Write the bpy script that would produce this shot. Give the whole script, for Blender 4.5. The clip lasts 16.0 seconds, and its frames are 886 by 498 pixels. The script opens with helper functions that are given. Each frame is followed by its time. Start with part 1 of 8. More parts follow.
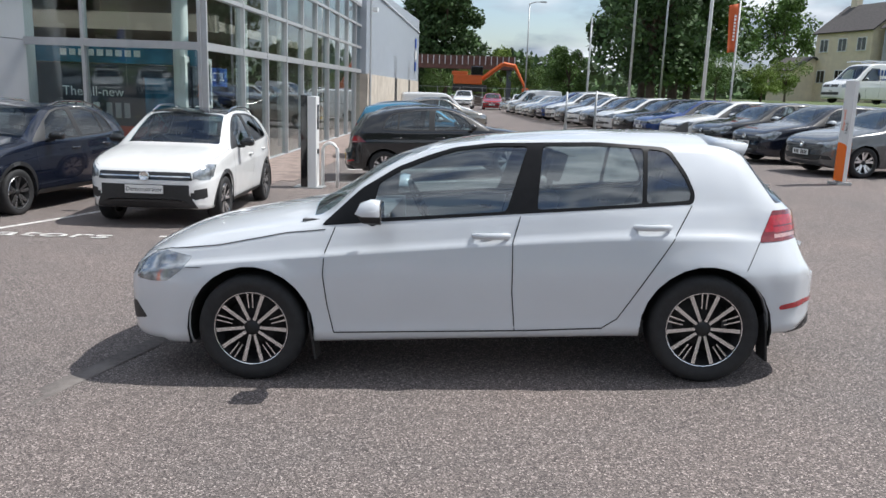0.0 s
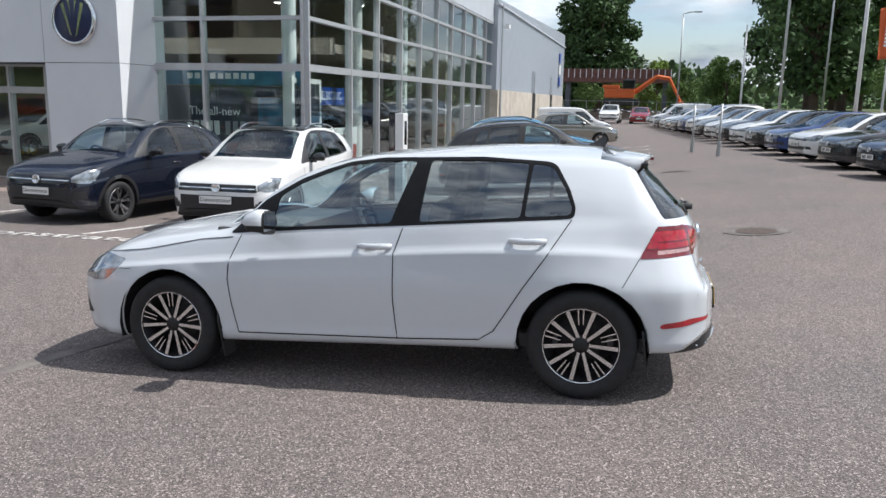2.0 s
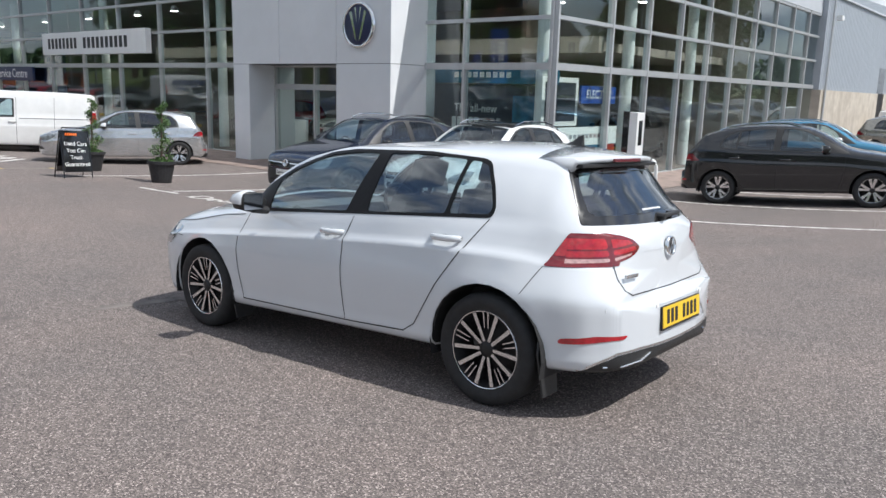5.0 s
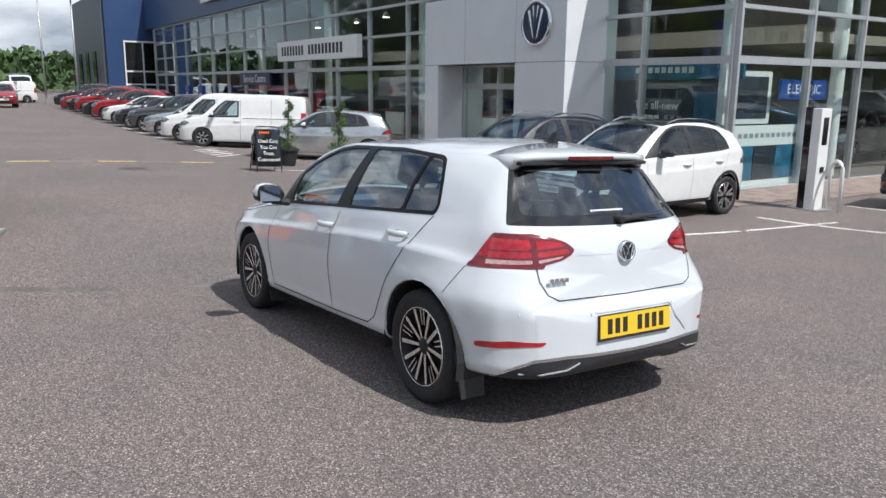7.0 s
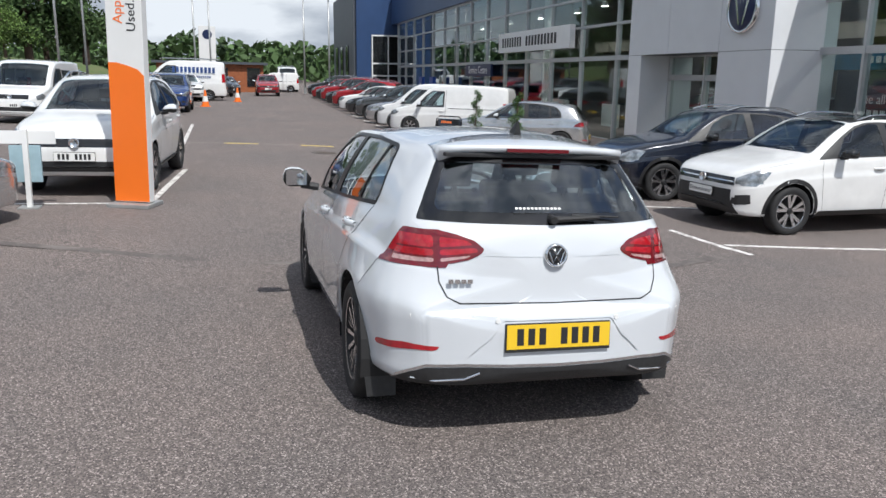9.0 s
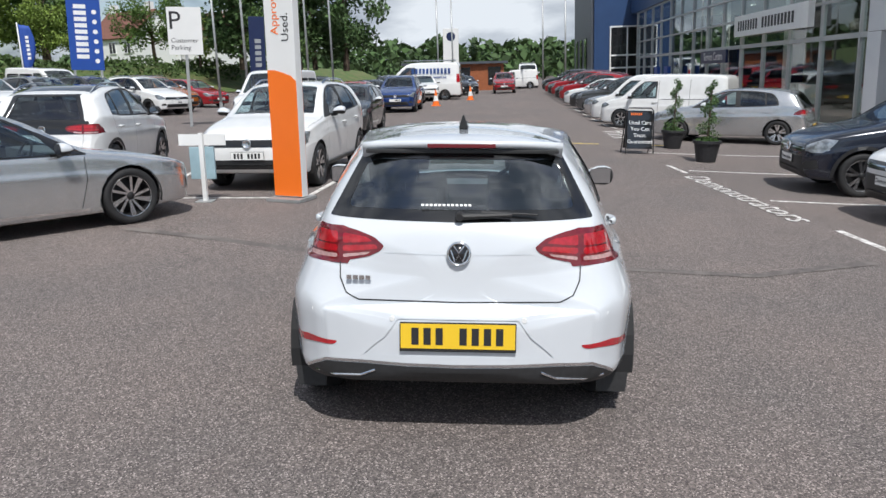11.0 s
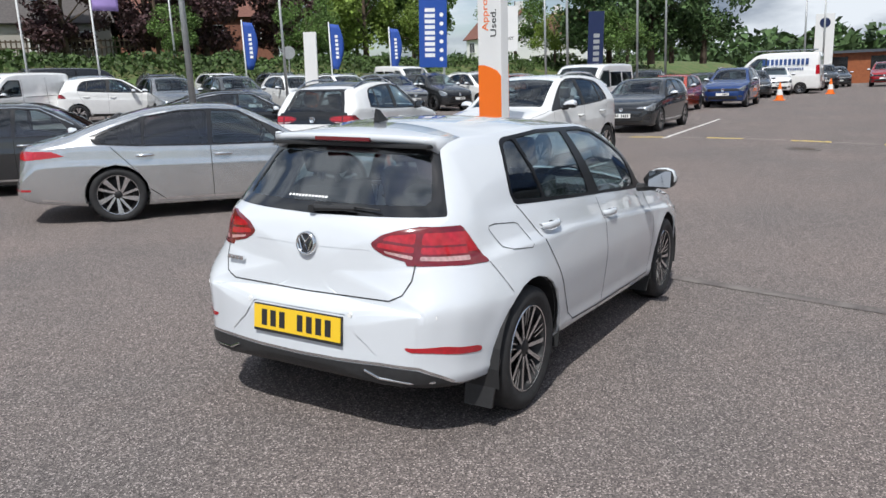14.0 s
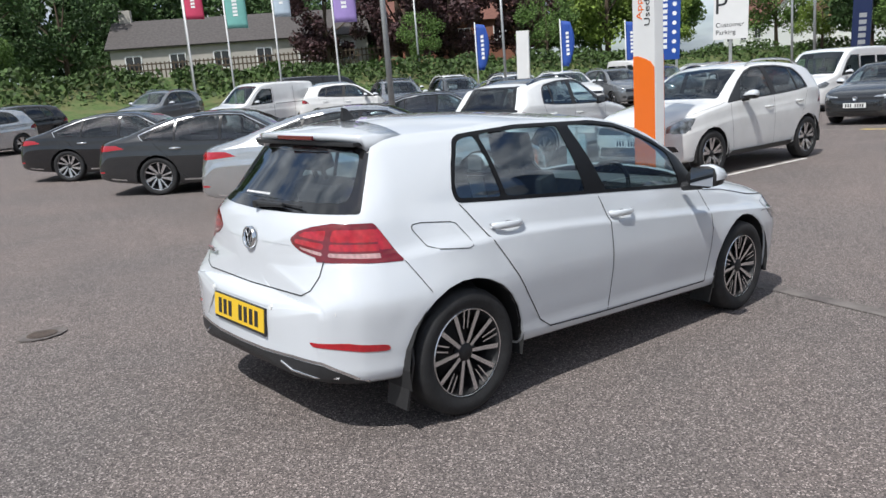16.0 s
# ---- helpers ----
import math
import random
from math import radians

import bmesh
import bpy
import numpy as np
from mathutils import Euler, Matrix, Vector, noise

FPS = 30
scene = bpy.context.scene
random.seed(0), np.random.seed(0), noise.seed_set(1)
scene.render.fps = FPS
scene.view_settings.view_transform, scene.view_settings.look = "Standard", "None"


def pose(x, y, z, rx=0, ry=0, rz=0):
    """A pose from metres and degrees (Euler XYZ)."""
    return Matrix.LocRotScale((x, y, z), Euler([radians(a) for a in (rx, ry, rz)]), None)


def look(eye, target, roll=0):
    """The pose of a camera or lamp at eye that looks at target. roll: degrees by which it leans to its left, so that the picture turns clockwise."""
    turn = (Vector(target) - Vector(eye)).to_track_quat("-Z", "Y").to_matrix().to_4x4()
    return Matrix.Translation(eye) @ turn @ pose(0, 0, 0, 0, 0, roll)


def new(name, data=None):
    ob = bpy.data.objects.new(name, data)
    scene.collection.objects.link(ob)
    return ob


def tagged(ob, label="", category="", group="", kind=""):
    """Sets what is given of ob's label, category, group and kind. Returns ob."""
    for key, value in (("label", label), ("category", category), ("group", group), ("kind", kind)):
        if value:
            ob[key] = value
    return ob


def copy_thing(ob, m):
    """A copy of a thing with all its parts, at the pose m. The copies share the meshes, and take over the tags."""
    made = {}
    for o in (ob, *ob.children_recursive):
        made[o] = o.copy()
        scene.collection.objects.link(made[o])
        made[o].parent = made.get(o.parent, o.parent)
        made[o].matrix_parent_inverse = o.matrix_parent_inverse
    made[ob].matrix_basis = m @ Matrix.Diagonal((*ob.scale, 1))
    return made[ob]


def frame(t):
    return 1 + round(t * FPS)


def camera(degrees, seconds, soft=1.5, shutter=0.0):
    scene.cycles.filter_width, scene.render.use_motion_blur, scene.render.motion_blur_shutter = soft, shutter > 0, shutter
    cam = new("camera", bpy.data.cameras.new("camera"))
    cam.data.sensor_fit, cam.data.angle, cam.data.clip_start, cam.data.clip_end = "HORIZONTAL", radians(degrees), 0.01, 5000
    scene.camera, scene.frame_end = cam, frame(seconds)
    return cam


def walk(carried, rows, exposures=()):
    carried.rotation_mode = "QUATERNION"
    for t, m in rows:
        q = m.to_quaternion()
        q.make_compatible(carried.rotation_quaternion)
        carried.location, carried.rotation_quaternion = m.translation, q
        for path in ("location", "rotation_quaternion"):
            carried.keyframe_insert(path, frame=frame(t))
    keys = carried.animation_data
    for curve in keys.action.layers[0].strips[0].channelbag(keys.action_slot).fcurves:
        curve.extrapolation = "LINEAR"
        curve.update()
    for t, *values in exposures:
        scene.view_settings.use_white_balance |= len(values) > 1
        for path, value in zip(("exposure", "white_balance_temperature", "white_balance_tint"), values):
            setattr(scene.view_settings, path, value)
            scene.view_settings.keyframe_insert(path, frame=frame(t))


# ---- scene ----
cam = camera(59.9, 16.0)
PATH = [
    (0, (0.175, -0.137, 1.633), (0.087, 1.82, 1.227), 2.0),
    (0.5, (0.596, -0.196, 1.65), (0.417, 1.759, 1.269), 2.1),
    (1, (0.987, -0.194, 1.645), (0.7, 1.749, 1.268), 1.8),
    (1.5, (1.367, -0.083, 1.671), (0.996, 1.847, 1.296), 1.5),
    (2, (1.795, -0.077, 1.686), (1.298, 1.823, 1.307), 1.1),
    (2.5, (2.181, -0.019, 1.681), (1.499, 1.822, 1.3), 0.7),
    (3, (2.54, 0.123, 1.699), (1.767, 1.927, 1.315), 1.1),
    (3.5, (2.949, 0.205, 1.708), (2.068, 1.958, 1.32), 1.7),
    (4, (3.261, 0.384, 1.684), (2.264, 2.073, 1.29), 1.7),
    (4.2, (3.384, 0.49, 1.696), (2.333, 2.146, 1.3), 1.8),
    (6.3, (4.667, 1.623, 1.718), (3.139, 2.849, 1.313), 0.5),
    (6.5, (4.767, 1.735, 1.72), (3.202, 2.912, 1.312), 0.5),
    (7, (4.94, 2.097, 1.725), (3.297, 3.161, 1.312), 0.6),
    (7.5, (5.105, 2.492, 1.722), (3.369, 3.39, 1.3), -0.0),
    (8, (5.281, 2.854, 1.722), (3.466, 3.569, 1.284), -0.1),
    (8.2, (5.311, 3.011, 1.709), (3.478, 3.683, 1.271), 0.4),
    (10.3, (5.58, 4.696, 1.71), (3.634, 4.82, 1.264), -1.2),
    (10.5, (5.589, 4.862, 1.715), (3.641, 4.914, 1.268), -1.3),
    (11, (5.548, 5.249, 1.692), (3.604, 5.103, 1.248), -2.1),
    (11.4, (5.477, 5.54, 1.662), (3.546, 5.272, 1.219), -2.8),
    (11.5, (5.471, 5.639, 1.662), (3.545, 5.331, 1.218), -3.0),
    (12, (5.443, 6.072, 1.658), (3.549, 5.608, 1.215), -3.2),
    (12.5, (5.313, 6.436, 1.636), (3.443, 5.871, 1.203), -2.2),
    (13, (5.231, 6.84, 1.617), (3.445, 6.046, 1.19), -3.3),
    (13.5, (5.087, 7.189, 1.61), (3.358, 6.279, 1.184), -3.1),
    (14, (4.837, 7.452, 1.588), (3.166, 6.437, 1.169), -2.8),
    (14.5, (4.613, 7.789, 1.544), (3.014, 6.66, 1.133), -3.1),
    (15, (4.353, 8.052, 1.513), (2.844, 6.804, 1.107), -3.5),
    (15.5, (4.08, 8.292, 1.495), (2.682, 6.918, 1.098), -4.2),
    (16, (3.82, 8.577, 1.483), (2.565, 7.067, 1.1), -4.8),
]
walk(cam, [(t, look(eye, target, roll)) for t, eye, target, roll in PATH],
     exposures=[(0.0, 0.18, 6150, 9), (4.2, 0.22, 6150, 9), (7.0, 0.06, 6150, 9), (11.0, -0.12, 6150, 9), (16.0, -0.05, 6150, 9)])

# ---------------------------------------------------------------- world, sun
SUN_DIR = Vector((0.62, 0.20, 1.0)).normalized()
world = bpy.data.worlds.new("world")
scene.world = world
world.use_nodes = True
wn, wl = world.node_tree.nodes, world.node_tree.links
wn.clear()
w_out = wn.new("ShaderNodeOutputWorld")
w_bg = wn.new("ShaderNodeBackground")
w_bg.inputs["Strength"].default_value = 0.13
w_sky = wn.new("ShaderNodeTexSky")
w_sky.sky_type = "NISHITA"
w_sky.sun_disc = False
w_sky.sun_elevation = math.asin(SUN_DIR.z)
w_sky.sun_rotation = math.atan2(SUN_DIR.x, SUN_DIR.y)
w_sky.air_density, w_sky.dust_density = 1.0, 1.5
w_tc = wn.new("ShaderNodeTexCoord")
w_map = wn.new("ShaderNodeMapping")
w_map.inputs["Scale"].default_value = (1.0, 1.0, 3.2)
w_n1 = wn.new("ShaderNodeTexNoise")
w_n1.inputs["Scale"].default_value, w_n1.inputs["Detail"].default_value, w_n1.inputs["Roughness"].default_value = 2.6, 9, 0.58
w_n2 = wn.new("ShaderNodeTexNoise")
w_n2.inputs["Scale"].default_value, w_n2.inputs["Detail"].default_value = 5.5, 7
w_cov = wn.new("ShaderNodeValToRGB")
w_cov.color_ramp.elements[0].position, w_cov.color_ramp.elements[1].position = 0.40, 0.53
w_cl = wn.new("ShaderNodeValToRGB")
w_cl.color_ramp.elements[0].position, w_cl.color_ramp.elements[0].color = 0.36, (1.9, 2.25, 2.8, 1)
w_cl.color_ramp.elements[1].position, w_cl.color_ramp.elements[1].color = 0.62, (6.9, 7.1, 7.3, 1)
w_mix = wn.new("ShaderNodeMix")
w_mix.data_type = "RGBA"
wl.new(w_tc.outputs["Generated"], w_map.inputs["Vector"])
wl.new(w_map.outputs["Vector"], w_n1.inputs["Vector"])
wl.new(w_map.outputs["Vector"], w_n2.inputs["Vector"])
wl.new(w_n1.outputs["Fac"], w_cov.inputs["Fac"])
wl.new(w_n2.outputs["Fac"], w_cl.inputs["Fac"])
wl.new(w_cov.outputs["Color"], w_mix.inputs["Factor"])
wl.new(w_sky.outputs["Color"], w_mix.inputs["A"])
wl.new(w_cl.outputs["Color"], w_mix.inputs["B"])
wl.new(w_mix.outputs["Result"], w_bg.inputs["Color"])
wl.new(w_bg.outputs["Background"], w_out.inputs["Surface"])

sun = new("sun", bpy.data.lights.new("sun", "SUN"))
sun.data.energy, sun.data.angle, sun.data.color = 4.6, radians(0.55), (1.0, 0.95, 0.88)
sun.matrix_basis = look(SUN_DIR * 60, (0, 0, 0))

# ---------------------------------------------------------------- materials
MATS = {}


def mat(name, color, rough=0.5, metal=0.0, spec=0.5, coat=0.0, var=0.0, scale=8.0, bump=0.0, bscale=60.0, emit=0.0, flake=0.0, two=None, tscale=2.0, island=0.0, per_object=0.0):
    """A procedural surface: base colour, variation at two scales, fine relief."""
    if name in MATS:
        return MATS[name]
    m = bpy.data.materials.new(name)
    m.use_nodes = True
    nt = m.node_tree
    b = nt.nodes["Principled BSDF"]
    b.inputs["Base Color"].default_value = (*color, 1)
    b.inputs["Roughness"].default_value = rough
    b.inputs["Metallic"].default_value = metal
    b.inputs["Specular IOR Level"].default_value = spec
    b.inputs["Coat Weight"].default_value = coat
    b.inputs["Coat Roughness"].default_value = 0.03
    if emit:
        b.inputs["Emission Color"].default_value = (*color, 1)
        b.inputs["Emission Strength"].default_value = emit
    tc = nt.nodes.new("ShaderNodeTexCoord")
    last = None
    if var or two:
        n = nt.nodes.new("ShaderNodeTexNoise")
        n.inputs["Scale"].default_value, n.inputs["Detail"].default_value = scale, 6
        nt.links.new(tc.outputs["Object"], n.inputs["Vector"])
        rgb = nt.nodes.new("ShaderNodeValToRGB")
        lo = tuple(max(0, c * (1 - var)) for c in color)
        hi = tuple(min(1, c * (1 + var)) for c in color)
        rgb.color_ramp.elements[0].position, rgb.color_ramp.elements[0].color = 0.3, (*lo, 1)
        rgb.color_ramp.elements[1].position, rgb.color_ramp.elements[1].color = 0.7, (*hi, 1)
        nt.links.new(n.outputs["Fac"], rgb.inputs["Fac"])
        last = rgb.outputs["Color"]
        if two:
            n2 = nt.nodes.new("ShaderNodeTexNoise")
            n2.inputs["Scale"].default_value, n2.inputs["Detail"].default_value = tscale, 5
            nt.links.new(tc.outputs["Object"], n2.inputs["Vector"])
            r2 = nt.nodes.new("ShaderNodeValToRGB")
            r2.color_ramp.elements[0].position, r2.color_ramp.elements[1].position = 0.45, 0.65
            nt.links.new(n2.outputs["Fac"], r2.inputs["Fac"])
            mx = nt.nodes.new("ShaderNodeMix")
            mx.data_type = "RGBA"
            mx.inputs["B"].default_value = (*two, 1)
            nt.links.new(r2.outputs["Color"], mx.inputs["Factor"])
            nt.links.new(last, mx.inputs["A"])
            last = mx.outputs["Result"]
    if island or per_object:
        src = nt.nodes.new("ShaderNodeNewGeometry") if island else nt.nodes.new("ShaderNodeObjectInfo")
        amount = island or per_object
        hv = nt.nodes.new("ShaderNodeHueSaturation")
        ma = nt.nodes.new("ShaderNodeMapRange")
        ma.inputs["To Min"].default_value, ma.inputs["To Max"].default_value = 1 - amount, 1 + amount
        nt.links.new(src.outputs["Random Per Island" if island else "Random"], ma.inputs["Value"])
        nt.links.new(ma.outputs["Result"], hv.inputs["Value"])
        if last:
            nt.links.new(last, hv.inputs["Color"])
        else:
            hv.inputs["Color"].default_value = (*color, 1)
        last = hv.outputs["Color"]
    if last:
        nt.links.new(last, b.inputs["Base Color"])
    if bump:
        n = nt.nodes.new("ShaderNodeTexNoise")
        n.inputs["Scale"].default_value, n.inputs["Detail"].default_value = bscale, 4
        nt.links.new(tc.outputs["Object"], n.inputs["Vector"])
        bp = nt.nodes.new("ShaderNodeBump")
        bp.inputs["Strength"].default_value, bp.inputs["Distance"].default_value = bump, 0.01
        nt.links.new(n.outputs["Fac"], bp.inputs["Height"])
        nt.links.new(bp.outputs["Normal"], b.inputs["Normal"])
    MATS[name] = m
    return m


def glass(name, tint, gloss_rough=0.0, gloss=0.06):
    if name in MATS:
        return MATS[name]
    m = bpy.data.materials.new(name)
    m.use_nodes = True
    nt = m.node_tree
    nt.nodes.clear()
    out = nt.nodes.new("ShaderNodeOutputMaterial")
    tr = nt.nodes.new("ShaderNodeBsdfTransparent")
    tr.inputs["Color"].default_value = (*tint, 1)
    gl = nt.nodes.new("ShaderNodeBsdfGlossy")
    gl.inputs["Roughness"].default_value = gloss_rough
    gl.inputs["Color"].default_value = (0.95, 0.97, 1, 1)
    lw = nt.nodes.new("ShaderNodeLayerWeight")
    lw.inputs["Blend"].default_value = 0.5
    pw = nt.nodes.new("ShaderNodeMath")
    pw.operation = "POWER"
    pw.inputs[1].default_value = 5.0
    fr = nt.nodes.new("ShaderNodeMapRange")
    fr.inputs["To Min"].default_value = gloss
    nt.links.new(lw.outputs["Facing"], pw.inputs[0])
    nt.links.new(pw.outputs["Value"], fr.inputs["Value"])
    mx = nt.nodes.new("ShaderNodeMixShader")
    nt.links.new(fr.outputs["Result"], mx.inputs[0])
    nt.links.new(tr.outputs["BSDF"], mx.inputs[1])
    nt.links.new(gl.outputs["BSDF"], mx.inputs[2])
    nt.links.new(mx.outputs["Shader"], out.inputs["Surface"])
    MATS[name] = m
    return m


def tarmac():
    """Worn reddish-grey asphalt: stone chips, patches, faint stains."""
    m = bpy.data.materials.new("tarmac")
    m.use_nodes = True
    nt = m.node_tree
    nd, lk = nt.nodes, nt.links
    b = nd["Principled BSDF"]
    tc = nd.new("ShaderNodeTexCoord")
    vor = nd.new("ShaderNodeTexVoronoi")
    vor.inputs["Scale"].default_value = 138
    lk.new(tc.outputs["Object"], vor.inputs["Vector"])
    chip = nd.new("ShaderNodeValToRGB")
    cr = chip.color_ramp
    cr.elements[0].position, cr.elements[0].color = 0.0, (0.060, 0.053, 0.050, 1)
    cr.elements[1].position, cr.elements[1].color = 1.0, (0.47, 0.41, 0.38, 1)
    e = cr.elements.new(0.5)
    e.color = (0.150, 0.129, 0.120, 1)
    e = cr.elements.new(0.85)
    e.color = (0.212, 0.183, 0.171, 1)
    sep = nd.new("ShaderNodeSeparateColor")
    lk.new(vor.outputs["Color"], sep.inputs["Color"])
    lk.new(sep.outputs["Red"], chip.inputs["Fac"])
    big = nd.new("ShaderNodeTexNoise")
    big.inputs["Scale"].default_value, big.inputs["Detail"].default_value = 0.35, 8
    big.inputs["Roughness"].default_value = 0.65
    lk.new(tc.outputs["Object"], big.inputs["Vector"])
    ramp = nd.new("ShaderNodeValToRGB")
    ramp.color_ramp.elements[0].position, ramp.color_ramp.elements[0].color = 0.32, (0.84, 0.86, 0.88, 1)
    ramp.color_ramp.elements[1].position, ramp.color_ramp.elements[1].color = 0.68, (1.14, 1.09, 1.07, 1)
    lk.new(big.outputs["Fac"], ramp.inputs["Fac"])
    mul = nd.new("ShaderNodeMix")
    mul.data_type, mul.blend_type = "RGBA", "MULTIPLY"
    mul.inputs["Factor"].default_value = 1
    lk.new(chip.outputs["Color"], mul.inputs["A"])
    lk.new(ramp.outputs["Color"], mul.inputs["B"])
    st = nd.new("ShaderNodeTexNoise")
    st.inputs["Scale"].default_value, st.inputs["Detail"].default_value = 2.3, 5
    lk.new(tc.outputs["Object"], st.inputs["Vector"])
    sr = nd.new("ShaderNodeValToRGB")
    sr.color_ramp.elements[0].position, sr.color_ramp.elements[1].position = 0.66, 0.78
    lk.new(st.outputs["Fac"], sr.inputs["Fac"])
    sm = nd.new("ShaderNodeMath")
    sm.operation = "MULTIPLY"
    sm.inputs[1].default_value = 0.35
    lk.new(sr.outputs["Color"], sm.inputs[0])
    dark = nd.new("ShaderNodeMix")
    dark.data_type = "RGBA"
    dark.inputs["B"].default_value = (0.07, 0.064, 0.062, 1)
    lk.new(sm.outputs["Value"], dark.inputs["Factor"])
    lk.new(mul.outputs["Result"], dark.inputs["A"])
    lk.new(dark.outputs["Result"], b.inputs["Base Color"])
    b.inputs["Roughness"].default_value = 0.85
    b.inputs["Specular IOR Level"].default_value = 0.3
    fine = nd.new("ShaderNodeTexNoise")
    fine.inputs["Scale"].default_value, fine.inputs["Detail"].default_value = 140, 3
    lk.new(tc.outputs["Object"], fine.inputs["Vector"])
    add = nd.new("ShaderNodeMath")
    lk.new(vor.outputs["Distance"], add.inputs[0])
    lk.new(fine.outputs["Fac"], add.inputs[1])
    bp = nd.new("ShaderNodeBump")
    bp.inputs["Strength"].default_value, bp.inputs["Distance"].default_value = 0.5, 0.006
    lk.new(add.outputs["Value"], bp.inputs["Height"])
    lk.new(bp.outputs["Normal"], b.inputs["Normal"])
    return m


TARMAC = tarmac()
LINE = mat("road_paint", (0.72, 0.70, 0.67), 0.7, var=0.12, scale=30, two=(0.35, 0.32, 0.30), tscale=9, bump=0.3, bscale=90)
YELLOW = mat("yellow_paint", (0.62, 0.45, 0.12), 0.7, var=0.15, scale=20, two=(0.22, 0.19, 0.15), tscale=8)
WHITE_PAINT = mat("pearl_white_paint", (0.61, 0.635, 0.665), 0.22, coat=1.0, var=0.015, scale=3)
CAR_PAINT = mat("car_paint", (0.5, 0.5, 0.5), 0.3, coat=1.0)
TYRE = mat("tyre_rubber", (0.018, 0.018, 0.019), 0.75, var=0.25, scale=20, bump=0.25, bscale=80)
TRIM = mat("black_plastic", (0.022, 0.022, 0.023), 0.5, var=0.2, scale=40, bump=0.15, bscale=200)
GLOSS_BLACK = mat("gloss_black", (0.012, 0.012, 0.013), 0.12, coat=0.6)
GAP = mat("panel_gap", (0.015, 0.015, 0.016), 0.8)
CHROME = mat("chrome", (0.78, 0.79, 0.80), 0.12, metal=1.0)
MIRROR = mat("door_mirror", (0.55, 0.56, 0.58), 0.03, metal=1.0)
ALLOY = mat("polished_alloy", (0.72, 0.72, 0.73), 0.24, metal=1.0, var=0.05, scale=30)
ALLOY_DARK = mat("dark_alloy", (0.010, 0.010, 0.011), 0.55)
SEAT = mat("seat_cloth", (0.045, 0.046, 0.05), 0.9, var=0.2, scale=60, bump=0.3, bscale=300)
CABIN = mat("cabin_trim", (0.13, 0.13, 0.132), 0.7, var=0.1, scale=30)
HEADLINING = mat("headlining", (0.42, 0.41, 0.39), 0.9)
CAR_GLASS = glass("car_glass", (0.66, 0.78, 0.80), gloss=0.10)
DARK_GLASS = glass("privacy_glass", (0.25, 0.28, 0.29), gloss=0.10)
SHOP_GLASS = glass("shop_glass", (0.84, 0.90, 0.89), gloss=0.05)
LAMP_RED = mat("tail_lamp_red", (0.40, 0.010, 0.018), 0.15, coat=1.0, var=0.25, scale=40)
LAMP_DARKRED = mat("tail_lamp_dark", (0.13, 0.006, 0.012), 0.15, coat=1.0)
LAMP_CLEAR = mat("head_lamp_clear", (0.35, 0.37, 0.39), 0.12, metal=0.6, coat=1.0, var=0.5, scale=14)
PLATE_Y = mat("plate_yellow", (0.80, 0.52, 0.02), 0.4, coat=0.3)
PLATE_W = mat("plate_white", (0.80, 0.80, 0.78), 0.4, coat=0.3)
INK = mat("black_ink", (0.02, 0.02, 0.022), 0.5)
WHITE = mat("white_gloss", (0.80, 0.80, 0.79), 0.35, var=0.03, scale=4)
PAINTS = {}
for key, col, metal in (("white", (0.76, 0.76, 0.75), 0), ("black", (0.012, 0.012, 0.014), 0.2), ("navy", (0.006, 0.0095, 0.022), 0.2), ("blue", (0.012, 0.045, 0.18), 0.3),
                        ("silver", (0.58, 0.59, 0.60), 0.8), ("grey", (0.13, 0.135, 0.14), 0.7), ("dark_grey", (0.045, 0.047, 0.05), 0.6), ("red", (0.32, 0.012, 0.018), 0.15),
                        ("orange", (0.45, 0.13, 0.015), 0.4), ("beige", (0.34, 0.32, 0.28), 0.7), ("light_blue", (0.05, 0.22, 0.36), 0.3), ("orange_red", (0.40, 0.05, 0.02), 0.15), ("mid_grey", (0.26, 0.27, 0.28), 0.6)):
    PAINTS[key] = mat(key + "_car_paint", col, 0.24, metal=metal, coat=1.0, var=0.04, scale=5)


# ---------------------------------------------------------------- helpers
def smooth(a, b, v):
    u = min(1.0, max(0.0, (v - a) / (b - a)))
    return u * u * (3 - 2 * u)


def ground_z(x, y):
    """Height of the tarmac: it falls towards the showroom and rises to the bank."""
    fall = -0.45 * smooth(2, 13, y) * (1 - smooth(40, 64, y)) * (1 - smooth(25, 55, -x)) * (1 - 1.3 * smooth(-3, 7, x))
    rise = 0.055 * 30 * smooth(-5, 50, -y) * 1.25 if y < 5 else 0.0
    near = 1 / (1 + (math.hypot(x - 0.2, y - 5) / 4) ** 6)
    return near * (0.0431 * (x - 0.187) - 0.0355 * (y - 5.006) - 0.076) + (1 - near) * (fall + rise)


def stand(x, y, yaw, a=1.3, b=0.8, lift=0.0):
    """A pose on the ground, leaning with it."""
    c, s = math.cos(radians(yaw)), math.sin(radians(yaw))
    zf, zb = ground_z(x + a * c, y + a * s), ground_z(x - a * c, y - a * s)
    zl, zr = ground_z(x - b * s, y + b * c), ground_z(x + b * s, y - b * c)
    fx = Vector((2 * a * c, 2 * a * s, zf - zb)).normalized()
    fy = Vector((-2 * b * s, 2 * b * c, zl - zr)).normalized()
    fz = fx.cross(fy).normalized()
    fy = fz.cross(fx)
    m = Matrix((fx, fy, fz)).transposed().to_4x4()
    m.translation = (x, y, (zf + zb + zl + zr) / 4 + lift)
    return m


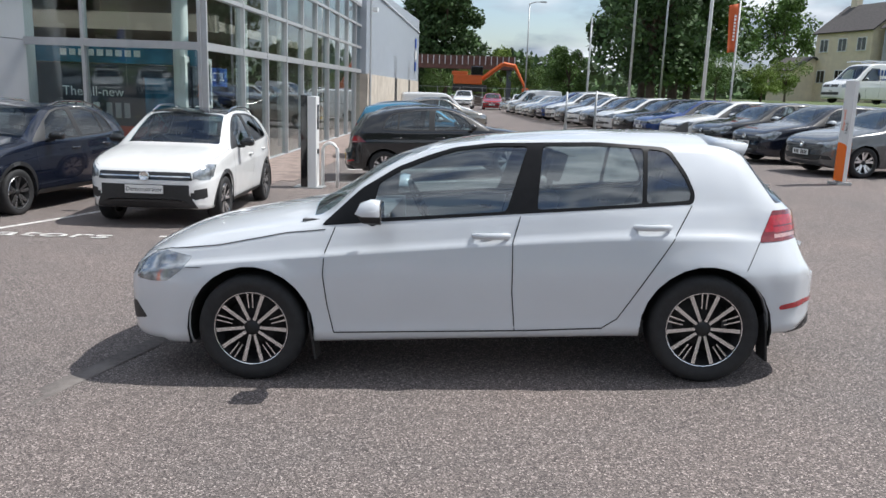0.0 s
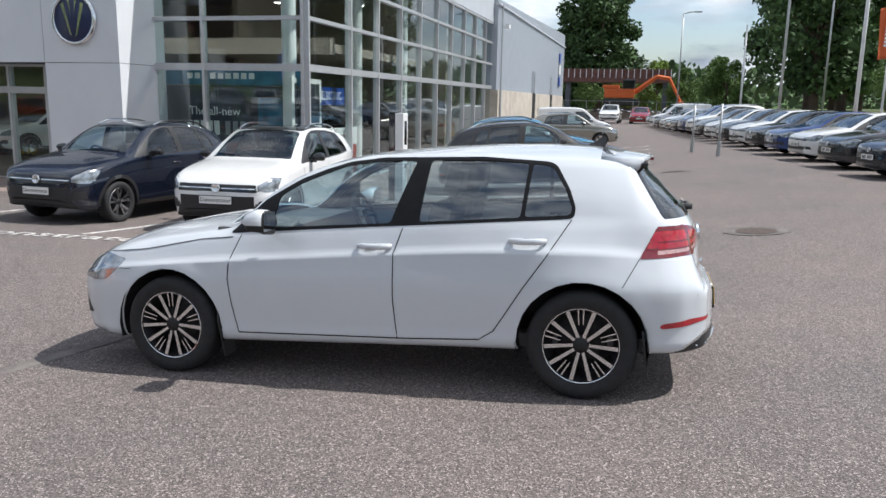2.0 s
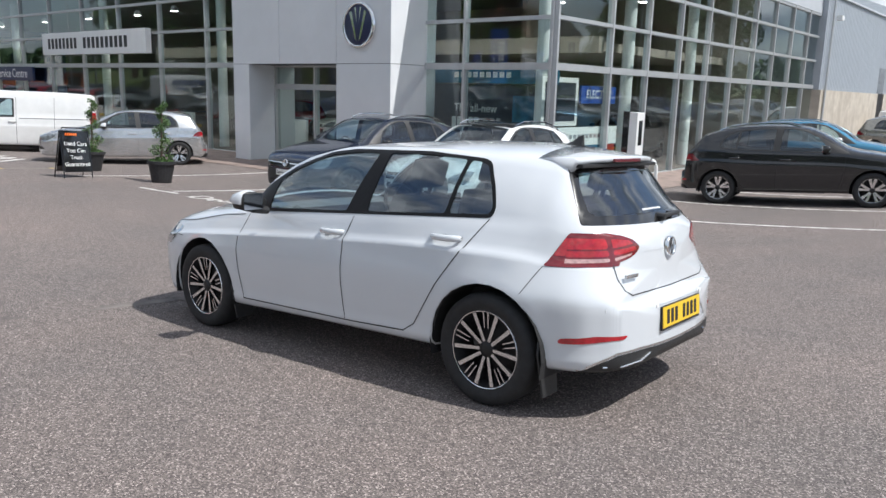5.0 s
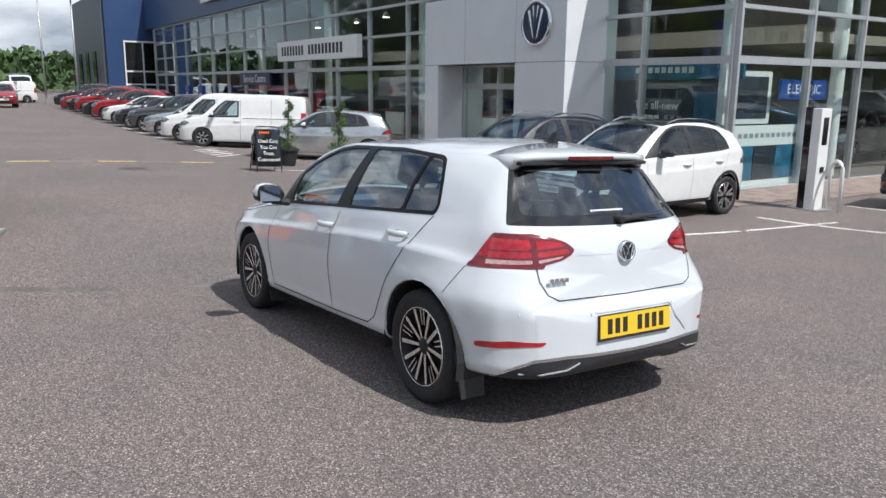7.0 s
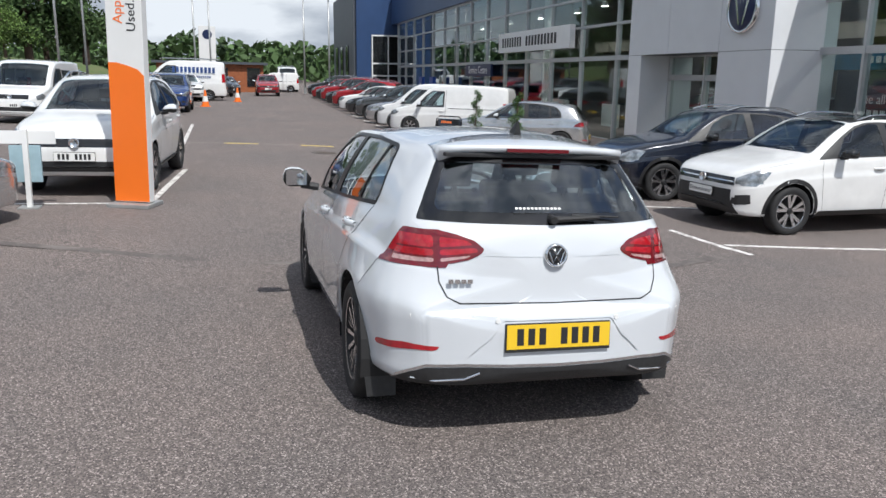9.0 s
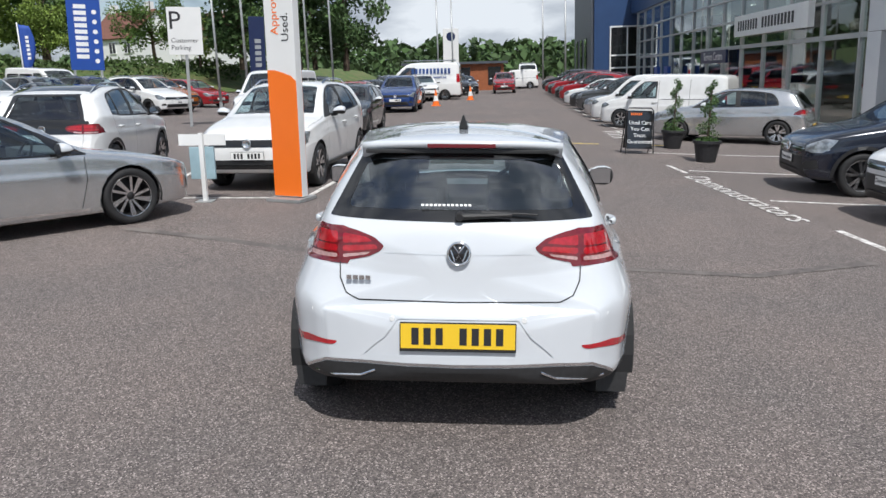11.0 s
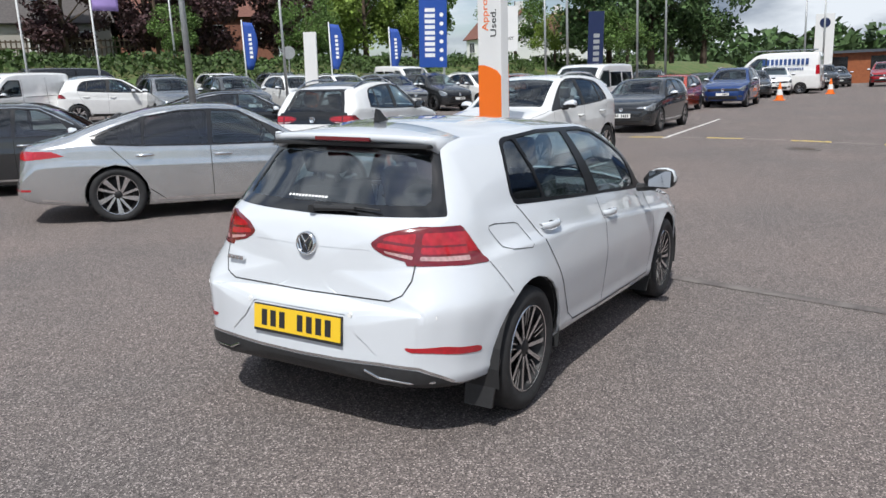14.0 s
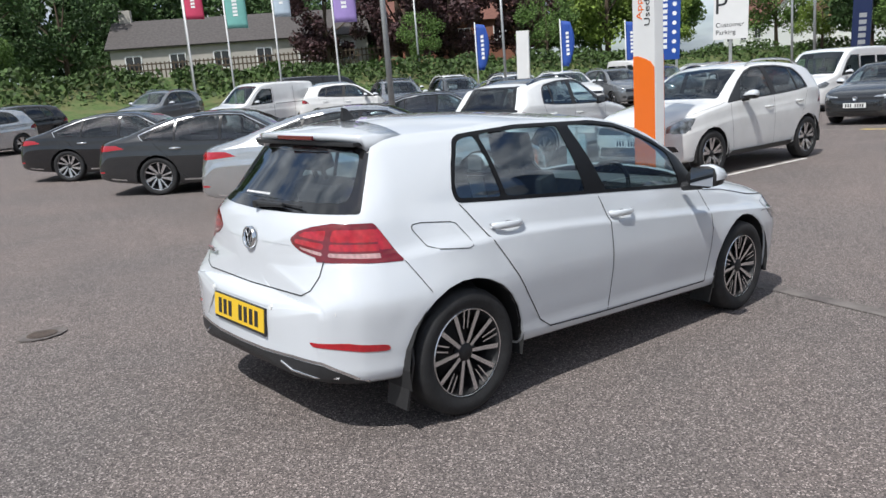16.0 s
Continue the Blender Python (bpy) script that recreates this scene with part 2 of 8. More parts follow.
def mesh_of(name, bm, material, flat=False):
    me = bpy.data.meshes.new(name)
    bmesh.ops.recalc_face_normals(bm, faces=bm.faces) if len(bm.faces) < 4000 and flat != "keep" else None
    bm.to_mesh(me)
    bm.free()
    for m in (material if isinstance(material, (list, tuple)) else [material]):
        me.materials.append(m)
    if not flat or flat == "keep":
        for p in me.polygons:
            p.use_smooth = True
    return me


def part(name, bm, material, parent, label="", flat=True, at=None):
    ob = new(name, mesh_of(name, bm, material, flat))
    ob.parent = parent
    if at is not None:
        ob.matrix_basis = at
    return tagged(ob, label) if label else ob


def thing(name, m, label, category, group="", kind=""):
    e = new(name)
    e.empty_display_size = 0.2
    e.matrix_basis = m
    return tagged(e, label, category, group, kind)


def solid(name, bm, material, m, label, category="", group="", kind="", flat=True):
    ob = new(name, mesh_of(name, bm, material, flat))
    ob.matrix_basis = m
    return tagged(ob, label, category, group, kind)


def box(bm, x0, x1, y0, y1, z0, z1, bevel=0.0, mi=0):
    vs = [bm.verts.new((x, y, z)) for x in (x0, x1) for y in (y0, y1) for z in (z0, z1)]
    fs = []
    for a in ((0, 1, 3, 2), (4, 6, 7, 5), (0, 4, 5, 1), (2, 3, 7, 6), (0, 2, 6, 4), (1, 5, 7, 3)):
        f = bm.faces.new([vs[i] for i in a])
        f.material_index = mi
        fs.append(f)
    if bevel:
        es = list({e for f in fs for e in f.edges})
        bmesh.ops.bevel(bm, geom=es, offset=bevel, segments=2, affect="EDGES", profile=0.7)
    return bm


def boxes(*rows, bevel=0.0):
    bm = bmesh.new()
    for r in rows:
        box(bm, *r, bevel=bevel)
    return bm


def tube(bm, p0, p1, r0, r1=None, n=10, caps=True):
    p0, p1 = Vector(p0), Vector(p1)
    r1 = r0 if r1 is None else r1
    d = (p1 - p0).normalized()
    u = d.orthogonal().normalized()
    v = d.cross(u)
    a, b = [], []
    for i in range(n):
        t = 2 * math.pi * i / n
        o = u * math.cos(t) + v * math.sin(t)
        a.append(bm.verts.new(p0 + o * r0))
        b.append(bm.verts.new(p1 + o * r1))
    for i in range(n):
        bm.faces.new((a[i], a[(i + 1) % n], b[(i + 1) % n], b[i]))
    if caps:
        bm.faces.new(a[::-1])
        bm.faces.new(b)
    return bm


def revolve(bm, profile, n=32, axis="y"):
    """Turns (radius, along) pairs round an axis."""
    rings = []
    for i in range(n):
        t = 2 * math.pi * i / n
        c, s = math.cos(t), math.sin(t)
        rings.append([bm.verts.new((r * c, a, r * s) if axis == "y" else (r * c, r * s, a)) for r, a in profile])
    for i in range(n):
        for k in range(len(profile) - 1):
            bm.faces.new((rings[i][k], rings[i][k + 1], rings[(i + 1) % n][k + 1], rings[(i + 1) % n][k]))
    return bm


def prism(bm, poly, z0, z1, m=None):
    """Raises an outline in x, y from z0 to z1."""
    m = m or Matrix()
    lo = [bm.verts.new(m @ Vector((x, y, z0))) for x, y in poly]
    hi = [bm.verts.new(m @ Vector((x, y, z1))) for x, y in poly]
    n = len(poly)
    bm.faces.new(lo[::-1])
    bm.faces.new(hi)
    for i in range(n):
        bm.faces.new((lo[i], lo[(i + 1) % n], hi[(i + 1) % n], hi[i]))
    return bm


def lettering(name, text, size, material, parent, m, depth=0.004, align="CENTER", wide=1.0):
    cu = bpy.data.curves.new(name, "FONT")
    cu.body, cu.size, cu.extrude, cu.align_x, cu.align_y = text, size, depth, align, "CENTER"
    cu.resolution_u = 3
    tmp = new(name, cu)
    me = bpy.data.meshes.new_from_object(tmp.evaluated_get(bpy.context.evaluated_depsgraph_get()))
    bpy.data.objects.remove(tmp)
    bpy.data.curves.remove(cu)
    me.materials.clear()
    me.materials.append(material)
    ob = new(name, me)
    ob.parent = parent
    ob.matrix_basis = m @ Matrix.Diagonal((wide, 1, 1, 1))
    return ob


def bars(name, n, w, h, material, parent, m, depth=0.003, gap=0.35, label=""):
    """Plain bars that stand where writing stands."""
    bm = bmesh.new()
    step = w / n
    for i in range(n):
        box(bm, -w / 2 + i * step, -w / 2 + (i + 1 - gap) * step, -h / 2, h / 2, 0, depth)
    return part(name, bm, material, parent, label, at=m)


def sweep(points, r, n=8):
    """One bent tube through the points."""
    bm = bmesh.new()
    rings = []
    pts = [Vector(p) for p in points]
    for i, p in enumerate(pts):
        d = (pts[min(len(pts) - 1, i + 1)] - pts[max(0, i - 1)]).normalized()
        u = Vector((0.13, 0.57, 0.81)).cross(d).normalized()
        v = d.cross(u)
        rings.append([bm.verts.new(p + (u * math.cos(2 * math.pi * k / n) + v * math.sin(2 * math.pi * k / n)) * r) for k in range(n)])
    for a, b in zip(rings, rings[1:]):
        for k in range(n):
            bm.faces.new((a[k], a[(k + 1) % n], b[(k + 1) % n], b[k]))
    bm.faces.new(rings[0][::-1])
    bm.faces.new(rings[-1])
    return bm


# ---------------------------------------------------------------- cars
def curve_of(points):
    """A smooth monotone curve through (x, value) pairs."""
    pts = sorted(points)
    xs, ys = [p[0] for p in pts], [p[1] for p in pts]
    n = len(xs)
    d = [(ys[i + 1] - ys[i]) / (xs[i + 1] - xs[i]) for i in range(n - 1)]
    t = [d[0]] + [0 if d[i - 1] * d[i] <= 0 else 2 * d[i - 1] * d[i] / (d[i - 1] + d[i]) for i in range(1, n - 1)] + [d[-1]]

    def f(x):
        if x <= xs[0]:
            return ys[0]
        if x >= xs[-1]:
            return ys[-1]
        i = next(k for k in range(n - 1) if xs[k + 1] >= x)
        h = xs[i + 1] - xs[i]
        u = (x - xs[i]) / h
        return ys[i] * (1 + 2 * u) * (1 - u) ** 2 + t[i] * h * u * (1 - u) ** 2 + ys[i + 1] * u * u * (3 - 2 * u) + t[i + 1] * h * u * u * (u - 1)
    return f


def inside(p, poly):
    x, y = p
    hit = False
    for (x0, y0), (x1, y1) in zip(poly, poly[1:] + poly[:1]):
        if (y0 > y) != (y1 > y) and x < (x1 - x0) * (y - y0) / (y1 - y0) + x0:
            hit = not hit
    return hit


def rounded(poly, r=0.03, n=3):
    """An outline with its corners rounded."""
    out = []
    k = len(poly)
    for i in range(k):
        a, b, c = Vector(poly[i - 1]), Vector(poly[i]), Vector(poly[(i + 1) % k])
        ra = min(r, 0.45 * (a - b).length, 0.45 * (c - b).length)
        p, q = b + (a - b).normalized() * ra, b + (c - b).normalized() * ra
        for j in range(n + 1):
            u = j / n
            w = p * (1 - u) ** 2 + b * 2 * u * (1 - u) + q * u * u
            out.append((w.x, w.y))
    return out


def cut(bm, poly, i, j, keep):
    """Cuts the mesh along an outline seen along the third axis, on the faces that keep() takes."""
    for (x0, y0), (x1, y1) in zip(poly, poly[1:] + poly[:1]):
        lo = (min(x0, x1) - 1e-4, min(y0, y1) - 1e-4)
        hi = (max(x0, x1) + 1e-4, max(y0, y1) + 1e-4)
        fs = []
        for f in bm.faces:
            if not keep(f):
                continue
            a = [v.co[i] for v in f.verts]
            b = [v.co[j] for v in f.verts]
            if max(a) >= lo[0] and min(a) <= hi[0] and max(b) >= lo[1] and min(b) <= hi[1]:
                fs.append(f)
        if not fs:
            continue
        no = Vector((0, 0, 0))
        no[i], no[j] = y1 - y0, x0 - x1
        if no.length < 1e-6:
            continue
        co = Vector((0, 0, 0))
        co[i], co[j] = x0, y0
        geom = list({e for f in fs for e in f.edges} | {v for f in fs for v in f.verts}) + fs
        bmesh.ops.bisect_plane(bm, geom=geom, dist=1e-5, plane_co=co, plane_no=no.normalized())


def shell(spec, stations=46):
    """The closed skin of a car, lofted along its length: x ahead, y to its left."""
    top, belt, plan, low = curve_of(spec["top"]), curve_of(spec["belt"]), curve_of(spec["plan"]), curve_of(spec["low"])
    x0, x1 = spec["tail"], spec["nose"]
    fine = [x0 + (x1 - x0) * i / 600 for i in range(601)]
    arc = [0.0]
    for a, b in zip(fine, fine[1:]):
        arc.append(arc[-1] + math.hypot(b - a, top(b) - top(a)) + 2.0 * abs(plan(b) - plan(a)))
    xs = [float(np.interp(arc[-1] * k / stations, arc, fine)) for k in range(stations + 1)]
    tumble = spec.get("tumble", 0.42)
    crown = spec.get("crown", 0.075)
    bm = bmesh.new()
    rows = []
    for x in xs:
        w, zt, z0 = plan(x), top(x), low(x)
        zt = max(zt, z0 + 0.12)
        zb = min(belt(x), zt - 0.012)
        h = zt - zb
        wb = w * 0.970
        wr = wb - tumble * min(h, 0.45) - 0.06 * max(0.0, h - 0.45)
        c = min(crown, 0.55 * h)
        zm = z0 + (zb - z0) * 0.52
        e = zb - z0
        half = [(0, z0), (w * 0.45, z0), (w * 0.84, z0), (w * 0.925, z0 + 0.012), (w * 0.953, z0 + 0.04), (w * 0.960, z0 + 0.085 * min(1, e / 0.6)), (w * 0.968, z0 + 0.125 * min(1, e / 0.6)), (w * 0.979, z0 + 0.27 * e),
                (w * 0.990, z0 + 0.42 * e), (w * 0.997, z0 + 0.56 * e), (w, z0 + 0.665 * e), (w * 0.9995, z0 + 0.705 * e), (w * 0.991, z0 + 0.735 * e), (w * 0.986, z0 + 0.80 * e), (w * 0.979, z0 + 0.90 * e), (wb + 0.003, zb - 0.006)]
        for u in (0.0, 0.2, 0.4, 0.6, 0.8, 0.93):
            bow = 0.016 * math.sin(math.pi * u) * min(1, h / 0.3)
            half.append((wb + (wr - wb) * u + bow, zb + (h - c) * u))
        for u in (0.0, 0.3, 0.6, 0.85, 1.0):
            t = u * math.pi / 2
            half.append((wr * math.cos(t) ** 0.75 if u < 1 else 0, zt - c + c * math.sin(t) ** 0.9))
        rows.append(half)
    k = len(rows[0])
    grid = []
    for x, half in zip(xs, rows):
        line = [bm.verts.new((x, y, z)) for y, z in half] + [bm.verts.new((x, -y, z)) for y, z in half[-2:0:-1]]
        grid.append(line)
    n = len(grid[0])
    for a, b in zip(grid, grid[1:]):
        for q in range(n):
            try:
                bm.faces.new((a[q], a[(q + 1) % n], b[(q + 1) % n], b[q]))
            except ValueError:
                pass
    for line, sign in ((grid[0], 1), (grid[-1], -1)):
        # end caps as strips from side to side
        for q in range(k - 1):
            a, b = line[q], line[q + 1]
            c, d = line[(n - q - 1) % n], line[(n - q) % n]
            vs = []
            for v in (a, b, c, d):
                if v not in vs:
                    vs.append(v)
            if len(vs) > 2:
                bm.faces.new(vs if sign < 0 else vs[::-1])
    bmesh.ops.remove_doubles(bm, verts=bm.verts, dist=0.0004)
    bmesh.ops.recalc_face_normals(bm, faces=bm.faces)
    return bm


def hatch_skin(spec, stations=150):
    """The skin of a hatchback: sections across, each led by lines for sill, shoulder, crease, belt and roof edge."""
    c = {k: curve_of(spec[k]) for k in ("top", "plan", "low", "shoulder", "crease", "crease_w", "belt", "belt_w", "cant", "cant_w")}
    x0, x1 = spec["tail"], spec["nose"]
    fine = [x0 + (x1 - x0) * i / 900 for i in range(901)]
    arc = [0.0]
    for a, b in zip(fine, fine[1:]):
        arc.append(arc[-1] + math.hypot(b - a, c["top"](b) - c["top"](a)) + 1.6 * abs(c["plan"](b) - c["plan"](a)) + 0.8 * abs(c["cant_w"](b) - c["cant_w"](a)))
    xs = [float(np.interp(arc[-1] * k / stations, arc, fine)) for k in range(stations + 1)]
    bm = bmesh.new()
    grid = []
    for x in xs:
        v = {k: f(x) for k, f in c.items()}
        w, z0, zt = v["plan"], v["low"], max(v["top"], v["low"] + 0.12)
        zs = min(v["shoulder"], zt - 0.030)
        zc = min(v["crease"], zt - 0.022)
        zc = max(zc, zs + 0.004)
        zb = max(min(v["belt"], zt - 0.016), zc + 0.003)
        zr = max(min(v["cant"], zt - 0.008), zb + 0.003)
        wc = min(v["crease_w"], w - 0.006)
        wb = min(v["belt_w"], wc - 0.004)
        wr = min(v["cant_w"], wb - 0.006)
        e = zs - z0
        k = min(1.0, e / 0.42)
        half = [(0, z0), (w * 0.45, z0), (w * 0.84, z0), (w * 0.935, z0 + 0.010 * k), (w * 0.965, z0 + 0.035 * k), (w * 0.974, z0 + 0.085 * k), (w * 0.971, z0 + 0.105 * k),
                (w * 0.979, z0 + 0.155 * k), (w * 0.987, z0 + 0.24 * k), (w * 0.994, z0 + 0.66 * e if e > 0.4 else z0 + 0.32 * k), (w * 0.998, z0 + 0.85 * e), (w, zs - 0.012 * k)]
        d, h = w - wc, zc - zs
        for p, q in ((0.05, 0.10), (0.16, 0.24), (0.32, 0.40), (0.50, 0.56), (0.70, 0.73), (0.88, 0.89), (1.0, 1.0)):
            half.append((w - d * p, zs + h * q))
        d, h = wc - wb, zb - zc
        for p, q in ((0.22, 0.07), (0.42, 0.30), (0.66, 0.62), (0.88, 0.90), (1.0, 1.0)):
            half.append((wc - d * p, zc + h * q))
        d, h = wb - wr, zr - zb
        for u in (0.12, 0.3, 0.5, 0.7, 0.86, 1.0):
            bow = 0.022 * math.sin(math.pi * u) * min(1, h / 0.3)
            half.append((wb - d * u + bow, zb + h * u))
        rest = zt - zr
        for u in (0.07, 0.2, 0.4, 0.6, 0.8, 1.0):
            half.append((wr * (1 - u), zr + rest * (1 - (1 - u) ** 2.4)))
        # the body swells a little round the wheel openings
        out = []
        for y, z in half:
            for hx in (spec["wb"] / 2, -spec["wb"] / 2):
                r = math.hypot(x - hx, z - spec["r"])
                if y > 0.5 and z > z0 + 0.05:
                    y += 0.006 * smooth(0.46, 0.39, r)
            out.append((y, z))
        grid.append([bm.verts.new((x, y, z)) for y, z in out] + [bm.verts.new((x, -y, z)) for y, z in out[-2:0:-1]])
    n = len(grid[0])
    k = n // 2 + 1
    for a, b in zip(grid, grid[1:]):
        for q in range(n):
            bm.faces.new((a[q], a[(q + 1) % n], b[(q + 1) % n], b[q]))
    for row, sign in ((grid[0], 1), (grid[-1], -1)):
        for q in range(k - 1):
            vs = []
            for p in (row[q], row[q + 1], row[(n - q - 1) % n], row[(n - q) % n]):
                if p not in vs:
                    vs.append(p)
            if len(vs) > 2:
                bm.faces.new(vs if sign < 0 else vs[::-1])
    tail = [p for p in bm.verts if p.co.x < -1.70 and p.co.z > 0.40]
    for _ in range(14):
        bmesh.ops.smooth_vert(bm, verts=tail, factor=0.45, use_axis_x=True, use_axis_y=False, use_axis_z=False)
    nose = [p for p in bm.verts if p.co.x > 1.85]
    for _ in range(4):
        bmesh.ops.smooth_vert(bm, verts=nose, factor=0.4, use_axis_x=True, use_axis_y=True, use_axis_z=True)
    bmesh.ops.remove_doubles(bm, verts=bm.verts, dist=0.0004)
    bmesh.ops.recalc_face_normals(bm, faces=bm.faces)
    return bm


def take(bm, faces, shift=0.0, rim=0.0):
    """A copy of some faces as a mesh of their own, moved along their normals, with a folded rim."""
    out = bmesh.new()
    vm = {}
    vn = {}
    for f in faces:
        for v in f.verts:
            vn.setdefault(v, Vector((0, 0, 0)))
            vn[v] += f.normal * f.calc_area()
    for f in faces:
        for v in f.verts:
            if v not in vm:
                vm[v] = out.verts.new(v.co + vn[v].normalized() * shift if vn[v].length else v.co)
        try:
            out.faces.new([vm[v] for v in f.verts])
        except ValueError:
            pass
    if rim:
        es = [e for e in out.edges if len(e.link_faces) == 1]
        back = {b: a for a, b in vm.items()}
        low = {}
        for e in es:
            for v in e.verts:
                if v not in low:
                    low[v] = out.verts.new(v.co - vn[back[v]].normalized() * rim)
        for e in es:
            a, b = e.verts
            f = e.link_faces[0]
            try:
                ls = [l for l in f.loops if l.edge == e][0]
                p, q = (ls.vert, ls.link_loop_next.vert)
                out.faces.new((q, p, low[p], low[q]))
            except (ValueError, KeyError):
                pass
    return out


def ribbon(tree, points, axis, side, width, lift=0.002, step=0.03):
    """A narrow strip laid on the skin along a line seen along the axis from one side."""
    pts = []
    for a, b in zip(points, points[1:]):
        k = max(1, int(math.hypot(b[0] - a[0], b[1] - a[1]) / step))
        for i in range(k):
            pts.append((a[0] + (b[0] - a[0]) * i / k, a[1] + (b[1] - a[1]) * i / k))
    pts.append(points[-1])
    hits = []
    for p in pts:
        o = Vector((0, 0, 0))
        d = Vector((0, 0, 0))
        rest = [i for i in range(3) if i != axis]
        o[rest[0]], o[rest[1]], o[axis] = p[0], p[1], side * 4
        d[axis] = -side
        loc, nor, _, _ = tree.ray_cast(o, d)
        hits.append((loc, nor) if loc else None)
    bm = bmesh.new()
    prev = None
    for i, h in enumerate(hits):
        if not h:
            prev = None
            continue
        a = hits[max(0, i - 1)] or h
        b = hits[min(len(hits) - 1, i + 1)] or h
        t = (b[0] - a[0])
        if t.length < 1e-6:
            continue
        nor = h[1] if h[1].dot(Vector([side if q == axis else 0 for q in range(3)])) > 0 else -h[1]
        s = t.normalized().cross(nor).normalized() * (width / 2)
        pair = (bm.verts.new(h[0] + s + nor * lift), bm.verts.new(h[0] - s + nor * lift))
        if prev:
            bm.faces.new((prev[0], prev[1], pair[1], pair[0]))
        prev = pair
    return bm


def wheel(parent, x, y, r, style, side, rim_r, width=0.21, lite=False):
    """A tyre with its alloy wheel; the face looks out along side."""
    tyre = bmesh.new()
    w = width
    prof = [(rim_r - 0.005, -w * 0.42), (rim_r + 0.03, -w * 0.49), (r - 0.035, -w * 0.5), (r - 0.008, -w * 0.42), (r, -w * 0.25), (r, 0), (r, w * 0.25), (r - 0.008, w * 0.42), (r - 0.035, w * 0.5), (rim_r + 0.03, w * 0.49), (rim_r + 0.004, w * 0.43), (rim_r - 0.006, w * 0.40)]
    revolve(tyre, [(a, b * side) for a, b in prof], 36)
    at = Matrix.Translation((x, y, r))
    whl = part("wheel", tyre, TYRE, parent, flat=False, at=at)
    rim = bmesh.new()
    f = side
    revolve(rim, [(rim_r + 0.002, f * w * 0.41), (rim_r - 0.003, f * w * 0.44), (rim_r - 0.008, f * w * 0.43)], 36)
    k = len(rim.faces)
    revolve(rim, [(rim_r - 0.008, f * w * 0.42), (rim_r - 0.03, f * w * 0.12), (rim_r - 0.045, -f * w * 0.30), (0.12, -f * w * 0.22), (0.0, -f * w * 0.2)], 28)
    for i, fc in enumerate(rim.faces):
        fc.material_index = 0 if i < k else 1
    yo = f * w * 0.40
    spokes = rim if lite else bmesh.new()

    def blade(a0, a1, r0, r1, w0, w1, y0, y1, deep=0.02):
        p, q = (math.cos(a0) * r0, math.sin(a0) * r0), (math.cos(a1) * r1, math.sin(a1) * r1)
        d = Vector((q[0] - p[0], q[1] - p[1])).normalized()
        s = Vector((-d.y, d.x))
        ring = []
        for (c, ww, yy) in ((p, w0, y0), (q, w1, y1)):
            for e in (-1, 1):
                ring.append((c[0] + s.x * e * ww / 2, yy, c[1] + s.y * e * ww / 2))
        fr = [spokes.verts.new(v) for v in ring]
        bk = [spokes.verts.new((v[0], v[1] - f * deep, v[2])) for v in ring]
        for q4 in ((fr[0], fr[1], fr[3], fr[2]), (bk[0], bk[2], bk[3], bk[1]), (fr[0], fr[2], bk[2], bk[0]), (fr[1], bk[1], bk[3], fr[3]), (fr[0], bk[0], bk[1], fr[1]), (fr[2], fr[3], bk[3], bk[2])):
            spokes.faces.new(q4)
    R = rim_r - 0.012
    if style == "ten":
        for i in range(5):
            a = math.pi / 2 + i * 2 * math.pi / 5
            for e in (-1, 1):
                blade(a + e * 0.34, a + e * 0.37, 0.045, R, 0.018, 0.024, yo * 0.82, yo)
                blade(a + e * 0.10, a + e * 0.075, 0.12, R, 0.006, 0.009, yo * 0.86, yo * 0.98, 0.012)
    elif style == "twist":
        for i in range(10):
            a = i * 2 * math.pi / 10
            blade(a, a + (0.36 if i % 2 else 0.26), 0.05, R, 0.030, 0.066 if i % 2 else 0.034, yo * 0.8, yo)
    elif style == "five":
        for i in range(5):
            a = math.pi / 2 + i * 2 * math.pi / 5
            blade(a - 0.1, a - 0.22, 0.05, R, 0.038, 0.052, yo * 0.8, yo)
            blade(a + 0.1, a + 0.22, 0.05, R, 0.038, 0.052, yo * 0.8, yo)
    else:
        for i in range(7):
            a = i * 2 * math.pi / 7
            blade(a, a, 0.05, R, 0.045, 0.05, yo * 0.8, yo * 0.9)
    part("rim", rim, [ALLOY, ALLOY_DARK], whl)
    if lite:
        return whl
    part("spokes", spokes, ALLOY, whl)
    hub = revolve(bmesh.new(), [(0.0, yo * 0.9), (0.026, yo * 0.9), (0.034, yo * 0.84), (0.05, yo * 0.74), (0.052, yo * 0.4)], 18)
    part("hub_cap", hub, ALLOY_DARK, whl, flat=False)
    return whl


def region(bm, poly, i, j, keep):
    return [f for f in bm.faces if keep(f) and inside((f.calc_center_median()[i], f.calc_center_median()[j]), poly)]


